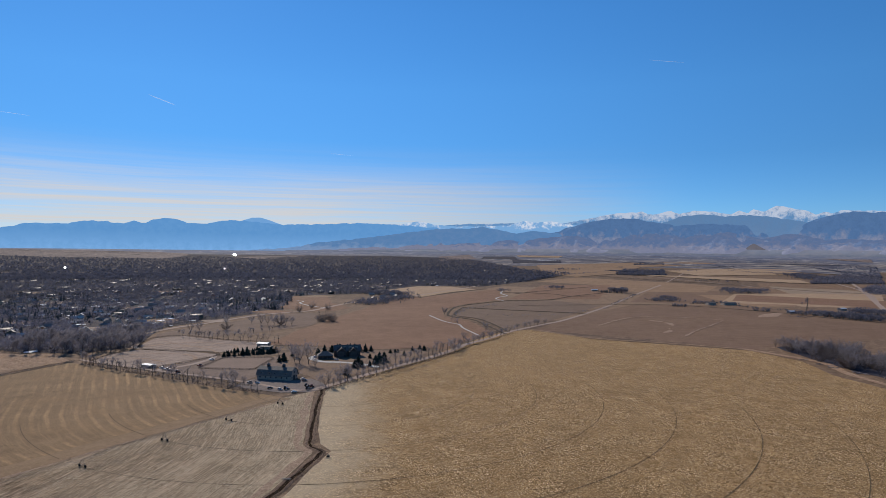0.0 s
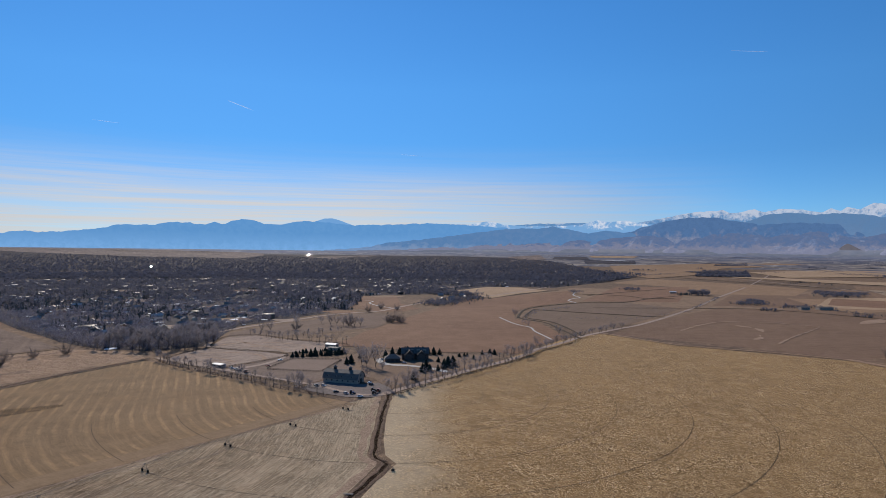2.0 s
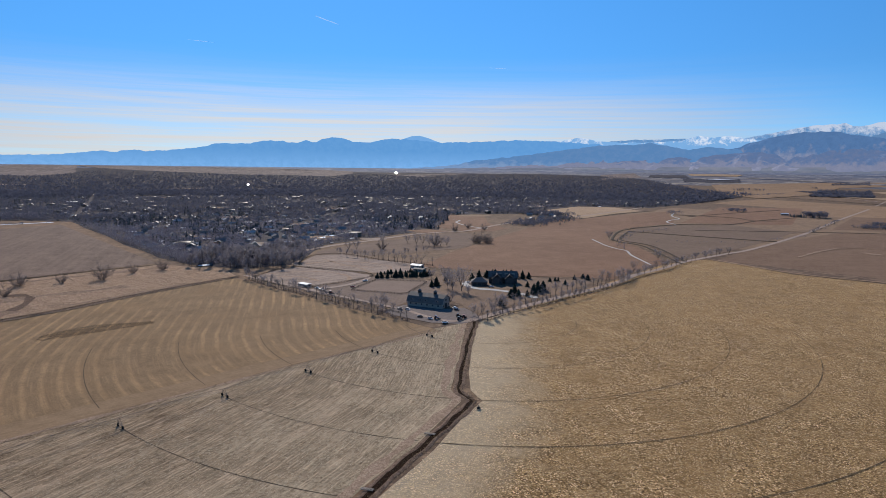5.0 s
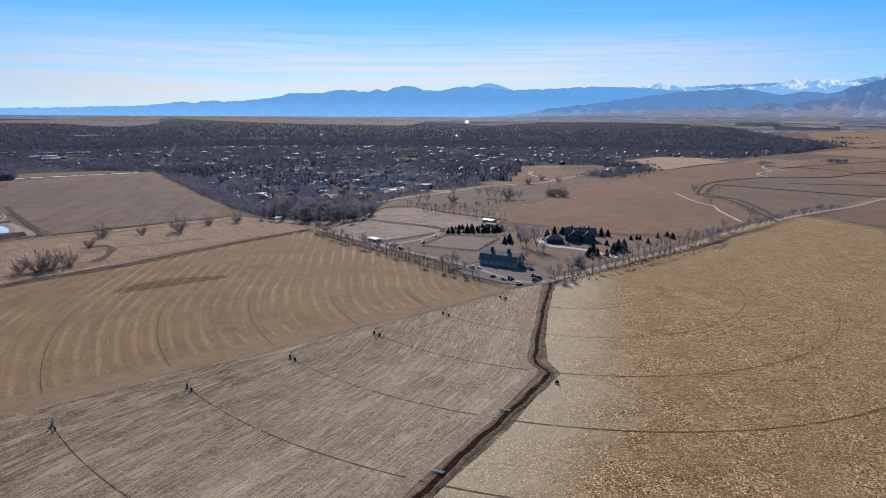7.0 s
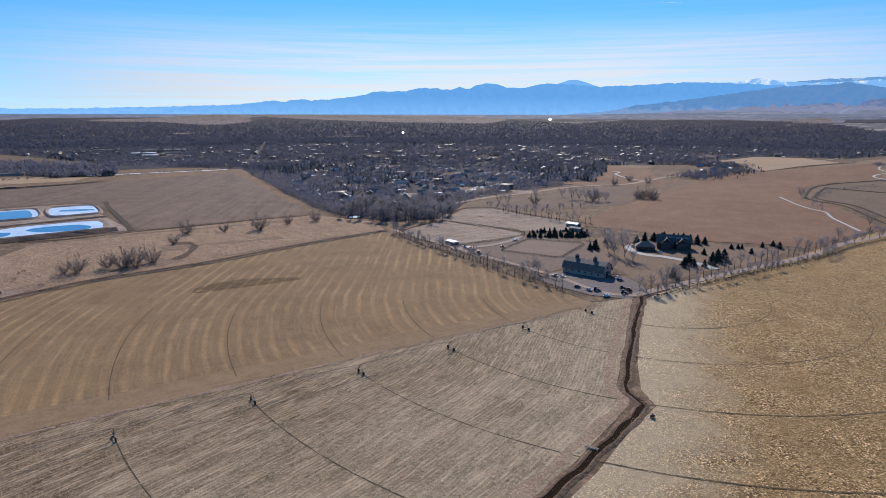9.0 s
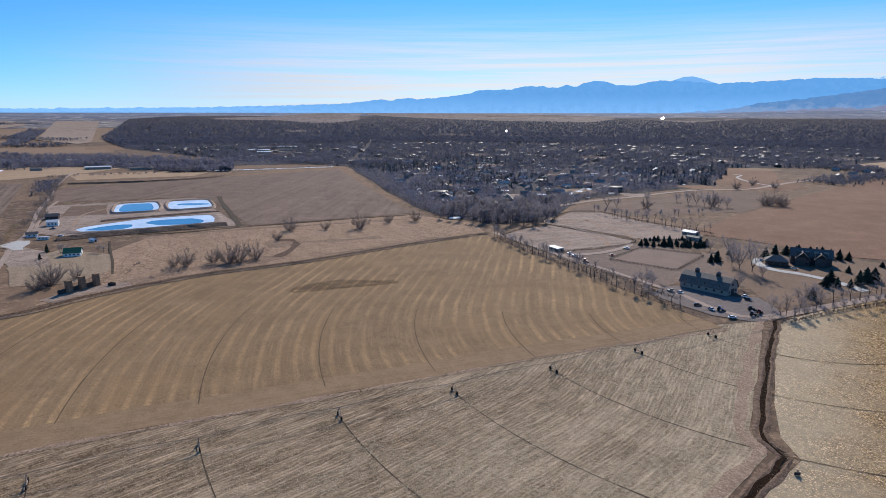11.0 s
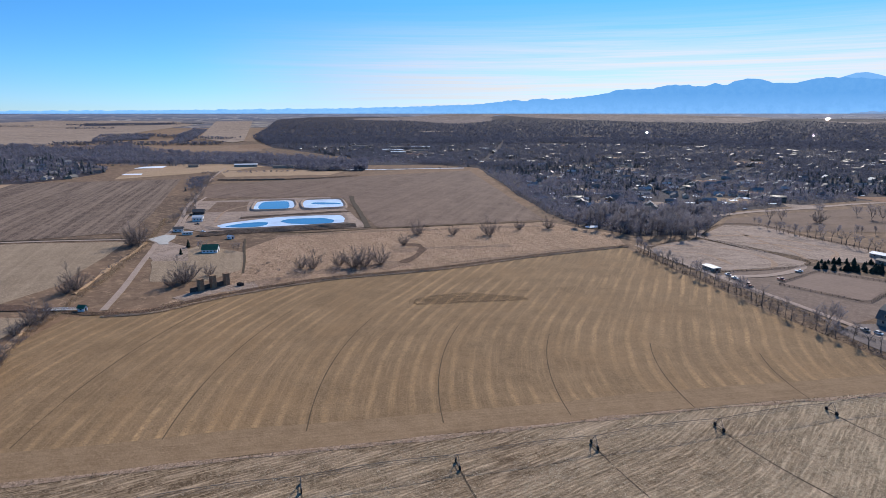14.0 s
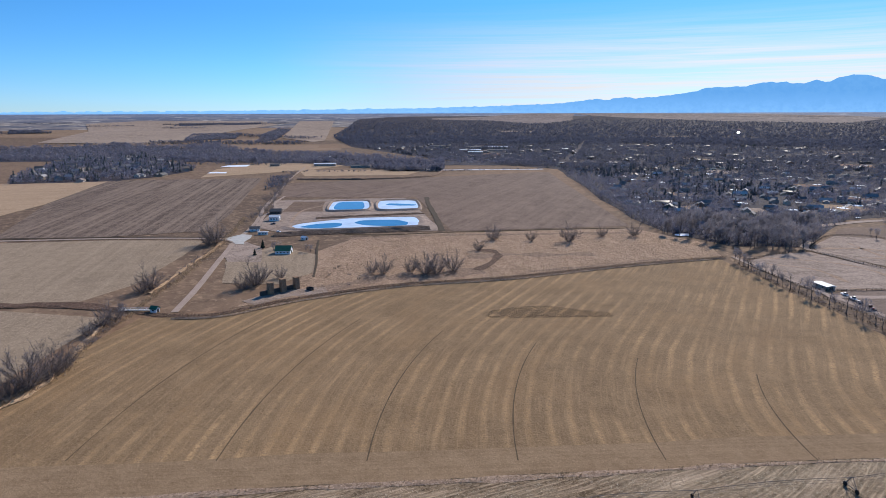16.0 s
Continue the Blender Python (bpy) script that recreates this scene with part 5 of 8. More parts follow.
def fill_town():
    rng = random.Random(77)
    bare = [[] for _ in CROWD_BARE]
    bare_far = [[] for _ in CROWD_FAR]
    green = [[] for _ in CROWD_GREEN]
    bare_mid = [[] for _ in CROWD_WOOD]
    green_far = [[] for _ in CROWD_GREEN_FAR]
    walls_far = [[] for _ in HOUSES]
    near_houses = []
    # houses stand along the streets near by, looser further out
    cells = set()
    for k in range(7000):
        r = 640 * (22.0 ** rng.random())
        a = radians(rng.uniform(-14, 72))
        x, y = MIDDLE[0] - math.sin(a) * r, MIDDLE[1] + math.cos(a) * r
        if not inside(x, y, TOWN) or any(math.hypot(x - ox, y - oy) < q for ox, oy, q in OPEN):
            continue
        if away(x, y, TOWN + TOWN[:1]) < 24:
            continue
        key = (int(x // 26), int(y // 26))
        if key in cells or (r > 1500 and rng.random() < 0.6) or (r > 2400 and rng.random() < 0.5):
            continue
        cells.add(key)
        i = rng.randrange(len(HOUSES))
        turn = radians(rng.choice((0, 90)) + 35 + rng.uniform(-14, 14))
        if r < 1500 and len(near_houses) < 290:
            near_houses.append((x, y, i, turn))
        else:
            gx, gy, gz, s = lay(x, y)
            walls_far[i].append((gx, gy, gz, s * (rng.uniform(0.85, 1.15) if r < 2300 else rng.uniform(0.6, 0.9)), 0.85, turn))
    for i, rows in enumerate(walls_far):
        if rows:
            crowd("distant_houses", triangles(HOUSES[i][0]), rows, M["wall_town"], "distant town houses among bare trees", "houses")
            crowd("distant_roofs", triangles(HOUSES[i][1]), rows, M["roof_grey"], "grey and white roofs of distant town houses", "roofs")
    # trees: thick near the edge, in clumps further away
    taken = [(x, y) for x, y, i, t in near_houses]
    grid = {}
    for x, y in taken:
        grid.setdefault((int(x // 20), int(y // 20)), []).append((x, y))
    count = 0
    for k in range(140000):
        r = 620 * (34.0 ** (rng.random() ** 1.15)) if k % 3 else 640 + 2200 * rng.random()
        a = radians(rng.uniform(-15, 74))
        x, y = MIDDLE[0] - math.sin(a) * r, MIDDLE[1] + math.cos(a) * r
        if not inside(x, y, TOWN):
            continue
        if r < 5000 and any(math.hypot(x - ox, y - oy) < q for ox, oy, q in OPEN):
            continue
        if r < 2600 and any(away(x, y, st) < 7 for st in STREETS):
            continue
        if 1200 < r < 2400 and rng.random() < 0.3:
            continue
        thin = noise.noise(Vector((x * 0.006, y * 0.006, 1.0)))
        if thin < -0.3 and rng.random() < 0.6:
            continue
        if any(math.hypot(x - hx, y - hy) < 8 for hx, hy in grid.get((int(x // 20), int(y // 20)), ())):
            continue
        gx, gy, gz, s = lay(x, y)
        dark = (0.13 if r < 1300 else 0.09) + 0.45 * noise.noise(Vector((x * 0.004, y * 0.004, 7.0)))
        far_up = 1.0 if r < 3000 else 1.15
        if rng.random() < dark and (r > 1150 or away(x, y, TOWN[1:12]) > 38):
            (green if r < 1600 else green_far)[rng.randrange(2)].append((gx, gy, gz, s * far_up * rng.uniform(0.6, 1.05), rng.uniform(0.8, 1.15), rng.uniform(0, 6.28)))
        else:
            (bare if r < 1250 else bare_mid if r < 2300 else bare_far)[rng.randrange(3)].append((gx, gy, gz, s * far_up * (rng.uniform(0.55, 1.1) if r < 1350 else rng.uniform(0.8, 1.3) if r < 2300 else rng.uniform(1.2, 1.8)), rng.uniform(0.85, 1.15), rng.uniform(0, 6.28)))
        count += 1
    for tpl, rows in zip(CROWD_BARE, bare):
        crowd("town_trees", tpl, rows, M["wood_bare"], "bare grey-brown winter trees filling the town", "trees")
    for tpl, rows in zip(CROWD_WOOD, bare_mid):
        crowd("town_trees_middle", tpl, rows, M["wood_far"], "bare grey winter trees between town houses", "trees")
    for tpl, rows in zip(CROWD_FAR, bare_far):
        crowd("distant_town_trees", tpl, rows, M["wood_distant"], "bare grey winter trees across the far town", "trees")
    for tpl, rows in zip(CROWD_GREEN, green):
        crowd("town_conifers", tpl, rows, M["wood_green"], "dark conifers among the town houses", "trees")
    for tpl, rows in zip(CROWD_GREEN_FAR, green_far):
        crowd("distant_conifers", tpl, rows, M["wood_green"], "dark conifers across the far town", "trees")
    return near_houses


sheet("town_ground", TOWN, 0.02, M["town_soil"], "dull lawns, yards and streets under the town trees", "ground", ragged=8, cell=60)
for k, (x, y, q) in enumerate(OPEN):
    sheet("town_open", [(x + q * 0.9 * math.cos(a + k) * (1.3 if n % 2 else 0.8), y + q * 0.9 * math.sin(a + k) * (1.0 if n % 3 else 0.7)) for n, a in ((n, n * math.pi / 4) for n in range(8))], 0.30, M[("lawn", "pasture", "bare")[k % 3]], "open dry lawn or yard between the town trees", "lawn", ragged=6, cell=12)
NEAR_HOUSES = fill_town()
WALL_TINTS = [plain("painted_siding_" + n, c, 0.8, 0.12, 0.5, by_object=0.25) for n, c in (("grey", (0.34, 0.29, 0.25)), ("tan", (0.38, 0.29, 0.21)), ("cream", (0.58, 0.49, 0.38)), ("brick", (0.28, 0.15, 0.10)))]
ROOF_TINTS = [plain("shingle_" + n, c, 0.6, 0.2, 0.6, gloss=0.14, by_object=0.3) for n, c in (("grey", (0.17, 0.155, 0.145)), ("brown", (0.20, 0.155, 0.125)), ("pale", (0.28, 0.255, 0.235)), ("frost", (0.58, 0.53, 0.48)))]
M["pane"] = plain("dark_window_glass", (0.03, 0.035, 0.045), 0.12, 0.2, 1.0)
M["garage_door"] = plain("white_garage_door", (0.62, 0.61, 0.58), 0.6, 0.08, 1.0)


def town_houses():
    rng = random.Random(5)
    made = {}
    words = {0: "grey", 1: "tan", 2: "cream", 3: "brick"}
    tops = {0: "grey", 1: "brown", 2: "pale grey", 3: "frosted white"}
    for x, y, i, turn in NEAR_HOUSES:
        w, r = rng.choice((0, 0, 1, 1, 2, 3)), rng.choice((0, 0, 0, 0, 1, 1, 1, 2, 2, 3))
        key = (i, w, r)
        m = Matrix.LocRotScale((x, y, 0), Euler((0, 0, turn)), Vector((0.85, 0.85, 0.8)))
        if key in made:
            copy_thing(made[key], m)
            continue
        low = i in (0, 3)
        t = thing("house", "%s town house with a %s roof among trees" % (words[w], tops[r]), "house", "town houses", m)
        part("wall", HOUSES[i][0], WALL_TINTS[w], t)
        part("roof", HOUSES[i][1], ROOF_TINTS[r], t)
        length, width = ((15, 10), (13, 9), (16, 9), (16, 9))[i]
        for k in (-1, 1):
            part("window", Geo().box(k * length * 0.22 + 2, -width / 2 - 0.03, 1.0, 1.8, 0.12, 1.3), M["pane"], t)
            if not low:
                part("window", Geo().box(k * length * 0.25, -width / 2 - 0.03, 3.7, 1.6, 0.12, 1.2), M["pane"], t)
        part("garage_door", Geo().box(-length * 0.36, -width / 2 - 0.04, 0.0, 3.6, 0.14, 2.3), M["garage_door"], t)
        made[key] = t


town_houses()


def lawn_snow():
    """Thin old snow left on lawns and flat roofs between the trees."""
    r = random.Random(15)
    rows = []
    while len(rows) < 260:
        q, a = 640 * (4.5 ** r.random()), radians(r.uniform(-8, 66))
        x, y = MIDDLE[0] - math.sin(a) * q, MIDDLE[1] + math.cos(a) * q
        if inside(x, y, TOWN):
            gx, gy, gz, s = lay(x, y)
            rows.append((gx, gy, gz + 0.5, r.uniform(0.8, 2.4), 1.0, r.uniform(0, 6.28)))
    g = Geo().add([(0, 0, 0.1), (4.5, 0.6, 0.12), (2.2, 2.4, 0.1), (-1.2, 3.0, 0.12), (-3.6, 1.2, 0.1), (-2.4, -1.8, 0.12), (1.4, -2.6, 0.1)], [(0, 1, 2), (0, 2, 3), (0, 3, 4), (0, 4, 5), (0, 5, 6), (0, 6, 1)])
    crowd("lawn_snow", triangles(g), rows, M["snow"], "thin patches of old snow between town houses", "snow")


lawn_snow()


# ---------------------------------------------------------------- roads, ditches, tracks, ponds
LANE = [(-356, 612), (-319, 591), (-276, 570), (-243, 555), (-208, 539), (-175, 523), (-150, 510), (-133, 497), (-112, 488), (-96, 494)]
ROAD = [(-100, 492), (-84, 522), (-62, 562), (-38, 604), (-10, 652), (12, 696), (28, 740), (62, 800), (92, 862), (150, 950), (210, 1040), (360, 1330), (530, 1700), (885, 2450), (1500, 3800)]
def jagged(points, amount=0.9):
    """The line cut into short lengths that wander a little, as a dug ditch does."""
    return [(p.x + amount * noise.noise(p * 0.11) * 1.6, p.y + amount * noise.noise(p * 0.11 + Vector((9, 0, 0)))) for p in curve_through(points, 5.0)]


strip("road_farm", ROAD, 7.0, 0.34, M["gravel"], "pale gravel farm road", step=10)
strip("road_lane", LANE, 4.2, 0.40, M["gravel"], "narrow gravel lane lined with young trees", step=8)
strip("road_west_lane", [(-452, 222), (-497, 244), (-560, 272), (-600, 290), (-641, 309), (-690, 336), (-738, 358), (-830, 396), (-929, 443), (-1060, 502), (-1190, 566), (-1330, 640)], 4.2, 0.34, M["gravel"], "pale gravel lane past the ponds", step=10)
strip("road_west_cross", [(-620, 306), (-655, 296), (-705, 226), (-745, 150), (-800, 40), (-880, -120)], 5.0, 0.37, M["gravel"], "straight gravel road between fields", step=12)
strip("road_west_verge", [(-660, 303), (-713, 226), (-755, 148), (-810, 40), (-890, -120)], 3.0, 0.33, M["rut"], "dark earth verge of a gravel road", step=12)
strip("road_ring", [(-388, 800), (-374, 870), (-350, 930), (-332, 990), (-306, 1060), (-270, 1105), (-240, 1140), (-190, 1330), (-60, 1580), (120, 2050)], 9.0, 0.36, M["gravel"], "pale road along the edge of the town", step=14)
strip("road_arena", [(-262, 560), (-240, 590), (-232, 625), (-238, 645), (-262, 660), (-300, 676), (-340, 690), (-352, 720)], 6.0, 0.38, M["gravel"], "curved gravel track between paddocks", step=6)
strip("road_mansion", [(-60, 590), (-80, 606), (-100, 614), (-118, 616), (-132, 632), (-133, 648)], 7.0, 0.30, M["concrete"], "pale concrete drive to a large house", step=4)
strip("road_north", [(600, 3420), (672, 3264), (827, 2873), (954, 2518), (1073, 2283), (1132, 2019), (1286, 1802), (1500, 1500)], 12, 0.45, M["gravel"], "pale country road", step=20)
strip("road_north_bank", [(620, 3380), (690, 3240), (840, 2850), (962, 2500), (1080, 2265), (1136, 2000), (1280, 1780)], 16, 0.40, M["rut"], "dark bank along a country road", "bank", 0.5, 20)
strip("road_north_far", [(2400, 3700), (1674, 2533), (1293, 1904), (908, 1272), (700, 900)], 11, 0.48, M["gravel"], "straight pale country road", step=25)
strip("road_far_line", [(12500, 19000), (9800, 14500)], 60, 2.0, M["gravel"], "pale road running to the hills", step=200)
strip("vehicle_marks", [(239, 949), (290, 1030), (345, 1088), (413, 1088), (475, 1048)], 4, 0.40, M["worn"], "pale vehicle marks on a brown field", "track", 0, 6, 1.4)
strip("vehicle_marks", [(470, 1040), (420, 970), (372, 905), (326, 835)], 2.5, 0.41, M["worn"], "pale vehicle marks on a brown field", "track", 0, 6, 1.4)
strip("pale_patch", [(345, 1035), (362, 1000), (356, 960)], 7, 0.38, M["worn"], "pale worn patch on a brown field", "track", 0, 3, 2.0)
strip("pale_patch", [(338, 925), (326, 890), (308, 868)], 5, 0.38, M["worn"], "pale worn patch on a brown field", "track", 0, 3, 2.0)
sheet("pale_patch", [(560, 1105), (600, 1120), (660, 1190), (640, 1195), (590, 1150)], 0.38, M["worn"], "pale farm yard at a field edge", "yard", ragged=5, cell=8)
strip("bank_field_north", [(160, 1300), (387, 1343), (510, 1344), (622, 1228), (677, 1116), (738, 1033)], 5, 0.42, M["rut"], "dark bank along a field edge", "bank", 0.5, 8, 0.6)
strip("path_white", [(-22, 1075), (-15, 1049), (-2, 1001), (12, 968), (26, 945), (30, 904), (40, 860), (49, 822)], 3.0, 0.37, M["concrete"], "pale winding concrete footpath", step=4)
strip("path_white_far", [(141, 1420), (128, 1480), (142, 1540), (165, 1590), (158, 1680), (175, 1800)], 4.0, 0.37, M["concrete"], "pale winding path at a field edge", step=8)
strip("bank_creek", [(86, 838), (65, 946), (49, 1016), (15, 1062), (10, 1112), (23, 1227), (45, 1286)], 4.5, 0.40, M["rut"], "dark brushy creek bank", "bank", 0.5, 6, 0.5)
strip("bank_creek_inner", [(92, 862), (78, 955), (60, 1026), (27, 1070), (22, 1115), (39, 1232)], 4.0, 0.42, M["rut"], "dark brushy creek bank", "bank", 0.5, 6, 0.5)
strip("bank_paddock", [(39, 1232), (138, 1186), (225, 1151), (262, 1140)], 5, 0.42, M["rut"], "dark hedge bank between paddocks", "bank", 0.8, 8, 0.4)
strip("bank_paddock_far", [(45, 1286), (66, 1320), (147, 1419), (248, 1460), (332, 1593), (443, 1730)], 5, 0.42, M["rut"], "dark hedge bank between paddocks", "bank", 0.8, 8, 0.4)
strip("bank_paddock_long", [(168, 1718), (244, 1700), (302, 1661), (326, 1591), (397, 1616)], 5, 0.42, M["rut"], "dark hedge bank between paddocks", "bank", 0.8, 8, 0.4)
strip("bank_paddock_north", [(192, 1664), (299, 1816), (384, 1922), (496, 2059)], 5, 0.42, M["rut"], "dark hedge bank between paddocks", "bank", 0.8, 8, 0.4)
strip("canal", [(-360, 606), (-386, 519), (-405, 429), (-432, 355), (-439, 288), (-435, 242), (-446, 220), (-473, 195), (-500, 168), (-518, 139), (-560, 60)], 4.2, 0.40, M["channel"], "narrow dark irrigation channel with earth banks", "ditch", -0.15, 4, 0.6)
strip("creek_west", [(-575, 40), (-535, 118), (-520, 142), (-508, 166), (-490, 184), (-473, 198)], 9, 0.44, M["channel"], "dark brushy creek below a footbridge", "ditch", -0.03, 2.5, 1.0)
for points in ([(-640, 296), (-600, 276), (-567, 254), (-525, 231), (-500, 216)], [(-464, 192), (-431, 178), (-397, 165), (-372, 152), (-350, 128)]):
    strip("straw_bank", points, 3.6, 0.46, M["straw_bank"], "bright straw grass along a bank", "bank", 0.5, 2, 1.5)
strip("canal_bank", [(-356, 602), (-381, 517), (-400, 427), (-426, 354), (-433, 288), (-429, 244), (-440, 218)], 2.6, 0.42, M["verge"], "straw-coloured grass bank of an irrigation channel", "bank", 0.7, 4, 0.5)
strip("bank_ponds_road", [(-480, 650), (-515, 588), (-560, 494), (-585, 435), (-610, 400)], 2.4, 0.36, M["rut_soft"], "dark earth track below the ponds", "bank", 0.3, 6, 0.4)
strip("bank_field_edge", [(-112, 460), (-172, 363), (-218, 278), (-257, 207), (-332, 62)], 2.2, 0.18, M["dry_strip"], "ragged pale edge between two fields", "bank", 0.06, 1.5, 1.4)
# Near-flat strips; the dark of a deep ditch is painted into their colour.
strip("ditch", jagged([q for q in DITCH if q[1] > 330]), 1.7, 0.40, M["ditch_shade"], "earth drainage ditch with its deep shade painted in", "ditch", -0.1, 2, 1.3)
strip("ditch_lower", jagged([q for q in DITCH if q[1] < 345]), 2.4, 0.42, M["ditch_shade"], "earth drainage ditch with its deep shade painted in", "ditch", -0.1, 2, 0.9)
strip("ditch_edge", [(x - 7.5, y) for x, y in jagged(DITCH)], 4.5, 0.14, M["dry_strip"], "pale dry strip along a ditch bank", "bank", 0.05, 2, 1.2)
strip("ditch_bank_east", [(x + 1.6, y) for x, y in jagged(DITCH)], 2.4, 0.12, M["bank"], "brown earth bank of a drainage ditch", "bank", 0.45, 2, 1.0)
strip("ditch_bank_west", [(x - 2.0, y) for x, y in jagged(DITCH)], 2.6, 0.15, M["bank"], "bare brown earth bank of a drainage ditch", "bank", 0.35, 2, 0.9)
for points, wide in (([(-446, 300), (-452, 340), (-447, 370), (-440, 400), (-430, 425)], 17), ([(-470, 440), (-462, 470), (-440, 500), (-425, 530)], 12), ([(-590, 395), (-560, 470), (-535, 510), (-505, 560), (-470, 620)], 9), ([(-410, 450), (-398, 490), (-382, 560)], 6)):
    strip("verge_patch", points, wide, 0.24, M["verge_dark"], "dull trampled patch in tall dry grass", "grass", 0, 3, 1.3)
strip("creek_oxbow", [(-487, 461), (-479, 469), (-466, 466), (-457, 458), (-447, 446), (-442, 438), (-434, 421)], 6.5, 0.34, M["channel"], "dark dry creek bend in tall grass", "ditch", -0.05, 2, 1.3)
strip("corn_edge_lane", [(352, 730), (372, 690), (392, 640), (380, 575), (388, 500), (420, 380)], 9, 0.40, M["verge"], "straw-coloured grass lane round a copse", "bank", 0.1, 6, 0.3)
strip("corn_north_lane", [(124, 898), (200, 806), (290, 764), (362, 722)], 5, 0.42, M["verge"], "straw-coloured grass strip between fields", "bank", 0.2, 6, 0.4)


def wheel_tracks():
    """The ruts that the wheels of the irrigation machine have cut, one ring for each tower."""
    label = "curved wheel rut of an irrigation machine"
    for k, r in enumerate((64, 113, 162, 211, 259, 308, 357, 406)):
        ditch = float(np.interp(r, (62, 122, 163, 217, 262, 382), (269.1, 273.8, 277.7, 273.4, 271.1, 268.4)))  # where the ring meets the ditch
        for lo, hi, middle, grow, mat in ((214, 239, (-75, 512), 14, "rut_soft"), (243.5, ditch + 0.5, PIVOT, 0, "rut"), (ditch, 374 - k * 2, PIVOT, 0, "rut_faint")):
            pts = [(middle[0] + (r + grow) * math.cos(radians(a)), middle[1] + (r + grow) * math.sin(radians(a))) for a in np.arange(lo, hi, 2.5)]
            strip("wheel_track", pts, 0.5 if mat == "rut" else (0.46 if lo > 260 else 0.44), 0.15 if mat == "rut" else 0.195, M[mat], ("dark " if mat == "rut" else "faint ") + label, "track", -0.02, 3, 0.7)


wheel_tracks()
# ponds in a raised earth pad
M["ice"] = plain("wet_pale_ice", (0.62, 0.70, 0.80), 0.35, 0.22, 0.06)
M["water"] = plain("still_pond_water", (0.03, 0.10, 0.17), 0.04, 0.3, 0.05)
sheet("pond_pad", [(-872, 420), (-801, 575), (-576, 486), (-640, 356), (-700, 340), (-770, 385)], 0.35, M["bare"], "graded bare earth pad round three ponds", "yard", ragged=2, cell=12)


def pond(name, loop, water_loop, label, rise=2.2):
    """A basin: a bank with a rounded top, an icy shelf and open water inside it."""
    def ring(points, k):
        c = Vector((sum(p[0] for p in points) / len(points), sum(p[1] for p in points) / len(points), 0))
        q = [Vector((*p, 0)) for p in points]
        n = len(q)
        pts = []
        for i in range(n):  # corners cut round
            a, b, d = q[i - 1], q[i], q[(i + 1) % n]
            lo, hi = b.lerp(a, 0.28), b.lerp(d, 0.28)
            pts += [lo.lerp(b, u).lerp(b.lerp(hi, u), u) for u in (0.0, 0.25, 0.5, 0.75, 1.0)]
        return [c + (p - c) * k for p in pts], c
    rows = []
    for k, z in ((1.22, 0.38), (1.13, rise), (1.09, rise), (0.99, 0.6)):
        pts, c = ring(loop, k)
        rows.append([(p.x, p.y, z + 0.25 * noise.noise(p * 0.1)) for p in pts])
    n = len(rows[0])
    verts = [v for row in rows for v in row]
    faces = [(i * n + j, i * n + (j + 1) % n, (i + 1) * n + (j + 1) % n, (i + 1) * n + j) for i in range(len(rows) - 1) for j in range(n)]
    structure(name + "_bank", verts, faces, M["bare"], "earth bank round a pond", "bank")
    pts, c = ring(loop, 1.03)
    structure(name + "_ice", [(p.x, p.y, 0.95) for p in pts], [tuple(range(n))], M["ice"], label, "pond")
    for k, w in enumerate(water_loop):
        pts, c = ring(w, 1.0)
        structure(name + "_water", [(p.x, p.y, 1.0 + 0.01 * k) for p in pts], [tuple(range(len(pts)))], M["water"], "open blue pond water reflecting the sky", "water")


pond("pond_west", [(-749, 445), (-731, 482), (-752, 497), (-799, 518), (-817, 479), (-766, 451)], [[(-752, 452), (-736, 480), (-755, 492), (-795, 510), (-808, 482), (-770, 458)]], "small pond with an icy rim")
pond("pond_north", [(-722, 495), (-704, 535), (-724, 548), (-769, 570), (-789, 531), (-760, 512)], [[(-762, 528), (-752, 540), (-735, 552), (-728, 546), (-738, 530), (-752, 518)]], "small pond nearly covered with pale blue ice")
pond("pond_large", [(-660, 374), (-645, 394), (-628, 435), (-611, 478), (-632, 492), (-657, 502), (-670, 478), (-687, 443), (-685, 388), (-676, 374)],
     [[(-668, 376), (-652, 386), (-645, 402), (-650, 414), (-662, 421), (-671, 414), (-674, 396)], [(-660, 432), (-640, 434), (-622, 452), (-617, 470), (-630, 480), (-650, 478), (-662, 460), (-668, 444)]], "large pond with wide shelves of pale ice", 1.6)
for points, wide, mat, words in (([(-788, 600), (-740, 572), (-690, 546), (-640, 520), (-574, 484)], 6.0, "rut", "dark drain along the pond pad"),
                                 ([(-668, 323), (-700, 346), (-760, 372), (-800, 398), (-846, 412), (-905, 446)], 3.5, "gravel", "pale track beside the ponds"), ([(-700, 380), (-735, 398), (-775, 425), (-800, 470)], 3.0, "worn", "wheel-worn track between ponds"),
                                 ([(-690, 512), (-716, 500), (-735, 490), (-752, 476), (-745, 440)], 3.0, "gravel", "pale track between ponds"), ([(-598, 369), (-563, 353), (-520, 335), (-481, 317)], 1.8, "rut", "dark fence line between two lots")):
    strip("pond_track", points, wide, 0.46, M[mat], words, "track", 0, 6, 0.25)
sheet("pond_lot", [(-775, 398), (-846, 438), (-827, 472), (-752, 436)], 0.42, M["bank"], "dark bare lot beside the ponds", "yard", ragged=2, cell=8)
sheet("road_apron", [(-652, 301), (-664, 320), (-655, 327), (-642, 322), (-628, 312), (-618, 309), (-622, 303), (-636, 304)], 0.50, M["concrete"], "pale concrete apron at a road fork", "road", ragged=0.6, cell=6)
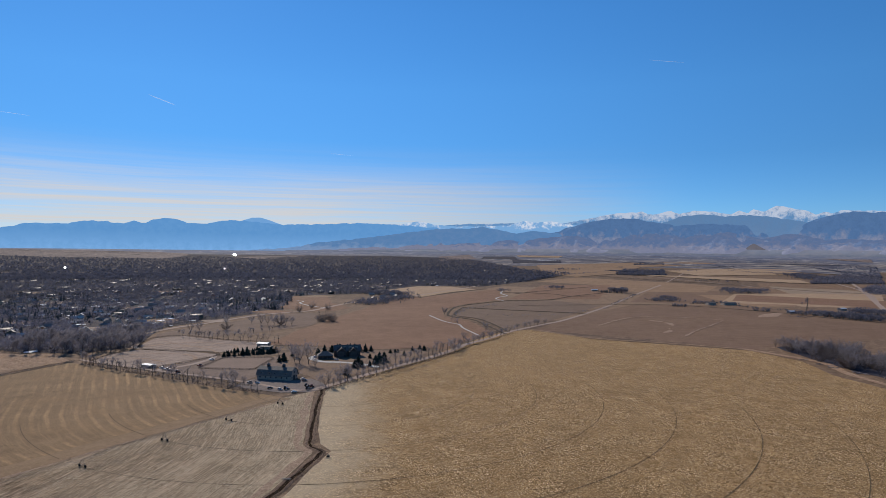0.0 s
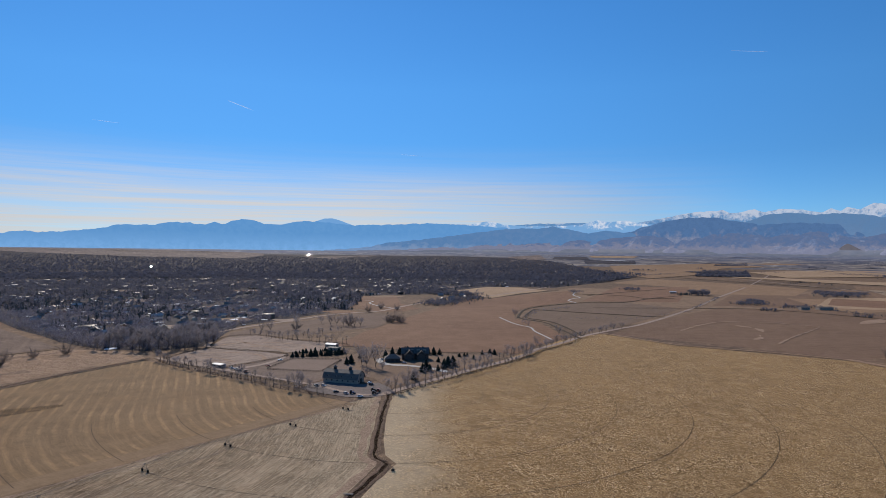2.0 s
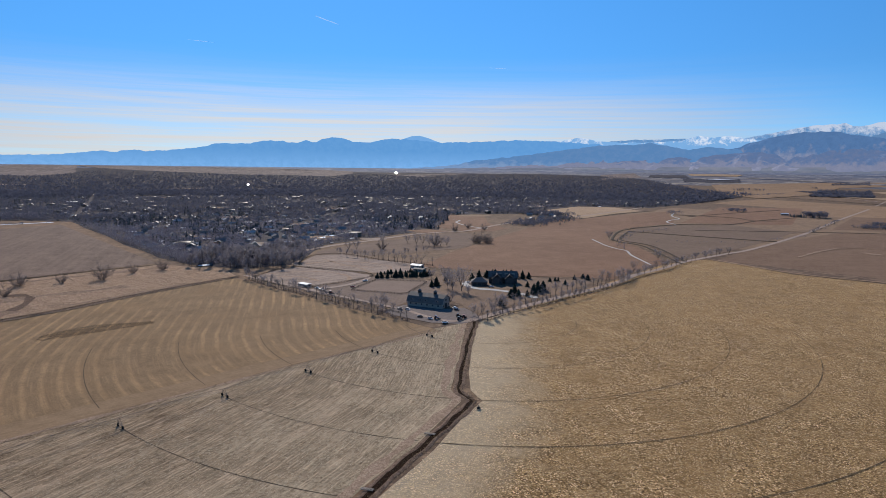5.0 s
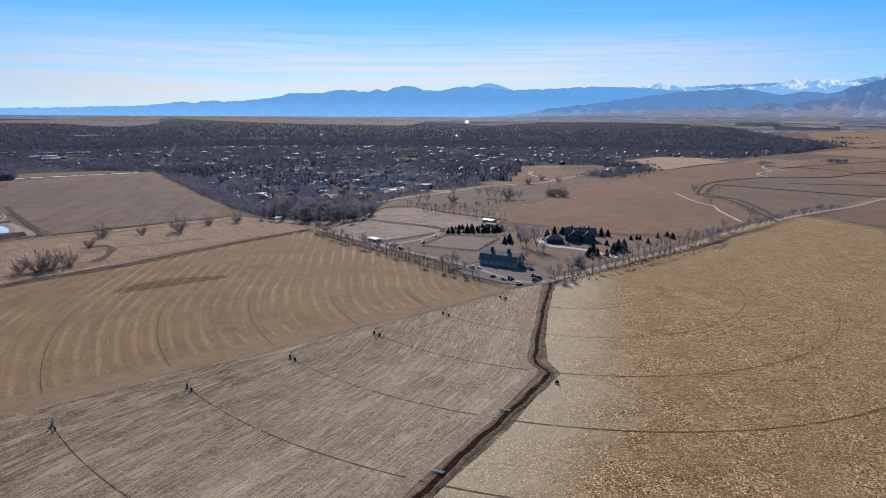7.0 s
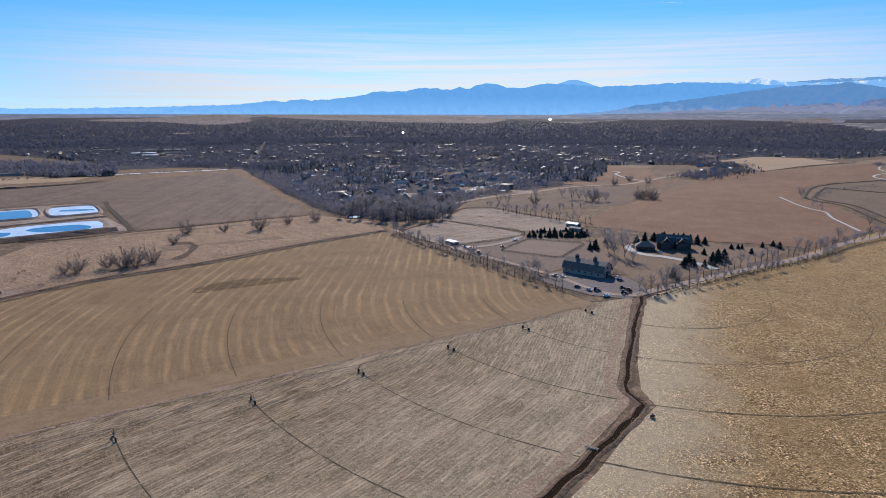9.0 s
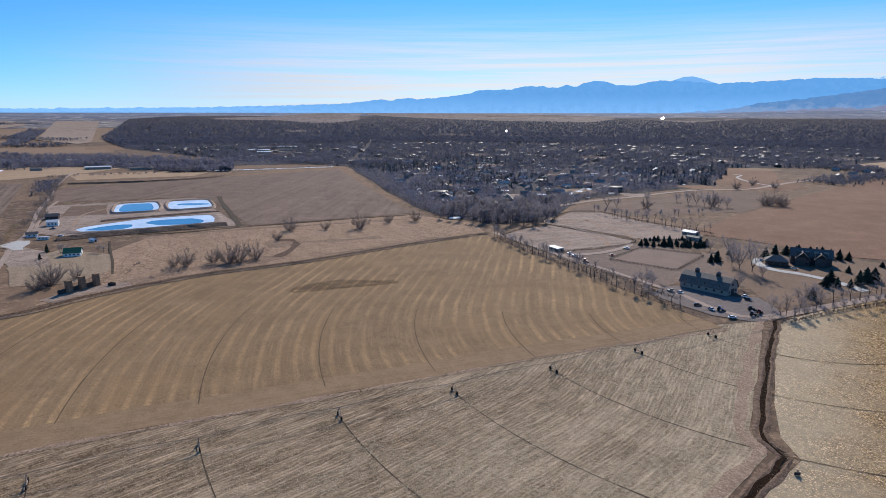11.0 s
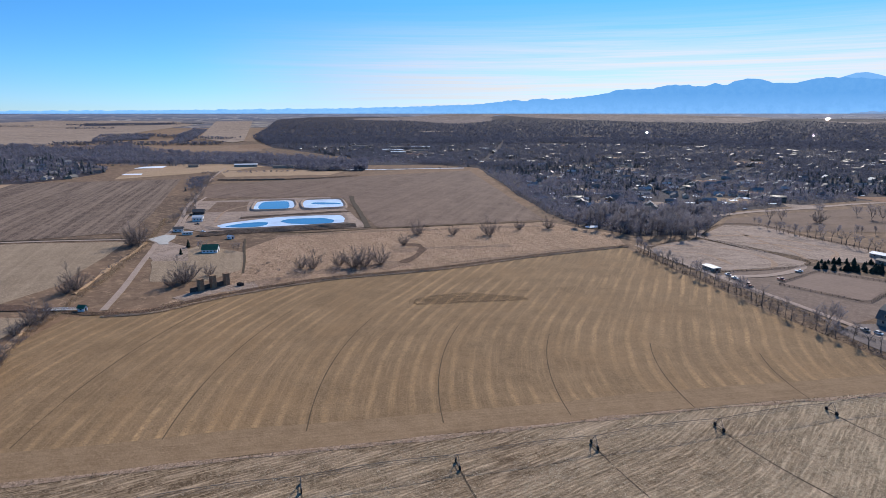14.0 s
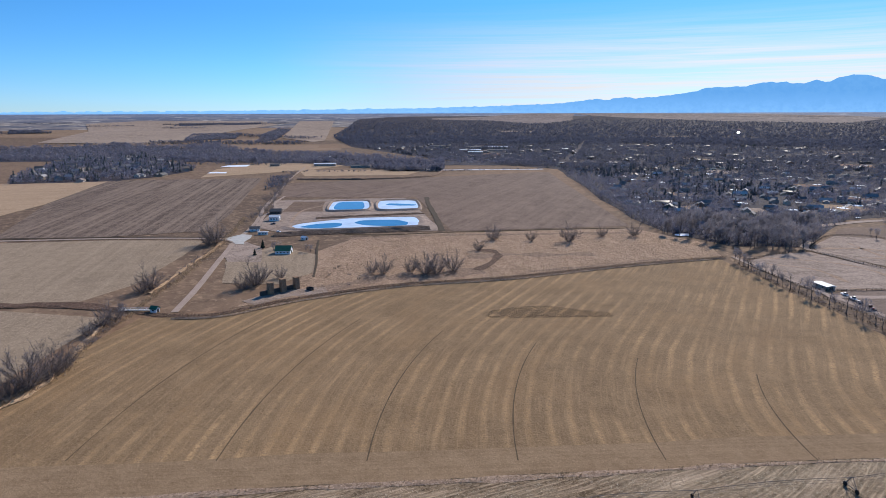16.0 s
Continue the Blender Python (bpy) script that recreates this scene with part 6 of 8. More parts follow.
sheet("road_drive", [(-586, 290), (-594, 306), (-578, 309), (-572, 292)], 0.46, M["gravel"], "pale gravel parking bay by a farmhouse", "yard", ragged=0.6, cell=6)
strip("pond_slope", [(-641, 343), (-629, 380), (-613, 418), (-600, 448), (-589, 479)], 12, 0.40, M["bank"], "long dark earth slope below a pond", "bank", 3.0, 6, 0.2)
strip("pond_slope_far", [(-708, 411), (-694, 458), (-679, 506), (-672, 524)], 7, 0.40, M["bank"], "dark earth bank between ponds", "bank", 1.6, 6, 0.2)
for points in ([(-350, 616), (-325, 642), (-292, 656), (-258, 642), (-246, 612), (-262, 590)], [(-330, 610), (-300, 622), (-270, 605)], [(-334, 700), (-310, 728), (-270, 730), (-236, 712), (-228, 680)], [(-330, 740), (-300, 715), (-262, 690), (-240, 664)], [(-300, 690), (-280, 705), (-250, 700)]):
    strip("paddock_track", points, 3.4, 0.34, M["worn"], "pale trodden track across a paddock", "track", 0, 3, 1.0)
strip("yard_bank", [(-1102, 537), (-1037, 639), (-1020, 745), (-1092, 826)], 7, 0.42, M["bank"], "dark hedge bank along a yard", "bank", 2.0, 8, 0.5)


# ---------------------------------------------------------------- the farm
M["galvanised"] = plain("weathered_galvanised_steel", (0.30, 0.235, 0.18), 0.9, 0.25, 2.0)
M["tyre"] = plain("black_tyre_rubber", (0.035, 0.030, 0.026), 0.9, 0.3, 2.0)
M["fence_wood"] = plain("dark_weathered_fence_wood", (0.085, 0.062, 0.048), 0.9, 0.3, 1.5, by_object=0.25)
M["barn_wall"] = plain("pale_grey_barn_boards", (0.36, 0.295, 0.24), 0.85, 0.15, 0.8)
M["barn_roof"] = plain("dark_slate_metal_roof", (0.16, 0.138, 0.12), 0.7, 0.2, 0.4)
M["trim_dark"] = plain("dark_painted_timber", (0.06, 0.05, 0.045), 0.7, 0.2, 1.0)
M["white_paint"] = plain("white_painted_metal", (0.74, 0.74, 0.72), 0.5, 0.08, 0.5)
M["white_roof"] = plain("white_sheet_roof", (0.60, 0.60, 0.60), 0.5, 0.06, 0.3)
M["green_roof"] = plain("green_metal_roof", (0.045, 0.13, 0.075), 0.45, 0.2, 0.4)
M["stone"] = plain("weathered_brown_stone", (0.27, 0.172, 0.105), 0.9, 0.3, 0.7, bump=0.1)
M["dark_roof"] = plain("charcoal_shingle_roof", (0.13, 0.115, 0.105), 0.75, 0.25, 0.6)
M["dark_wall"] = plain("dark_stone_wall", (0.10, 0.08, 0.07), 0.85, 0.3, 0.7)


def wheel_geo(r, w):
    g = Geo()
    n = 14
    vs = []
    for y, q in ((-w / 2, r * 0.93), (-w / 3, r), (w / 3, r), (w / 2, r * 0.93)):
        vs += [(q * math.cos(2 * math.pi * k / n), y, q * math.sin(2 * math.pi * k / n)) for k in range(n)]
    fs = [(i * n + k, i * n + (k + 1) % n, (i + 1) * n + (k + 1) % n, (i + 1) * n + k) for i in range(3) for k in range(n)]
    return g.add(vs, fs + [tuple(range(n)), tuple(range(3 * n, 4 * n))[::-1]])


def irrigation_machine():
    """A long centre pivot: a pipe on wheeled towers."""
    machine = thing("irrigation_machine", "galvanised centre-pivot irrigation machine standing on wheeled towers", "irrigation machine")
    out = Vector((-135, -275, 0)).normalized()
    along_turn = math.degrees(math.atan2(out.y, out.x))
    radii = [12, 64, 113, 162, 211, 259, 308, 357, 406, 455]
    tyre = wheel_geo(0.75, 0.4).mesh("wheel", M["tyre"])
    frame_geo = Geo()
    for sx in (-1, 1):
        frame_geo.tube((0, sx * 2.3, 0.95), (0.0, sx * 0.15, 4.2), 0.11, 0.09, 5)
        frame_geo.tube((0, sx * 2.3, 0.95), (1.1, 0, 4.0), 0.07, 0.06, 4)
    frame_geo.tube((0, -2.5, 0.95), (0, 2.5, 0.95), 0.16, 0.16, 6)
    legs = frame_geo.mesh("tower", M["galvanised"])
    for r in radii[1:]:
        p = Vector((*PIVOT, 0)) + out * r
        tower = part("tower", legs, None, machine, "", Matrix.Translation((p.x, p.y, 0.1)) @ pose(0, 0, 0, 0, 0, along_turn))
        for sy in (-1, 1):
            part("wheel", tyre, None, tower, "black rubber tyre", Matrix.Translation((0, sy * 2.3, 0.72)) @ pose(0, 0, 0, 0, 0, 90))
    part("centre_post", Geo().box(*PIVOT, 0, 2.2, 2.2, 0.6, along_turn).tube((*PIVOT, 0.5), (*PIVOT, 4.3), 0.25, 0.2, 8), M["galvanised"], machine)
    ends = [0] + radii[1:]
    for a, b in zip(ends, ends[1:]):
        g = Geo()
        pts = []
        for k in range(9):
            u = k / 8
            q = Vector((*PIVOT, 4.25)) + out * (a + (b - a) * u)
            q.z += 0.9 * math.sin(math.pi * u)
            pts.append(q)
        for p, q in zip(pts, pts[1:]):
            g.tube(p, q, 0.075, 0.075, 5)
        side = Vector((-out.y, out.x, 0))
        low = [(p + q) / 2 + side * s * 0.6 - Vector((0, 0, 1.1)) for s in (-1, 1) for p, q in zip(pts, pts[1:])]
        for s in range(2):
            row = low[s * 8:s * 8 + 8]
            for p, q in zip([pts[0]] + row, row + [pts[-1]]):
                g.tube(p, q, 0.03, 0.03, 3)
            for p, q, m in zip(pts, pts[1:], row):
                g.tube(p, m, 0.02, 0.02, 3)
                g.tube(m, q, 0.02, 0.02, 3)
        part("span_pipe", g, M["galvanised"], machine)


irrigation_machine()


def fence(points, label, rails=3, gap=3.2, height=1.35, close=False, straight=False):
    f = thing("fence", label, "fence", "farm fences")
    loop = points + (points[:1] if close else [])
    if straight:
        line = [Vector((*a, 0)).lerp(Vector((*b, 0)), k / n) for a, b in zip(loop, loop[1:]) for n in [max(1, int(math.dist(a, b) / gap))] for k in range(n)] + [Vector((*loop[-1], 0))]
    else:
        line = curve_through(loop, gap)
    post = Geo().box(0, 0, -0.3, 0.2, 0.2, height + 0.35).mesh("post", M["fence_wood"])
    for p in line:
        part("post", post, None, f, "", pose(p.x, p.y, 0.2, 0, 0, random.uniform(0, 90)))
    for k in range(rails):
        g = Geo()
        z = 0.2 + height * (k + 1) / rails - 0.1
        for p, q in zip(line, line[1:]):
            g.tube((p.x, p.y, z), (q.x, q.y, z), 0.085, 0.085, 4)
        part("rail", g, M["fence_wood"], f)
    return f


FENCE_LABEL = "dark weathered wooden post-and-rail fence"
fence([(-342, 605), (-342, 644), (-331, 679), (-276, 666), (-237, 657), (-235, 633), (-253, 598), (-266, 575), (-285, 571), (-324, 592), (-342, 605)], FENCE_LABEL + " round a paddock")
fence([(-333, 686), (-342, 700), (-355, 764), (-325, 788), (-258, 754), (-214, 742), (-189, 731)], FENCE_LABEL + " round the upper paddock")
fence([(-224, 573), (-225, 580), (-221, 626), (-217, 630), (-174, 634), (-170, 630), (-172, 574), (-176, 570)], FENCE_LABEL + " round the riding arena", close=True, straight=True)
fence([(x + 8, y - 4) for x, y in [(-95, 496), (-84, 522), (-62, 562), (-38, 604), (-10, 652), (12, 696), (30, 738), (64, 798)]], FENCE_LABEL + " along a gravel road", gap=3.6)
fence([(-262, 556), (-232, 540), (-196, 524), (-164, 506), (-150, 500)], FENCE_LABEL + " beside the lane")


def barn():
    """A long barn with a gambrel roof, two cupolas and small dormers."""
    at = pose(-141, 533.5, 0.25, 0, 0, -11.5)
    b = thing("barn", "long grey barn with dark gambrel roof and two cupolas", "barn", at=at)
    l, w = 15.5, 7.0
    prof = [(-w, 0), (-w, 4.0), (-4.9, 7.6), (0, 9.8), (4.9, 7.6), (w, 4.0), (w, 0)]
    g = Geo()
    n = len(prof)
    g.add([(x, y, z) for x in (-l, l) for y, z in prof], [tuple(range(n)), tuple(range(2 * n - 1, n - 1, -1)), (0, n, n + 1, 1), (5, n + 5, n + 6, 6), (0, 6, 13, 7)])
    part("wall", g, M["barn_wall"], b)
    r = Geo()
    over = [(-w - 0.6, 3.3), (-4.95, 7.7), (0, 9.95), (4.95, 7.7), (w + 0.6, 3.3)]
    top = [(y * 1.01, z + 0.3) for y, z in over]
    m = len(over)
    vs = [(x, y, z) for x in (-l - 0.7, l + 0.7) for y, z in over + top]
    fs = []
    for k in range(m - 1):
        fs += [(k, k + 1, k + 1 + 2 * m, k + 2 * m), (k + m, k + m + 2 * m, k + 1 + 3 * m, k + 1 + m)]
        fs += [(k, k + m, k + 1 + m, k + 1), (k + 2 * m, k + 1 + 2 * m, k + 1 + 3 * m, k + 3 * m)]
    fs += [(0, 2 * m, 3 * m, m), (m - 1, 2 * m - 1, 4 * m - 1, 3 * m - 1)]
    r.add(vs, fs)
    part("roof", r, M["barn_roof"], b)
    for x in (-8.0, 6.0):
        c = part("cupola", Geo().box(x, 0, 9.4, 2.0, 2.0, 2.2), M["trim_dark"], b, "small dark cupola on the ridge")
        cap = Geo().add([(x - 1.4, -1.4, 11.6), (x + 1.4, -1.4, 11.6), (x + 1.4, 1.4, 11.6), (x - 1.4, 1.4, 11.6), (x, 0, 13.1)], [(0, 1, 4), (1, 2, 4), (2, 3, 4), (3, 0, 4), (3, 2, 1, 0)])
        part("cap", cap, M["barn_roof"], c)
    for x in (-11.5, -4.0, 1.0, 10.5):
        d = part("dormer", Geo().box(x, -5.6, 4.6, 1.8, 2.4, 1.6), M["barn_wall"], b)
        part("dormer_roof", Geo().add([(x - 1.2, -7.0, 6.1), (x + 1.2, -7.0, 6.1), (x + 1.2, -4.2, 7.3), (x - 1.2, -4.2, 7.3), (x - 1.2, -7.0, 6.3), (x + 1.2, -7.0, 6.3), (x + 1.2, -4.2, 7.5), (x - 1.2, -4.2, 7.5)],
                                      [(0, 1, 2, 3), (7, 6, 5, 4), (0, 4, 5, 1), (1, 5, 6, 2), (2, 6, 7, 3), (3, 7, 4, 0)]), M["barn_roof"], d)
        part("pane", Geo().box(x, -6.83, 5.0, 1.1, 0.1, 0.9), M["pane"], d)
    for k in range(6):
        part("window", Geo().box(-12.4 + k * 4.9, -w - 0.05, 1.5, 1.1, 0.14, 1.2), M["pane"], b)
    part("door", Geo().box(l + 0.06, 0, 0, 0.14, 3.8, 3.6), M["trim_dark"], b, "tall dark sliding barn door")
    part("hatch", Geo().box(l + 0.05, 0, 5.4, 0.12, 1.8, 1.6), M["trim_dark"], b)
    for s in (-1, 1):
        part("window", Geo().box(l + 0.05, s * 4.4, 1.4, 0.12, 1.2, 1.3), M["pane"], b)


barn()


def gabled(name, label, category, x, y, turn, length, width, eaves, top, wall, roof, windows=3, door=True, group=""):
    """A plain gabled building with windows and a door."""
    t = thing(name, label, category, group, pose(x, y, 0.1, 0, 0, turn))
    part("wall", Geo().house_walls(length, width, eaves, top), wall, t)
    part("roof", Geo().gable(length, width, eaves, top, 0.5, 0.2), roof, t)
    for k in range(windows):
        part("window", Geo().box(-length / 2 + length * (k + 0.7) / (windows + 0.4), -width / 2 - 0.04, eaves * 0.38, 1.2, 0.14, eaves * 0.32), M["pane"], t)
    if door:
        part("door", Geo().box(length / 2 + 0.04, 0, 0, 0.14, min(2.4, width * 0.4), min(2.4, eaves * 0.8)), M["trim_dark"], t)
    return t


def mansion():
    """A large dark house of several wings with steep roofs."""
    h = thing("large_house", "large dark stone house with several steep shingle roofs", "house", at=pose(-102, 650, 0.25, 0, 0, 12))
    main = Geo().house_walls(27, 12, 6.2, 11.0, 3, 4)
    main.house_walls(9, 9, 5.6, 9.6, -3, -3).house_walls(8, 8, 5.6, 9.2, 9, -3)
    part("wall", main, M["dark_wall"], h)
    part("roof", Geo().gable(27, 12, 6.2, 11.0, 0.7, 0.3, 3, 4), M["dark_roof"], h)
    for x, s, e, t in ((-3, 9, 5.6, 9.6), (9, 8, 5.6, 9.2)):
        g = Geo().gable(s, s, e, t, 0.6, 0.25)
        g.v = [(-q[1] + x, q[0] - 3, q[2]) for q in g.v]
        part("roof", g, M["dark_roof"], h)
    part("wing", Geo().house_walls(15, 11, 3.6, 3.7, -20, -11), M["dark_wall"], h)
    hip = Geo().add([(-28.2, -17.2, 3.5), (-11.8, -17.2, 3.5), (-11.8, -4.8, 3.5), (-28.2, -4.8, 3.5), (-22.5, -11, 7.2), (-17.5, -11, 7.2)], [(0, 1, 5, 4), (1, 2, 5), (2, 3, 4, 5), (3, 0, 4), (3, 2, 1, 0)])
    part("roof", hip, M["barn_roof"], h, "grey hipped roof of the garage wing")
    for x, z in ((0, 1.0), (6, 1.0), (13, 1.0), (0, 3.9), (6, 3.9), (13, 3.9)):
        part("window", Geo().box(x, -2.05 if x in (6, 13) else -7.55, z, 1.6, 0.16, 1.7), M["pane"], h)
    for x in (6.5, -7.0):
        part("chimney", Geo().box(x, 6, 8.5, 1.3, 1.3, 4.0), M["stone"], h)
    for k in range(3):
        part("garage_door", Geo().box(-24.4 + k * 4.4, -16.56, 0, 3.2, 0.14, 2.6), M["trim_dark"], h)
    for x in (-1.5, 4.5, 11.0):
        part("skylight", Geo().add([(x, -0.6, 8.05), (x + 3.2, -0.6, 8.05), (x + 3.2, 1.6, 9.85), (x, 1.6, 9.85)], [(0, 1, 2, 3)]), M["galvanised"], h)


mansion()
gabled("shed", "small shed with a white sheet roof by the lane", "shed", -273, 579, -25, 12, 6, 2.4, 2.8, M["barn_wall"], M["white_roof"], 2)
gabled("shed", "open shelter with a white curved roof", "shed", -205, 715, -15, 13, 8, 3.0, 4.2, M["barn_wall"], M["white_roof"], 2)
gabled("shed", "low grey shelter beside stacked materials", "shed", -196, 694, -15, 12, 7, 2.6, 3.4, M["barn_wall"], M["barn_roof"], 2)
gabled("farmhouse", "white farmhouse with a green metal roof", "house", -566, 326, 58, 12, 10, 3.0, 6.2, M["white_paint"], M["green_roof"], 4)
gabled("shed", "white gabled shed beside the pond lane", "shed", -676, 336, 65, 9, 6, 2.8, 4.4, M["white_paint"], M["dark_roof"], 2)
gabled("shed", "white two-storey store beside the pond lane", "shed", -722, 371, 60, 10, 8, 4.5, 6.0, M["white_paint"], M["white_roof"], 3)
gabled("shed", "dark-roofed house beside the pond lane", "house", -768, 388, 60, 12, 9, 3.2, 5.6, M["dark_wall"], M["dark_roof"], 3)
gabled("shed", "small round-backed white store", "shed", -609, 360, 20, 5, 4, 2.2, 3.2, M["white_paint"], M["white_roof"], 1)
gabled("shed", "little white gabled pump house by a footbridge", "shed", -459, 213, 40, 4, 3, 2.4, 3.6, M["white_paint"], M["green_roof"], 1)
gabled("trailer", "long white trailer parked by the lane", "trailer", -654, 337, 60, 9, 2.6, 2.4, 2.6, M["white_paint"], M["white_roof"], 3)


def footbridge():
    b = thing("footbridge", "pale timber footbridge over a channel", "bridge", at=pose(-466, 205, 0.5, 0, 0, 56))
    part("deck", Geo().box(0, 0, 0.2, 22, 2.0, 0.3), M["concrete"], b)
    for s in (-1, 1):
        part("rail", Geo().box(0, s * 0.95, 1.3, 22, 0.12, 0.14), M["white_paint"], b)
        for k in range(8):
            part("post", Geo().box(-10.5 + 3 * k, s * 0.95, 0.4, 0.14, 0.14, 1.0), M["white_paint"], b)


footbridge()


def stone_tower(x, y, h):
    t = thing("stone_tower", "square weathered stone tower standing by a yard", "tower", "stone towers", pose(x, y, 0.1, 0, 0, 14))
    g = Geo()
    rng = random.Random(int(y))
    n = 9
    vs = []
    for k in range(n + 1):
        q = 1.7 * (1 - 0.012 * k)
        vs += [(sx * (q + rng.uniform(-0.07, 0.07)), sy * (q + rng.uniform(-0.07, 0.07)), h * k / n) for sx, sy in ((-1, -1), (1, -1), (1, 1), (-1, 1))]
    g.add(vs, [(k * 4 + j, k * 4 + (j + 1) % 4, k * 4 + 4 + (j + 1) % 4, k * 4 + 4 + j) for k in range(n) for j in range(4)])
    part("shaft", g, M["stone"], t)
    part("cap", Geo().box(0, 0, h, 3.5, 3.5, 0.25), M["stone"], t)


for x, y, h in ((-456.5, 279, 7.6), (-458, 287.5, 8.4), (-460, 297, 7.8)):
    stone_tower(x, y, h)
# Upright dark panel added in place of the shadow beside the towers.
shade_panel = thing("retaining_wall", "low dark panel standing in for the shadow of stone towers", "wall", at=pose(-458.5, 284, 0.1, 0, 0, 101))
part("panel", Geo().box(0, 0, 0, 24, 0.5, 3.0), M["dark_wall"], shade_panel)
yard_bin = thing("skip", "dark open metal bin on a gravel yard", "bin", at=pose(-452, 303, 0.2, 0, 0, 20))
part("body", Geo().box(0, -1.2, 0, 4, 0.15, 1.8).box(0, 1.2, 0, 4, 0.15, 1.8).box(-2, 0, 0, 0.15, 2.4, 1.8).box(2, 0, 0, 0.15, 2.4, 1.8).box(0, 0, 0, 4, 2.4, 0.15), M["trim_dark"], yard_bin)
strip("yard_silo", [(-446, 262), (-452, 285), (-447, 312)], 14, 0.27, M["bare"], "bare trodden yard below stone towers", "yard", 0, 5, 0.3)
sheet("yard_house", [(-545, 300), (-600, 318), (-640, 312), (-628, 300), (-600, 288), (-560, 280)], 0.30, M["bare"], "pale gravel yard round a farmhouse", "yard", ragged=2, cell=8)
sheet("lawn_house", [(-492, 320), (-545, 346), (-600, 330), (-560, 278), (-500, 262), (-478, 290)], 0.24, M["crop_grey"], "mown dry lawn below a farmhouse", "lawn", ragged=2, cell=10)

PAINTS = {n: plain("car_paint_" + n, c, 0.3, 0.04, 1.0) for n, c in (("white", (0.75, 0.75, 0.74)), ("black", (0.025, 0.026, 0.03)), ("red", (0.32, 0.05, 0.035)), ("silver", (0.42, 0.43, 0.45)), ("blue", (0.05, 0.09, 0.20)), ("tan", (0.42, 0.32, 0.22)))}
M["car_glass"] = plain("dark_car_glass", (0.02, 0.025, 0.03), 0.08, 0.1, 1.0)
CAR_WHEEL = wheel_geo(0.34, 0.24).mesh("wheel", M["tyre"])


def loft(geo, sections):
    """A body from sections along x: (x, half width, low, high)."""
    rows = [[(x, -w, lo), (x, w, lo), (x, w * 0.96, hi), (x, -w * 0.96, hi)] for x, w, lo, hi in sections]
    vs = [p for r in rows for p in r]
    fs = [(i * 4 + k, i * 4 + (k + 1) % 4, i * 4 + 4 + (k + 1) % 4, i * 4 + 4 + k) for i in range(len(rows) - 1) for k in range(4)]
    return geo.add(vs, fs + [(3, 2, 1, 0), tuple(len(vs) - 4 + k for k in range(4))])


def car(x, y, turn, colour, pickup=False):
    c = thing("pickup" if pickup else "car", "%s %s parked on gravel" % (colour, "pickup truck" if pickup else "car"), "truck" if pickup else "car", "parked vehicles", pose(x, y, 0.4, 0, 0, turn))
    ln = 2.7 if pickup else 2.25
    part("body", loft(Geo(), [(-ln, 0.78, 0.45, 0.85), (-ln + 0.25, 0.92, 0.32, 0.98), (0, 0.95, 0.30, 1.02), (ln - 0.5, 0.92, 0.32, 0.95), (ln, 0.75, 0.42, 0.75)]), PAINTS[colour], c)
    cab = [(-0.4, 0.86, 0.98, 1.05), (-0.1, 0.80, 1.0, 1.75), (1.0, 0.80, 1.0, 1.78), (1.6, 0.86, 0.95, 1.02)] if pickup else [(-1.9, 0.86, 0.95, 1.02), (-1.3, 0.76, 0.98, 1.50), (0.3, 0.76, 1.0, 1.52), (1.15, 0.86, 0.95, 1.02)]
    part("cabin", loft(Geo(), cab), M["car_glass"], c)
    part("roof", Geo().box(0.45 if pickup else -0.5, 0, 1.76 if pickup else 1.50, 1.1 if pickup else 1.6, 1.5, 0.06), PAINTS[colour], c)
    for sx in (-1, 1):
        for sy in (-1, 1):
            part("wheel", CAR_WHEEL, None, c, "", Matrix.Translation((sx * ln * 0.62, sy * 0.82, 0.34)))


for row in ((-136, 493, 20, "black"), (-127, 489, -30, "silver"), (-114, 481, 35, "white"), (-115, 523, -12, "black"), (-152, 513, -20, "white"), (-112, 631, 5, "black"), (-106, 626, 10, "silver"), (-131, 641, 70, "white"), (-244, 560, -25, "black"), (-655, 352, 30, "white"), (-118, 529, 60, "white")):
    car(*row)
for row in ((-158, 513, -20, "tan", True), (-228, 586, -10, "red", True), (-229, 619, 20, "white", True), (-250, 566, -25, "white", True), (-257, 571, -25, "white", True), (-700, 362, 60, "black", True)):
    car(*row)


def tractor(x, y, turn, colour):
    t = thing("tractor", "%s farm tractor parked in a yard" % colour, "tractor", "farm tractors", pose(x, y, 0.4, 0, 0, turn))
    part("body", loft(Geo(), [(-1.4, 0.5, 0.7, 1.4), (0, 0.55, 0.6, 1.6), (1.9, 0.4, 0.7, 1.5)]), PAINTS[colour], t)
    part("cab", loft(Geo(), [(-1.2, 0.75, 1.4, 2.6), (0.2, 0.7, 1.5, 2.6)]), M["car_glass"], t)
    part("roof", Geo().box(-0.5, 0, 2.6, 1.7, 1.6, 0.12), PAINTS[colour], t)
    part("exhaust", Geo().tube((1.2, 0.3, 1.4), (1.2, 0.3, 2.5), 0.06, 0.06, 6), M["trim_dark"], t)
    part("loader", Geo().box(2.6, 0, 0.1, 0.8, 1.9, 0.7).box(1.9, -0.7, 0.5, 1.6, 0.12, 0.2).box(1.9, 0.7, 0.5, 1.6, 0.12, 0.2), M["trim_dark"], t)
    for sx, r in ((-0.8, 0.85), (1.4, 0.5)):
        for sy in (-1, 1):
            part("wheel", wheel_geo(r, 0.42), M["tyre"], t, "", Matrix.Translation((sx, sy * 0.85, r)))


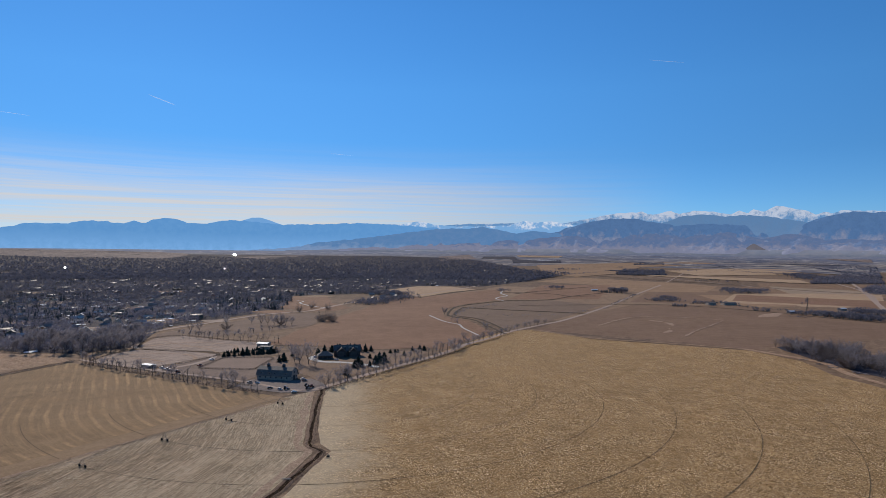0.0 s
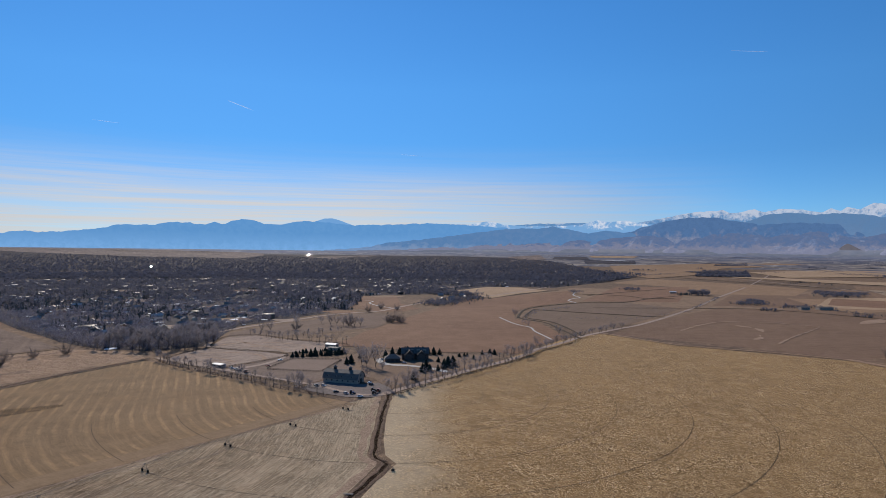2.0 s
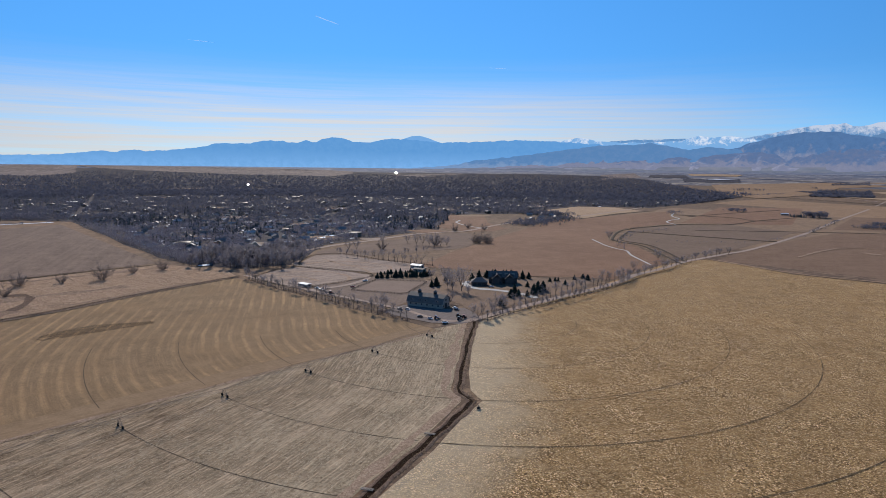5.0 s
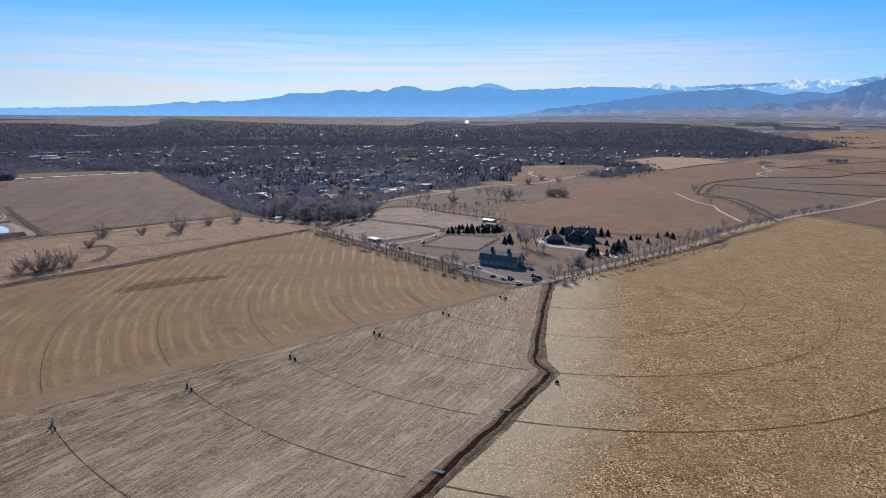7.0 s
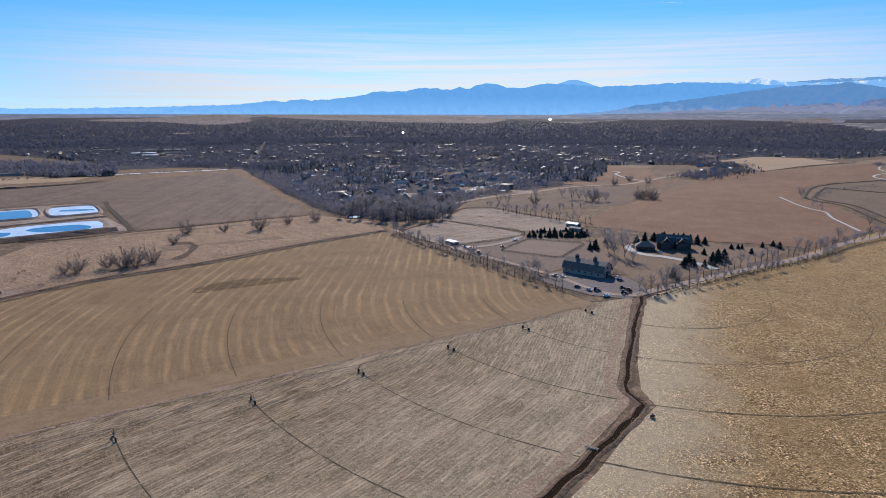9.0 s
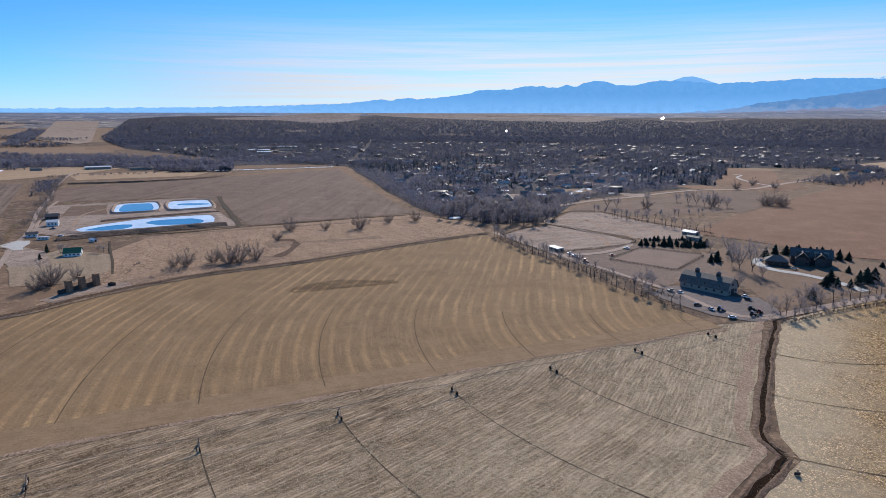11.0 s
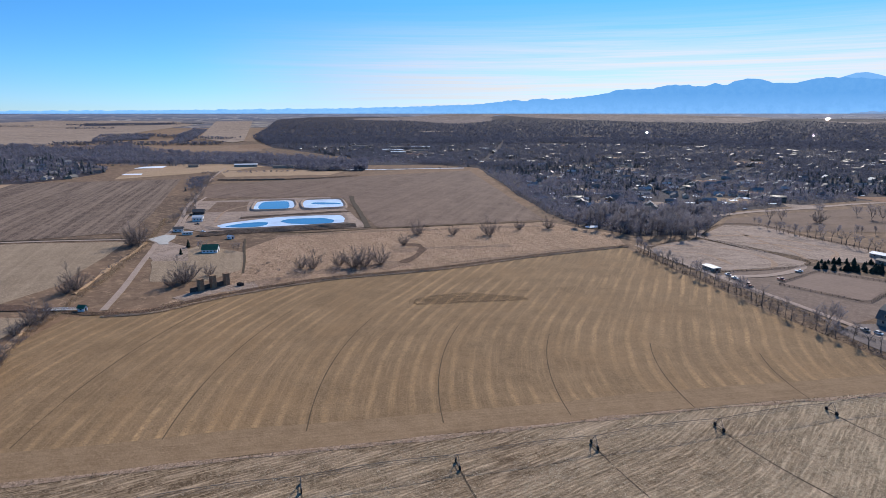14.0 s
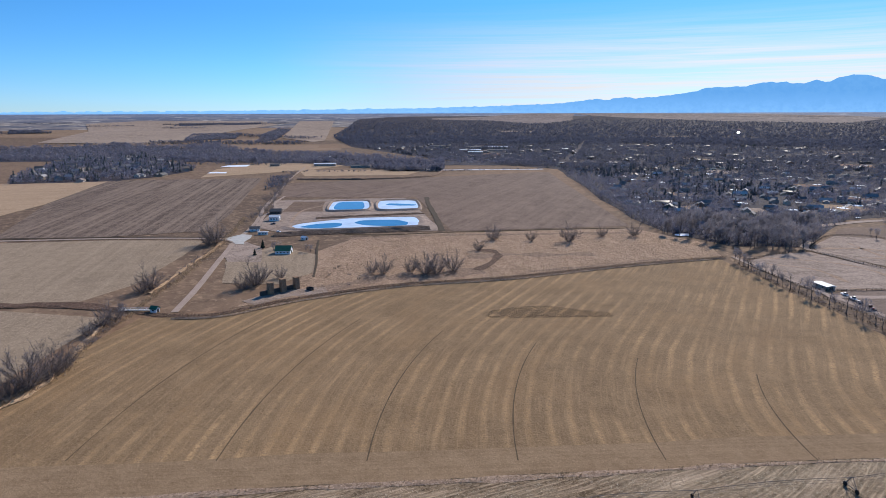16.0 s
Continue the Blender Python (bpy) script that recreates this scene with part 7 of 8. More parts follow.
for row in ((-109, 502, 30, "black"), (-104, 499, 80, "red"), (-106, 492, 10, "black"), (-123, 491, 0, "blue"), (-235, 553, -20, "red")):
    tractor(*row)


def culvert():
    c = thing("culvert", "dark pipe gate at a bend of the ditch", "culvert", at=pose(-60, 331, 0.2, 0, 0, 30))
    part("headwall", Geo().box(0, 0, 0, 1.7, 0.3, 1.0), M["trim_dark"], c)
    part("wheel", wheel_geo(0.4, 0.08), M["galvanised"], c, "", Matrix.Translation((0, 0, 1.4)))
    part("post", Geo().tube((0, 0, 0.9), (0, 0, 1.4), 0.05, 0.05, 6), M["galvanised"], c)


culvert()


M["worn_steel"] = plain("rusty_worn_steel", (0.32, 0.27, 0.22), 0.75, 0.25, 2.0)


def wheel_bridge(x, y, turn):
    """A small steel grating on which a wheel of the irrigation machine crosses the ditch."""
    b = thing("wheel_bridge", "small pale steel wheel bridge across a ditch", "bridge", "wheel bridges", pose(x, y, 0.6, 0, 0, turn))
    for s in (-1, 1):
        part("beam", Geo().box(0, s * 0.6, 0.0, 4.6, 0.12, 0.25), M["worn_steel"], b)
    for k in range(9):
        part("slat", Geo().box(-2.1 + k * 0.52, 0, 0.25, 0.26, 1.2, 0.06), M["worn_steel"], b)


wheel_bridge(-74.0, 298, -4)
wheel_bridge(-82.6, 249, -2)


# ---------------------------------------------------------------- planting
rng = random.Random(11)


def along_line(points, gap, offset=0.0, shake=1.5):
    line = curve_through(points, gap)
    for i, p in enumerate(line):
        d = (line[min(i + 1, len(line) - 1)] - line[max(i - 1, 0)]).normalized()
        yield p.x - d.y * offset + rng.uniform(-shake, shake), p.y + d.x * offset + rng.uniform(-shake, shake)


for x, y in along_line([(-345, 600), (-300, 569), (-263, 549), (-222, 528), (-188, 505), (-164, 494), (-143, 486)], 6.5, -2.0):
    bare_tree(rng.choice(("sapling", "slim")), x, y, rng.uniform(8, 12), "slender bare young tree beside the farm lane", "lane trees")
for x, y in along_line([(-136, 480), (-150, 486), (-170, 500), (-200, 517), (-240, 538), (-290, 563), (-340, 596)], 3.0, 1.0, 2.4):
    bare_tree("bush", x, y, rng.uniform(1.0, 2.6), "low bare brown shrub on the lane bank", "lane shrubs", "bush", "shrub")
for x, y in along_line([(-93, 505), (-75, 545), (-53, 588), (-30, 634), (0, 682), (18, 716)], 8.0, -2.0):
    bare_tree(rng.choice(("sapling", "slim")), x, y, rng.uniform(9, 13), "slender bare tree beside a gravel road", "road trees")
for x, y in along_line([(-86, 497), (-74, 518), (-53, 556), (-29, 598), (-1, 646), (20, 690)], 7.5, 0, 1.0):
    bare_tree("slim", x, y, rng.uniform(5, 9), "thin bare tree on the fence line of a gravel road", "road trees")
for x, y in along_line([(-95, 490), (-84, 503), (-74, 520), (-53, 556), (-29, 598), (-1, 646), (20, 690)], 4.5, 0, 1.4):
    bare_tree("bush", x, y, rng.uniform(1.0, 2.4), "low bare brown shrub on a fence line", "fence shrubs", "bush", "shrub")
for x, y in along_line([(6, 700), (25, 742), (60, 806), (90, 866), (150, 956)], 13.0, -6.0, 3):
    bare_tree(rng.choice(("broad", "slim")), x, y, rng.uniform(7, 11), "bare tree beside a gravel road", "road trees")
for x, y, h in ((-129, 601, 21), (-138, 603, 16), (-145, 612, 13), (-150, 640, 11), (-156, 650, 14), (-120, 588, 9), (-126, 549, 9), (-89, 534, 10), (-85, 545, 11), (-84, 553, 9), (-94, 503, 9), (-6, 707, 9), (27, 760, 12), (61, 866, 13), (4, 1089, 13), (-175, 513, 11), (-171, 516, 9), (-100, 512, 8), (-172, 655, 9)):
    bare_tree("broad", x, y, h, "spreading bare deciduous tree near the farm buildings", "farm trees")
for x, y, h in ((-131, 657, 9), (-127, 673, 10), (-120, 678, 9), (-112, 682, 10), (-104, 684, 9), (-96, 684, 10), (-90, 683, 9), (-84, 682, 10), (-78, 684, 8), (-82, 587, 9), (-81, 602, 10), (-76, 591, 8), (-69, 595, 7), (-65, 606, 10), (-62, 617, 12), (-58, 624, 11), (-66, 622, 8), (-74, 640, 6), (-56, 674, 5), (-51, 677, 5), (-48, 678, 5), (-40, 660, 6), (-33, 693, 6), (-25, 703, 6), (-20, 694, 7), (-157, 618, 10), (-160, 612, 8), (-156, 648, 5), (-85, 552, 8)):
    conifer(x, y, h * 0.95, wide=1.55)
for (ax, ay), (bx, by), n in (((-226, 640), (-178, 664), 20), ((-228, 662), (-200, 686), 10), ((-214, 648), (-180, 666), 14), ((-208, 660), (-178, 676), 12)):
    for k in range(n):
        u = k / (n - 1)
        conifer(ax + (bx - ax) * u + rng.uniform(-2.2, 2.2), ay + (by - ay) * u + rng.uniform(-2.2, 2.2), rng.uniform(2.2, 6.8), "small dark spruce in a nursery row", "nursery spruces", wide=1.5)
WOOD = [(-445, 640), (-415, 650), (-384, 643), (-352, 646), (-338, 664), (-345, 715), (-380, 790), (-412, 800), (-420, 755), (-476, 715)]
k = 0
while k < 95:
    x, y = rng.uniform(-476, -338), rng.uniform(640, 800)
    if inside(x, y, WOOD):
        k += 1
        bare_tree("slim", x, y, rng.uniform(13, 19), "tall bare cottonwood in a dense clump", "cottonwood clump", "cottonwood")
for x, y in along_line([(-303, 770), (-273, 755), (-243, 750), (-210, 727), (-192, 735)], 6.5):
    bare_tree("sapling", x, y, rng.uniform(9, 13), "slender bare poplar in a row", "poplar row", "poplar")
for x, y in along_line([(-335, 790), (-290, 770), (-250, 800), (-230, 850)], 11.0, 0, 4):
    bare_tree("slim", x, y, rng.uniform(7, 10), "slender bare poplar in a row", "poplar row", "poplar")
for x, y, h in ((-334, 826, 14), (-326, 835, 12), (-314, 903, 13), (-267, 915, 16), (-258, 919, 15), (-246, 910, 14), (-236, 904, 17), (-229, 909, 15), (-222, 918, 12), (-285, 930, 12)):
    bare_tree("broad", x, y, h, "broad bare tree beside the town road", "roadside trees")
for x, y, h in ((-185, 964, 15), (-176, 975, 14), (-170, 966, 12), (-192, 972, 11), (-296, 851, 11), (-238, 915, 12), (-258, 1120, 12), (-250, 1190, 11), (-215, 1170, 10)):
    bare_tree("willow", x, y, h * 1.3, "broad bare tree in dry grass beside the town road", "roadside trees")
for x, y, h in ((-515, 500, 11), (-492, 524, 8), (-469, 548, 14), (-470, 590, 9), (-455, 615, 11), (-462, 361, 11), (-469, 356, 8), (-446, 386, 14), (-443, 393, 13), (-441, 406, 12), (-456, 380, 9), (-486, 462, 8)):
    bare_tree("willow", x, y, h * 1.35, "bare many-stemmed willow in dry grass", "willows", "willow")
for x, y, h in ((-637, 290, 17), (-630, 283, 14), (-511, 219, 13), (-505, 213, 9), (-380, 152, 15), (-388, 160, 13), (-374, 146, 12), (-365, 138, 11), (-396, 166, 8), (-482, 277, 13), (-488, 283, 11), (-478, 268, 9), (-490, 297, 8), (-454, 191, 10), (-447, 185, 8), (-436, 178, 7)):
    bare_tree("willow", x, y, h * 1.35, "bare spreading willow beside a lane", "lane willows", "willow")
for x, y in along_line([(-480, 200), (-458, 196), (-432, 181), (-403, 169), (-384, 160), (-362, 140)], 4.0, 0, 2.5):
    bare_tree("bush", x, y, rng.uniform(2, 4), "low bare willow scrub along a bank", "bank scrub", "bush", "shrub")
for x, y in along_line([(-595, 268), (-548, 244), (-510, 226)], 7.0, 0, 3):
    bare_tree("bush", x, y, rng.uniform(1.5, 3), "low straw-coloured scrub along a bank", "bank scrub", "bush", "shrub")
for x, y in along_line([(-1206, 556), (-1102, 510), (-971, 450), (-827, 386), (-740, 345)], 11.0, 12, 5):
    bare_tree(rng.choice(("bush", "broad", "bush")), x, y, rng.uniform(4, 9), "bare scrubby tree along the pond lane", "scrub trees")
for x, y, h in ((-595, 318, 8), (-571, 304, 6)):
    conifer(x, y, h, "dark spruce on a farmhouse lawn", "lawn spruces")
for x, y, h in ((-579, 322, 8), (-585, 328, 7), (-562, 343, 7), (-557, 345, 6)):
    bare_tree("broad", x, y, h, "small bare garden tree by a farmhouse", "garden trees")
for x, y in along_line([(-446, 330), (-455, 345), (-480, 330), (-500, 340)], 9.0, 0, 6):
    bare_tree("bush", x, y, rng.uniform(1.5, 3), "low bare shrub in tall grass", "grass shrubs", "bush", "shrub")
COPSE = [(399, 748), (392, 680), (393, 628), (395, 584), (404, 552), (470, 560), (520, 640), (470, 705), (438, 742), (416, 756)]
# Dark sheet that paints the shade under the copse.
sheet("copse_floor", [(x + (430 - x) * 0.04, y) for x, y in COPSE], 0.30, M["wood_floor"], "ground with painted tree shade under a dense copse", "ground", ragged=4, cell=8)
k = 0
while k < 115:
    x, y = rng.uniform(384, 520), rng.uniform(552, 756)
    if inside(x, y, COPSE) and (x < 440 or k % 3 == 0):
        k += 1
        bare_tree("broad" if k % 3 else "willow", x, y, rng.uniform(9, 13) if y > 715 else rng.uniform(11, 18), "tall bare tree in a dense dark copse", "copse trees", "copse_tree")
for k in range(26):
    u = rng.random()
    x, y = 378 + 22 * u * u + rng.uniform(0, 8), 660 - 100 * u
    log = thing("fallen_log", "grey fallen log on the ground beside a copse", "log", "fallen logs", pose(x, y, 0.45, 0, 0, rng.uniform(0, 180)))
    part("stem", Geo().tube((-rng.uniform(2, 5), 0, 0), (rng.uniform(2, 5), 0, 0.1), 0.32, 0.2, 7), M["twig_pale"], log)


# ---------------------------------------------------------------- far belts of trees, the suburb, distant farms
def belt(points, width, n, label, dark=0.15, size=(0.7, 1.2)):
    """A strip of trees along a line of the plan, in one mesh of bare and one of dark trees."""
    r = random.Random(int(abs(points[0][0]) + n))
    rows, greens = [], []
    lens = [math.hypot(b[0] - a[0], b[1] - a[1]) for a, b in zip(points, points[1:])]
    for _ in range(int(n * 1.8)):
        i = r.choices(range(len(lens)), lens)[0]
        u = r.random()
        (ax, ay), (bx, by) = points[i], points[i + 1]
        q = r.gauss(0, width / 3)
        x, y = ax + (bx - ax) * u - (by - ay) / lens[i] * q, ay + (by - ay) * u + (bx - ax) / lens[i] * q
        gx, gy, gz, s = lay(x, y)
        row = (gx, gy, gz, s * r.uniform(*size), r.uniform(0.85, 1.2), r.uniform(0, 6.28))
        if r.random() < dark:
            greens.append(row[:3] + (row[3] * 0.8, 0.75, row[5]))
        else:
            rows.append(row[:3] + (row[3] * (1.25 if size[0] > 0.3 else 1.0), row[4], row[5]))
    if rows:
        far_off = math.hypot(*points[0])
        near = far_off < 1100
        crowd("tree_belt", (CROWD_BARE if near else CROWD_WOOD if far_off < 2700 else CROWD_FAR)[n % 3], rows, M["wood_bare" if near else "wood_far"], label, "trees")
    if greens:
        crowd("conifer_belt", CROWD_GREEN_FAR[n % 2], greens, M["wood_green"], "dark conifers in " + label, "trees")


belt([(-1250, 560), (-1180, 700), (-1090, 830), (-1020, 1020)], 16, 90, "bare scrub along a field edge", 0.2, (0.3, 0.6))
belt([(-1640, 420), (-1500, 520), (-1420, 640)], 40, 60, "bare trees round a yard", 0.2, (0.6, 1.0))
belt([(-2700, 560), (-2500, 800), (-2300, 1000)], 120, 350, "trees round distant houses", 0.35, (0.7, 1.1))
belt([(-3600, 1060), (-3000, 1130), (-2700, 1200)], 120, 260, "trees round distant houses", 0.4, (0.7, 1.1))
for x, y, w, n in ((-4500, 180, 260, 90), (-6800, 1600, 500, 110), (-7100, 2450, 500, 120), (-6450, 860, 350, 60), (-9000, 500, 500, 60), (-5200, 1200, 300, 50)):
    belt([(x, y - w / 2), (x + w * 0.2, y + w / 2)], 120, n, "dark tree clump on the open plain", 0.4, (0.9, 1.4))
def wood(loop, n, label, floor="wood_floor"):
    """A wood on the plain: dark floor with trees on it."""
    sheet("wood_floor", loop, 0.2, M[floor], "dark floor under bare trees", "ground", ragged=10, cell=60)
    r = random.Random(n)
    xs, ys = [p[0] for p in loop], [p[1] for p in loop]
    rows, greens, tries = [], [], 0
    while len(rows) + len(greens) < n and tries < 60 * n:
        tries += 1
        k = r.randrange(len(loop))
        j = (k + r.randrange(1, len(loop))) % len(loop)
        u, v = r.random(), r.random()
        c = ((loop[k][0] * (1 - u) + loop[j][0] * u), (loop[k][1] * (1 - u) + loop[j][1] * u))
        e = loop[(k + 1) % len(loop)]
        x, y = c[0] * (1 - v) + e[0] * v, c[1] * (1 - v) + e[1] * v
        if not inside(x, y, loop):
            continue
        gx, gy, gz, s = lay(x, y)
        if r.random() < 0.08:
            greens.append((gx, gy, gz, s * r.uniform(0.6, 1.1), r.uniform(0.6, 0.95), r.uniform(0, 6.28)))
        else:
            rows.append((gx, gy, gz, s * r.uniform(0.9, 1.7), r.uniform(0.85, 1.2), r.uniform(0, 6.28)))
    near = min(math.hypot(*q) for q in loop) < 3000
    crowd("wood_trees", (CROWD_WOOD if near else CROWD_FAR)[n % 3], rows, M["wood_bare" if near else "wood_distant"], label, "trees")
    crowd("wood_conifers", CROWD_GREEN_FAR[n % 2], greens, M["wood_green"], "dark conifers in a " + label, "trees")


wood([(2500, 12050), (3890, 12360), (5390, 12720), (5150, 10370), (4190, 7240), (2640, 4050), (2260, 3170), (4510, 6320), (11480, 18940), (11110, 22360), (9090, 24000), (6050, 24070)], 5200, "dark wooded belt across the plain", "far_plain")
wood([(720, 10380), (1420, 11040), (2140, 17250), (1180, 15930)], 160, "dark wood on the plain")
wood([(800, 6700), (1390, 7050), (1960, 9940), (1100, 9260)], 240, "dark wood beside a long glass house")
wood([(920, 3260), (1020, 3210), (1180, 3250), (1540, 4280), (1280, 4320)], 420, "dense dark copse in open fields")
wood([(1930, 6110), (2300, 6300), (2900, 7960), (2500, 7720)], 200, "dark wood on the plain")
wood([(1450, 2440), (1560, 2470), (1630, 2480), (1790, 2510), (2600, 3650), (2330, 3570), (1820, 2990)], 520, "bare wood round a distant farm")
wood([(1270, 1870), (1290, 1800), (1620, 2280), (1560, 2260)], 90, "bare wood beside a road")
wood([(0, 25720), (14670, 20560), (14670, 20560), (0, 25720)], 700, "dark woods below the mountains")
wood([(9090, 24000), (14670, 20560), (14670, 20560), (9090, 24000)], 600, "dark woods below the mountains")
wood([(0, 25720), (9090, 24000), (14670, 20560), (14670, 20560), (0, 25720)], 500, "dark woods below the mountains")
belt([(813, 1800), (935, 1795)], 70, 46, "bare tree clump round a distant farm", 0.1, (0.8, 1.3))
belt([(493, 1466), (562, 1475)], 36, 60, "bare tree clump round a distant farm", 0.25, (0.4, 0.7))
belt([(491, 1327), (517, 1317)], 22, 26, "bare tree clump round a distant farm", 0.3, (0.4, 0.65))
belt([(554, 1393), (601, 1399)], 24, 26, "bare tree clump round a distant farm", 0.3, (0.35, 0.6))
belt([(620, 1239), (641, 1218)], 16, 22, "bare tree clump round a distant farm", 0.6, (0.4, 0.6))
belt([(671, 1177), (696, 1148)], 26, 34, "bare tree clump round a distant farm", 0.4, (0.4, 0.75))
belt([(703, 1159), (725, 1111), (770, 1079)], 50, 110, "bare tree clump round a distant farm", 0.2, (0.5, 0.95))
belt([(782, 1200), (838, 1173)], 60, 60, "bare tree clump round a distant farm", 0.1, (0.7, 1.1))
belt([(448, 1766), (475, 1770)], 22, 16, "bare tree clump round a distant farm", 1.0, (0.9, 1.3))
belt([(478, 1771), (518, 1753)], 40, 34, "bare tree clump round a distant farm", 0.05, (1.0, 1.5))
belt([(624, 1121), (660, 1105)], 12, 12, "bare tree clump round a distant farm", 0.5, (0.25, 0.45))
belt([(2060, 3674), (1979, 3314)], 40, 30, "bare tree clump round a distant farm", 0.1, (0.5, 0.9))
belt([(3368, 6056), (3419, 6079)], 30, 10, "bare tree clump round a distant farm", 0.1, (0.8, 1.2))
belt([(1525, 4026), (1695, 4084)], 20, 8, "bare tree clump round a distant farm", 0.1, (0.6, 1.0))
belt([(1080, 2647), (1211, 2480)], 14, 7, "bare tree clump round a distant farm", 0.8, (0.9, 1.2))
belt([(2031, 4323), (2343, 4713)], 60, 22, "bare tree clump round a distant farm", 0.3, (0.6, 1.0))
belt([(1919, 3827), (2077, 3589)], 40, 26, "bare tree clump round a distant farm", 0.2, (0.4, 0.8))
belt([(324, 1906), (384, 1946)], 20, 14, "bare tree clump round a distant farm", 0.1, (0.7, 1.0))
belt([(153, 1742), (188, 1773)], 14, 8, "bare tree clump round a distant farm", 0.1, (0.7, 1.0))
belt([(672, 3264), (881, 3503)], 20, 7, "bare tree clump round a distant farm", 0.1, (0.9, 1.3))
belt([(1387, 4818), (1436, 4839)], 20, 5, "bare tree clump round a distant farm", 0.1, (0.9, 1.3))
belt([(487, 1499), (495, 1483)], 6, 3, "bare tree clump round a distant farm", 0.8, (0.4, 0.6))
belt([(646, 1360), (652, 1361)], 5, 2, "bare tree clump round a distant farm", 0.8, (0.5, 0.7))
belt([(408, 1331), (561, 1350), (622, 1228)], 4, 26, "bare tree clump round a distant farm", 0.3, (0.12, 0.3))
belt([(790, 1364), (929, 1579)], 6, 8, "bare tree clump round a distant farm", 0.1, (0.4, 0.6))
belt([(652, 1878), (808, 1825)], 8, 12, "bare tree clump round a distant farm", 0.1, (0.15, 0.3))
for points, wide, n, dark, size in (([(2012, 4140), (2044, 3964), (2061, 3643)], 24, 50, 0.4, (0.4, 0.7)), ([(2563, 5661), (2664, 5566)], 60, 26, 0.0, (0.8, 1.2)), ([(1296, 3906), (1300, 3800)], 60, 40, 0.3, (0.7, 1.1)), ([(1144, 2717), (1208, 2663)], 8, 6, 1.0, (0.9, 1.2)), ([(872, 1937), (909, 1877), (971, 1860)], 40, 60, 0.15, (0.8, 1.3)),
                                    ([(4223, 7503), (4286, 7115), (4413, 6624)], 260, 240, 0.2, (0.9, 1.4)), ([(2101, 3655), (1773, 2957), (1733, 2762), (1825, 2698)], 130, 300, 0.2, (0.8, 1.3)), ([(1372, 2024), (1390, 1948)], 50, 50, 0.2, (0.7, 1.1)), ([(708, 1179), (718, 1137), (719, 1085), (755, 1064)], 40, 110, 0.25, (0.5, 1.0)),
                                    ([(10328, 29754), (7080, 16146), (7310, 13769), (5181, 8361)], 900, 500, 0.2, (1.0, 1.6)), ([(10325, 29754), (12315, 28983), (14003, 28201)], 1500, 160, 0.2, (1.2, 1.8)), ([(3895, 7676), (3687, 7024)], 60, 16, 0.6, (0.8, 1.1)), ([(3192, 5932), (3158, 5773)], 60, 18, 0.0, (1.0, 1.5)), ([(555, 1585), (576, 1523)], 26, 40, 0.4, (0.4, 0.8)),
                                    ([(583, 1436), (656, 1418)], 22, 40, 0.5, (0.35, 0.7)), ([(636, 1339), (662, 1261), (724, 1219)], 14, 46, 0.3, (0.3, 0.6)), ([(1503, 21366), (2034, 17687)], 500, 90, 0.2, (1.0, 1.5)), ([(1181, 9680), (1275, 8898)], 160, 70, 0.2, (1.0, 1.5)), ([(6123, 29645), (8004, 30467), (9736, 29954), (9400, 25020)], 1800, 300, 0.2, (1.2, 1.9)),
                                    ([(1080, 3946), (1137, 3748), (1238, 3647)], 60, 130, 0.2, (0.8, 1.3)), ([(418, 31510), (2863, 31379), (5630, 30998)], 2000, 220, 0.2, (1.2, 1.8)), ([(3995, 14474), (3774, 13104)], 150, 24, 0.1, (1.0, 1.5)), ([(785, 3923), (848, 3437), (938, 3071), (977, 2769)], 10, 40, 0.4, (0.25, 0.5)), ([(339, 1975), (377, 1951)], 16, 12, 0.1, (0.7, 1.0)), ([(734, 3905), (833, 4144), (903, 3964)], 40, 14, 0.0, (0.9, 1.4)), ([(511, 1514), (563, 1491)], 20, 30, 0.4, (0.4, 0.8))):
    belt(points, wide, n, "bare hedgerow trees between distant fields", dark, size)
for points, wide, mat in (([(1011, 3090), (1045, 2531), (1100, 2082), (1132, 1886), (1181, 1655)], 10, "gravel"), ([(1644, 2627), (1290, 1894), (971, 1380), (883, 1236)], 9, "gravel"), ([(966, 1645), (870, 1480), (713, 1218)], 2.2, "rut")):
    strip("road_plain", points, wide, 0.5, M[mat], "country lane between distant fields", step=25)
belt([(-9000, 14000), (-2000, 16000), (3500, 16000)], 2200, 500, "dark wooded plain below the mountains", 0.3, (1.0, 1.8))
belt([(360, 1330), (420, 1450), (520, 1680)], 14, 40, "low scrub along a gravel road", 0.6, (0.3, 0.55))
belt([(75, 1076), (205, 1098), (338, 1258)], 8, 40, "low scrub on a hedge bank", 0.1, (0.2, 0.45))
belt([(22, 960), (20, 1066), (40, 1180), (120, 1300)], 14, 60, "low bare scrub along a creek", 0.1, (0.25, 0.6))


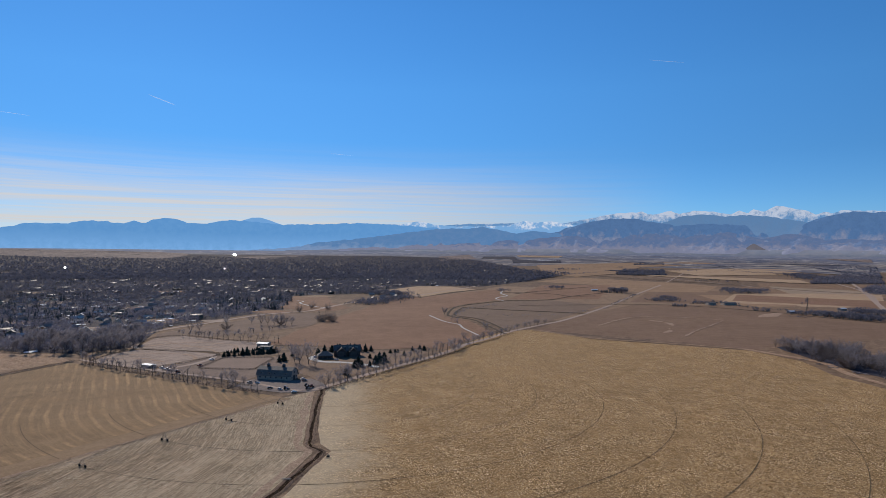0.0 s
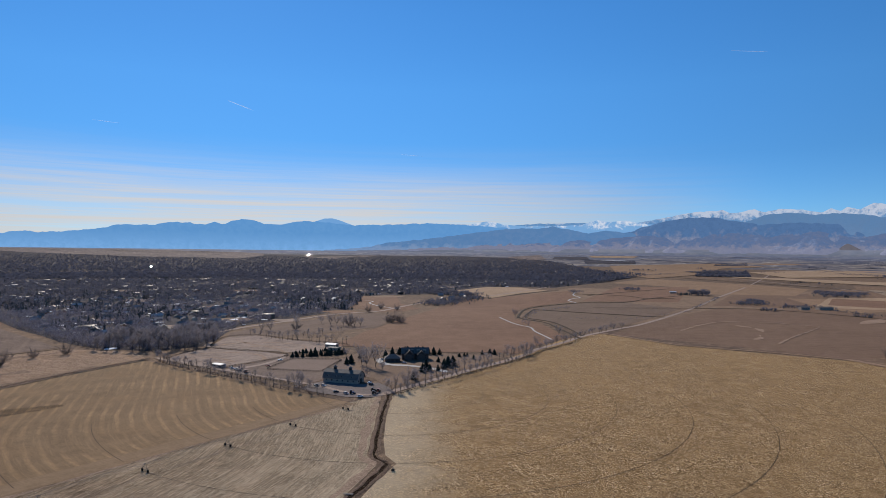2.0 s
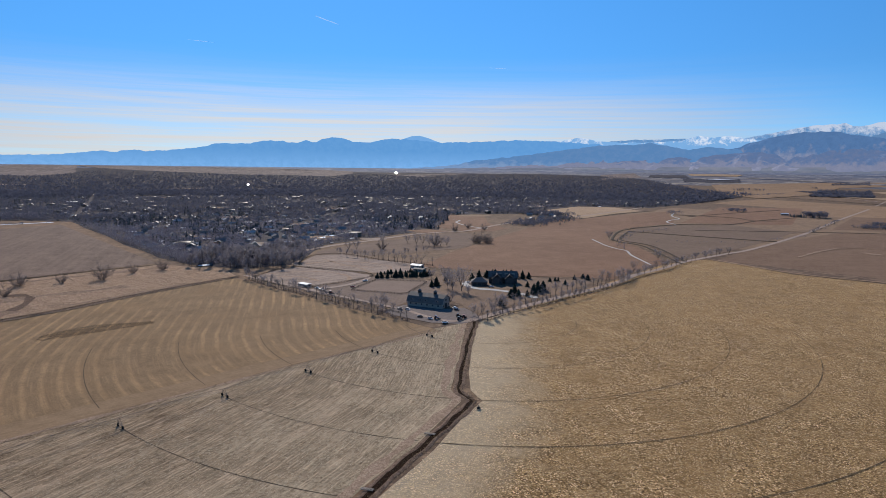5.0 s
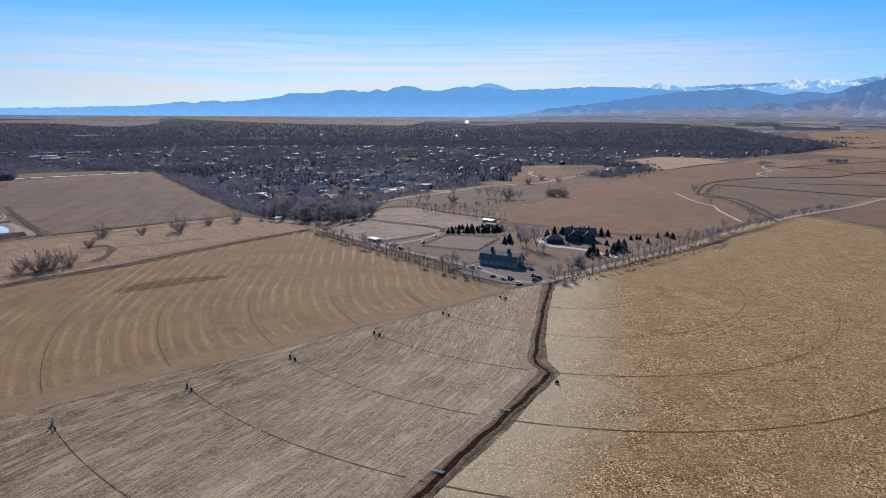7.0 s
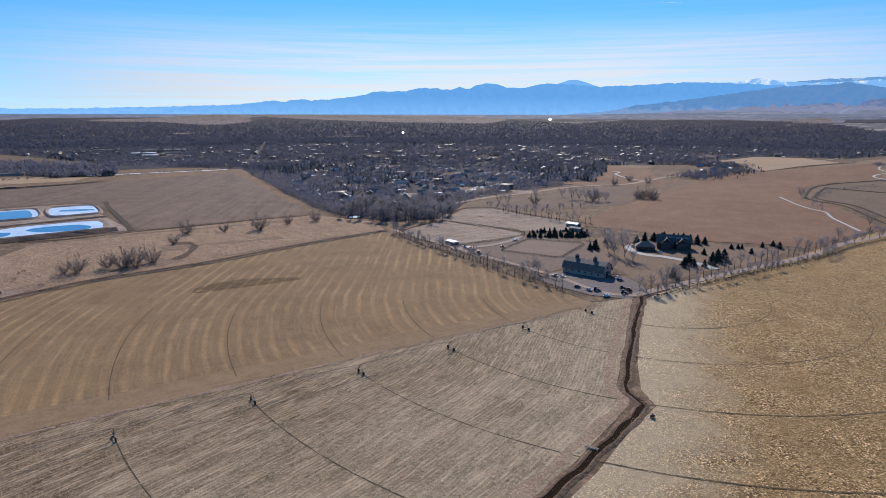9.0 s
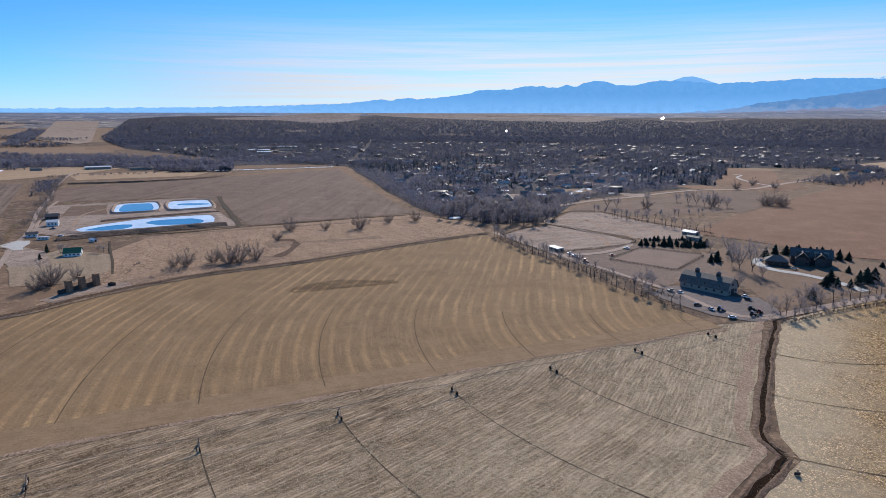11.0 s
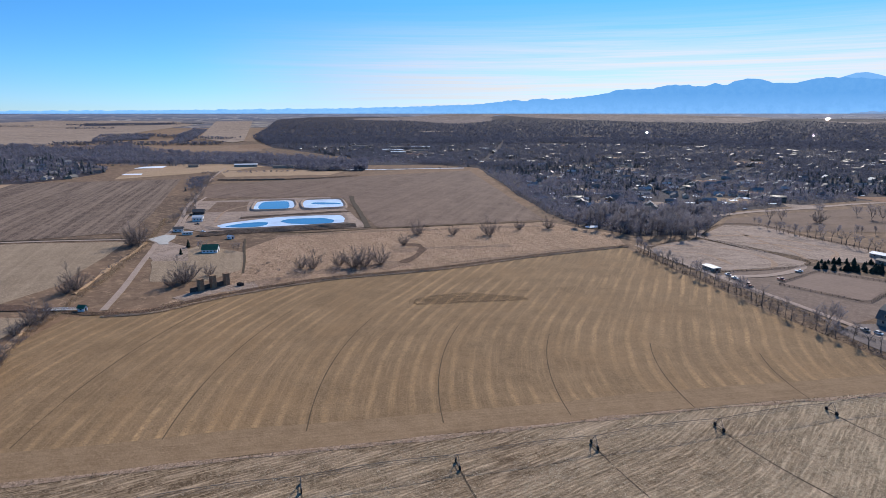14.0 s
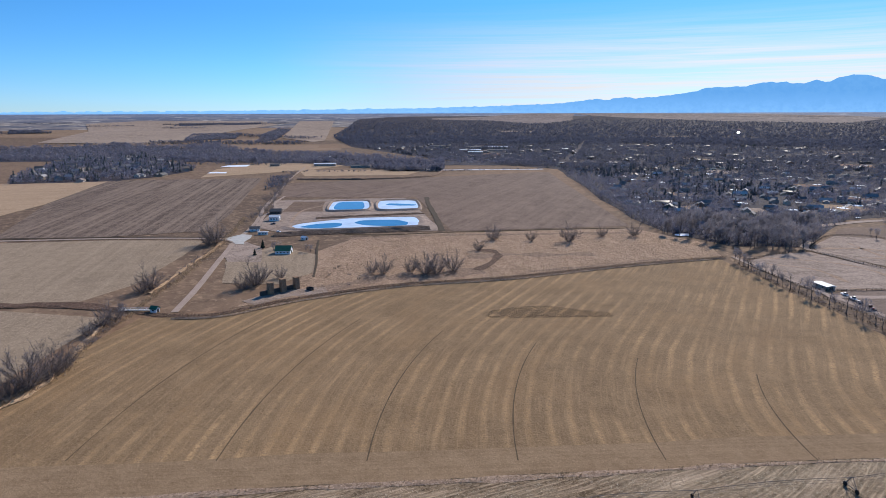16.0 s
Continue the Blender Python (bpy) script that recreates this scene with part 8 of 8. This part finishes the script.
def suburb():
    r = random.Random(9)
    loop = [(-1303, 130), (-1405, 132), (-1650, 190), (-1898, 246), (-1894, 440), (-1598, 435), (-1477, 456), (-1375, 425), (-1294, 356), (-1257, 282), (-1276, 214)]
    sheet("suburb_ground", loop, 0.32, M["town_soil"], "dull lawns and streets between suburban houses", "ground", ragged=6, cell=20)
    made = {}
    spots = []
    k = 0
    while k < 60:
        x, y = r.uniform(-1890, -1262), r.uniform(135, 450)
        if inside(x, y, loop) and all(math.hypot(x - a, y - b) > 24 for a, b in spots):
            k += 1
            spots.append((x, y))
            i, w, q = r.randrange(4), r.randrange(3), r.randrange(3)
            m = Matrix.LocRotScale((x, y, 0.1), Euler((0, 0, r.uniform(0, 6.28))), None)
            if (i, w, q) in made:
                copy_thing(made[i, w, q], m)
                continue
            t = thing("house", "suburban house at the edge of ploughed fields", "house", "suburb houses", m)
            part("wall", HOUSES[i][0], WALL_TINTS[w], t)
            part("roof", HOUSES[i][1], ROOF_TINTS[q], t)
            made[i, w, q] = t
    bare, green = [], []
    while len(bare) + len(green) < 1150:
        x, y = r.uniform(-1898, -1257), r.uniform(130, 456)
        if inside(x, y, loop) and all(math.hypot(x - a, y - b) > 9 for a, b in spots):
            (green if r.random() < 0.22 else bare).append((x, y, 0, r.uniform(0.7, 1.45), r.uniform(0.85, 1.15), r.uniform(0, 6.28)))
    crowd("suburb_trees", CROWD_WOOD[0], bare, M["wood_bare"], "bare trees between suburban houses", "trees")
    crowd("suburb_conifers", CROWD_GREEN[0], green, M["wood_green"], "dark conifers between suburban houses", "trees")


wood([(-1895, 104), (-1820, 238), (-1957, 389), (-1635, 468), (-1525, 593), (-1403, 708), (-1151, 755), (-1098, 830), (-1247, 929), (-1547, 813), (-1906, 709), (-2462, 733), (-2282, 599), (-2644, 421), (-2536, 88)], 2600, "purple-grey cottonwood belt along a creek")
wood([(-4354, 106), (-4475, 271), (-5251, 275), (-5206, 113)], 220, "dark tree clump on the open plain")
wood([(-2829, 710), (-2935, 945), (-3538, 1143), (-3516, 890)], 420, "dark trees round distant houses")
wood([(-2455, 886), (-2708, 1048), (-4268, 1697), (-4633, 1745), (-3286, 1186)], 420, "dark trees round distant houses")
wood([(-6041, 1312), (-6304, 2213), (-7914, 2674), (-7694, 1694)], 300, "dark tree line on the open plain")

belt([(-1132, 529), (-1072, 497), (-989, 461)], 22, 30, "bare trees at a field corner", 0.05, (0.7, 1.1))
wood([(-1723, 768), (-1516, 807), (-1325, 822), (-1215, 905), (-1085, 1070), (-1160, 1110), (-1330, 960), (-1520, 900), (-1700, 850)], 420, "cottonwood belt along a creek")

belt([(-168, 1275), (-145, 1350), (-110, 1440), (-85, 1515)], 60, 240, "bare trees round town houses", 0.35, (0.5, 0.9))
belt([(-195, 1590), (-150, 1640), (-108, 1560)], 64, 170, "bare trees round town houses", 0.3, (0.6, 1.0))
for x, y, turn in ((-178, 1560, 20), (-150, 1600, 110), (-126, 1556, 35), (-112, 1500, 120), (-142, 1480, 30), (-158, 1420, 110), (-132, 1385, 25)):
    gabled("house", "pale house among bare trees at the town edge", "house", x, y, turn, 13, 9, 3.4, 6.2, M["barn_wall"], ROOF_TINTS[2], 3)

suburb()
strip("glass_house", [(1290, 8260), (1550, 8450)], 260, 6.0, M["snow"], "long pale glass house roof far out on the plain", "building", 0, 60, 0.0)
for x, y, turn, ln, w, e, roof, label in ((-1343, 690, 60, 46, 16, 4.5, "white_roof", "long low works building with a pale roof"), (-1262, 735, 60, 40, 12, 4, "barn_roof", "long low works building with a grey roof"), (-1400, 600, 60, 20, 10, 4, "barn_roof", "small grey yard building"),
                                         (-1804, 1276, 50, 50, 18, 6, "barn_roof", "large flat building with a grey roof"), (-1646, 1400, 50, 60, 18, 5, "white_roof", "flat building with a pale roof"), (-1533, 1300, 50, 46, 16, 5, "barn_roof", "flat building with a grey roof"), (-1560, 1230, 50, 60, 22, 6, "white_roof", "large flat building with a white roof"), (-1680, 1330, 50, 50, 20, 6, "barn_roof", "large flat building with a grey roof"), (-1480, 1190, 50, 40, 18, 5, "white_roof", "flat building with a white roof"),
                                         (632, 1372, 10, 30, 14, 5, "dark_roof", "long dark farm shed"), (590, 1366, 10, 18, 12, 5, "dark_roof", "dark farm house"), (447, 1830, 0, 18, 10, 4, "white_roof", "white farm shed among trees"), (668, 1190, 20, 14, 8, 3.5, "white_roof", "pale farm shed"), (726, 1196, 20, 14, 8, 3.5, "barn_roof", "grey farm shed"), (812, 1262, 20, 16, 9, 4, "white_roof", "white farm building"), (700, 1142, 20, 12, 8, 3.5, "dark_roof", "dark farm shed")):
    gabled("farm_shed" if x > 0 else "works_building", label + " beside fields", "building", x, y, turn, ln, w, e, e + 1.6, M["barn_wall"], M[roof], 4)
sheet("snow_patch", [(-1440, 495), (-1475, 520), (-1462, 566), (-1420, 545)], 0.45, M["snow"], "thin pale snow patch on a pitch", "snow", ragged=3, cell=10)
sheet("snow_patch_low", [(-1310, 440), (-1330, 450), (-1315, 478), (-1290, 468)], 0.45, M["snow"], "thin pale snow patch on a pitch", "snow", ragged=3, cell=10)
strip("snow_line", [(-1140, 800), (-1090, 880), (-1015, 1015)], 9, 0.4, M["snow"], "old snow lying along a channel", "snow", 0, 8, 0.6)
strip("snow_bank", [(-1700, 720), (-1640, 790), (-1500, 900)], 10, 0.45, M["snow"], "old snow lying along a creek", "snow", 0, 10, 0.7)


def glinting_roof(x, y, ln, w):
    """A smooth metal roof that throws the sun back towards the flight path."""
    gx, gy, gz, s = lay(x, y)
    to_eye = (Vector((MIDDLE[0], MIDDLE[1], EYE)) - Vector((gx, gy, gz))).normalized()
    n = (to_eye + TO_SUN).normalized()
    u = Vector((-n.y, n.x, 0)).normalized()
    v = n.cross(u)
    t = thing("metal_roofed_hall", "low hall with a shining metal roof in the town", "building", "shining halls", Matrix.Translation((gx, gy, gz)))
    c = Vector((0, 0, 9 * s + 1))
    q = [c - u * ln * s / 2 - v * w * s / 2, c + u * ln * s / 2 - v * w * s / 2, c + u * ln * s / 2 + v * w * s / 2, c - u * ln * s / 2 + v * w * s / 2]
    part("roof", Geo().add(q + [p - n * 0.3 for p in q], [(0, 1, 2, 3), (7, 6, 5, 4), (0, 4, 5, 1), (1, 5, 6, 2), (2, 6, 7, 3), (3, 7, 4, 0)]), M["mirror_roof"], t)
    low = [Vector((p.x, p.y, -1)) for p in q]
    top = [p - n * 0.35 for p in q]
    part("wall", Geo().add(low + top, [(0, 1, 5, 4), (1, 2, 6, 5), (2, 3, 7, 6), (3, 0, 4, 7)]), M["barn_wall"], t)


M["mirror_roof"] = plain("bright_new_metal_roof", (0.8, 0.8, 0.8), 0.13, 0.03, 0.2, metal=1.0)
for x, y, ln, w in ((-1925, 3165, 8, 6), (-4100, 12300, 40, 24), (-1160, 3300, 4, 3)):
    glinting_roof(x, y, ln, w)


def contrail(bearing, height, length, tilt, width):
    """A short white trail of ice crystals high in the sky."""
    c = Vector((-math.sin(radians(bearing)) * math.cos(radians(height)), math.cos(radians(bearing)) * math.cos(radians(height)), math.sin(radians(height)))) * 4300 + Vector((*MIDDLE, EYE))
    u = Vector((math.cos(radians(bearing)), math.sin(radians(bearing)), 0))
    d = (u + Vector((0, 0, math.tan(radians(tilt))))).normalized()
    w = Vector((0, 0, 1))
    vs, fs = [], []
    for k in range(13):
        f = k / 12
        q = c + d * length * (f - 0.5)
        h = width * math.sin(math.pi * min(1, 0.08 + f * 0.9)) * (0.6 + 0.4 * noise.noise(q * 0.02))
        vs += [q - w * h, q + w * h]
        if k:
            fs.append((2 * k - 2, 2 * k - 1, 2 * k + 1, 2 * k))
    return tagged(new("contrail", mesh_from("contrail", vs, fs, M["ice_trail"])), "short white vapour trail high in the blue sky", "contrail", kind="structure")


def see_through(material, share):
    """Thin cloud: most of what is behind it shows."""
    t = material.node_tree
    out = t.nodes["Material Output"]
    cloud = out.inputs["Surface"].links[0].from_socket
    both = node(t, "ShaderNodeMixShader", Fac=share)
    t.links.new(cloud, both.inputs[1])
    t.links.new(t.nodes.new("ShaderNodeBsdfTransparent").outputs[0], both.inputs[2])
    t.links.new(both.outputs[0], out.inputs["Surface"])


M["ice_trail"] = plain("thin_ice_cloud", (0.85, 0.87, 0.9), 1.0, 0.05, 0.02, through_light=0.6)
see_through(M["ice_trail"], 0.62)
contrail(24.4, 12.6, 170, -18, 5)
contrail(-20.6, 16.6, 220, -10, 3)
contrail(9.0, 8.9, 150, -4, 2)
contrail(35.0, 10.3, 160, -2, 2)


# ---------------------------------------------------------------- stubble, litter and tufts
def tuft(seed, blades, spread, height, width):
    r = random.Random(seed)
    g = Geo()
    for _ in range(blades):
        a = r.uniform(0, 6.28)
        p = Vector((math.cos(a), math.sin(a), 0)) * spread * r.random()
        w = Vector((-math.sin(a + 1), math.cos(a + 1), 0)) * width
        g.add([p - w, p + w, p + Vector((math.cos(a) * spread * 0.6, math.sin(a) * spread * 0.6, height * r.uniform(0.6, 1.1)))], [(0, 1, 2)])
    return triangles(g)


def scattered(loop, n, size, seed, gap=-2.0, gap_scale=0.02):
    """Random places inside an outline: rows for crowd()."""
    r = random.Random(seed)
    xs, ys = [p[0] for p in loop], [p[1] for p in loop]
    rows = []
    while len(rows) < n:
        x, y = r.uniform(min(xs), max(xs)), r.uniform(min(ys), max(ys))
        if inside(x, y, loop) and noise.noise(Vector((x * gap_scale, y * gap_scale, seed))) > gap:
            rows.append((x, y, 0.25, r.uniform(*size), r.uniform(0.7, 1.3), r.uniform(0, 6.28)))
    return rows


M["litter"] = islands("pale_stalk_litter", [(0.0, (0.34, 0.215, 0.082)), (0.5, (0.56, 0.375, 0.150)), (1.0, (0.82, 0.60, 0.29))], 0.45, 0.3)
M["litter_grey"] = islands("grey_stalk_litter", [(0.0, (0.34, 0.27, 0.175)), (0.5, (0.57, 0.465, 0.315)), (1.0, (0.84, 0.71, 0.51))], 0.6, 0.3)
M["straw"] = islands("straw_grass", [(0.0, (0.26, 0.175, 0.11)), (0.5, (0.38, 0.27, 0.175)), (1.0, (0.52, 0.39, 0.26))], 0.8, 0.5)
M["weed"] = islands("dark_weeds", [(0.0, (0.06, 0.045, 0.032)), (1.0, (0.17, 0.12, 0.08))], 0.9, 0.35)
M["litter"].node_tree.nodes["Principled BSDF"].inputs["Specular IOR Level"].default_value = 0.6  # dry leaves shine


def flakes(seed, n):
    """Broken stalks and leaves that lie on the soil."""
    r = random.Random(seed)
    g = Geo()
    for _ in range(n):
        a, x, y = r.uniform(0, 6.28), r.uniform(-0.7, 0.7), r.uniform(-0.7, 0.7)
        d, w = Vector((math.cos(a), math.sin(a), r.uniform(-0.25, 0.3))) * r.uniform(0.15, 0.40), Vector((-math.sin(a), math.cos(a), r.uniform(-0.3, 0.3))) * r.uniform(0.05, 0.11)
        p = Vector((x, y, 0.12))
        g.add([p - d - w, p + d - w, p + d + w, p - d + w], [(0, 1, 2, 3)])
    return triangles(g)


STALKS = flakes(51, 3)
GRASS = tuft(52, 6, 0.8, 1.2, 0.14)
crowd("corn_stubble", STALKS, scattered([(-70, 280), (-60, 330), (-66, 350), (-80, 440), (-90, 488), (-40, 600), (20, 720), (110, 880), (195, 795), (330, 715), (340, 500), (330, 250), (160, 110), (-80, 150)], 46000, (0.6, 1.25), 3), M["litter"], "pale cut maize stalks and litter on the field", "stubble")
crowd("fallow_litter", STALKS, scattered([(-100, 480), (-172, 358), (-217, 272), (-254, 204), (-300, 110), (-180, 60), (-104, 130), (-88, 240), (-80, 300), (-84, 352), (-94, 440)], 26000, (0.3, 0.72), 4, -0.3, 0.03), M["litter_grey"], "grey stalk litter on the worked field", "stubble")
crowd("tall_grass", GRASS, scattered([(-364, 600), (-390, 520), (-410, 430), (-436, 356), (-441, 262), (-480, 300), (-498, 330), (-560, 370), (-590, 400), (-566, 486), (-545, 520), (-483, 640), (-400, 636)], 6500, (0.3, 0.75), 5), M["straw"], "tall dry straw-coloured grass beside the channel", "grass")
M["weed_dry"] = islands("dry_grey_weeds", [(0.0, (0.085, 0.066, 0.050)), (1.0, (0.20, 0.155, 0.115))], 0.9, 0.35)
for loop, n, seed, size, gap in (([(-354, 372), (-351, 390), (-345, 404), (-332, 413), (-314, 426), (-308, 422), (-322, 399), (-330, 386), (-338, 372), (-346, 362)], 4600, 6, (0.15, 0.34), -0.4), ([(-345, 345), (-328, 372), (-320, 400), (-298, 440), (-290, 482), (-305, 478), (-324, 440), (-346, 414), (-362, 385)], 2000, 16, (0.12, 0.28), -0.25)):
    crowd("weed_patch", GRASS, scattered(loop, n, size, seed, gap, 0.14), M["weed_dry"], "ragged dark patch of weeds in the hay field", "weeds")


def lined(points, width, n, size, seed):
    r = random.Random(seed)
    line = curve_through(points, 3.0)
    rows = []
    for _ in range(n):
        p = r.choice(line)
        rows.append((p.x + r.gauss(0, width), p.y + r.gauss(0, width), 0.3, r.uniform(*size), r.uniform(0.7, 1.3), r.uniform(0, 6.28)))
    return rows


crowd("ditch_grass", GRASS, lined([(x + 2.2, y) for x, y in DITCH], 0.9, 1600, (0.25, 0.6), 7), M["straw"], "dry grass on the ditch banks", "grass")
crowd("ditch_weeds", GRASS, lined(DITCH, 0.6, 2400, (0.2, 0.55), 8), M["weed"], "dark weeds in the ditch", "weeds")
crowd("edge_weeds", GRASS, lined([(-112, 460), (-172, 363), (-218, 278), (-257, 207), (-332, 62)], 0.8, 900, (0.25, 0.55), 9), M["straw"], "dry weeds along a field edge", "weeds")
crowd("canal_grass", GRASS, lined([(-360, 606), (-386, 519), (-405, 429), (-432, 355), (-439, 288), (-435, 242), (-446, 220), (-473, 195)], 3.4, 2600, (0.25, 0.65), 10), M["straw"], "dry grass along the channel", "grass")
crowd("canal_weeds", GRASS, lined([(-360, 606), (-386, 519), (-405, 429), (-432, 355), (-439, 288), (-435, 242), (-446, 220), (-473, 195)], 1.2, 900, (0.25, 0.6), 12), M["weed"], "dark weeds in the channel", "weeds")
crowd("hedge_straw", GRASS, lined([(-757, 349), (-664, 309), (-577, 265), (-520, 235), (-498, 220), (-458, 199), (-432, 181), (-403, 169), (-384, 160), (-350, 120)], 1.5, 2000, (0.5, 1.1), 11), M["straw"], "tall straw grass along a lane bank", "grass")
crowd("road_grass", GRASS, lined([(-84, 516), (-56, 560), (-32, 602), (-4, 650), (18, 696), (36, 738), (70, 798), (100, 860)], 1.8, 600, (0.3, 0.7), 13), M["weed"], "dark dry weeds beside the gravel road", "weeds")
crowd("lane_weeds", GRASS, lined([(-346, 597), (-300, 566), (-263, 546), (-222, 525), (-188, 502), (-164, 491), (-143, 482)], 1.6, 600, (0.3, 0.7), 14), M["weed"], "dark weeds and saplings along the farm lane", "weeds")
for points, wide, n, seed in (([(-152, 150), (-165, 205), (-178, 268), (-176, 300)], 3.0, 2600, 21), ([(-150, 250), (-128, 300), (-112, 352)], 4.0, 1500, 22), ([(-120, 210), (-108, 262), (-99, 330)], 3.0, 1300, 23)):
    crowd("straw_trail", STALKS, lined(points, wide, n, (0.3, 0.7), seed), M["litter_grey"], "pale trail of spilled straw on the worked field", "straw")
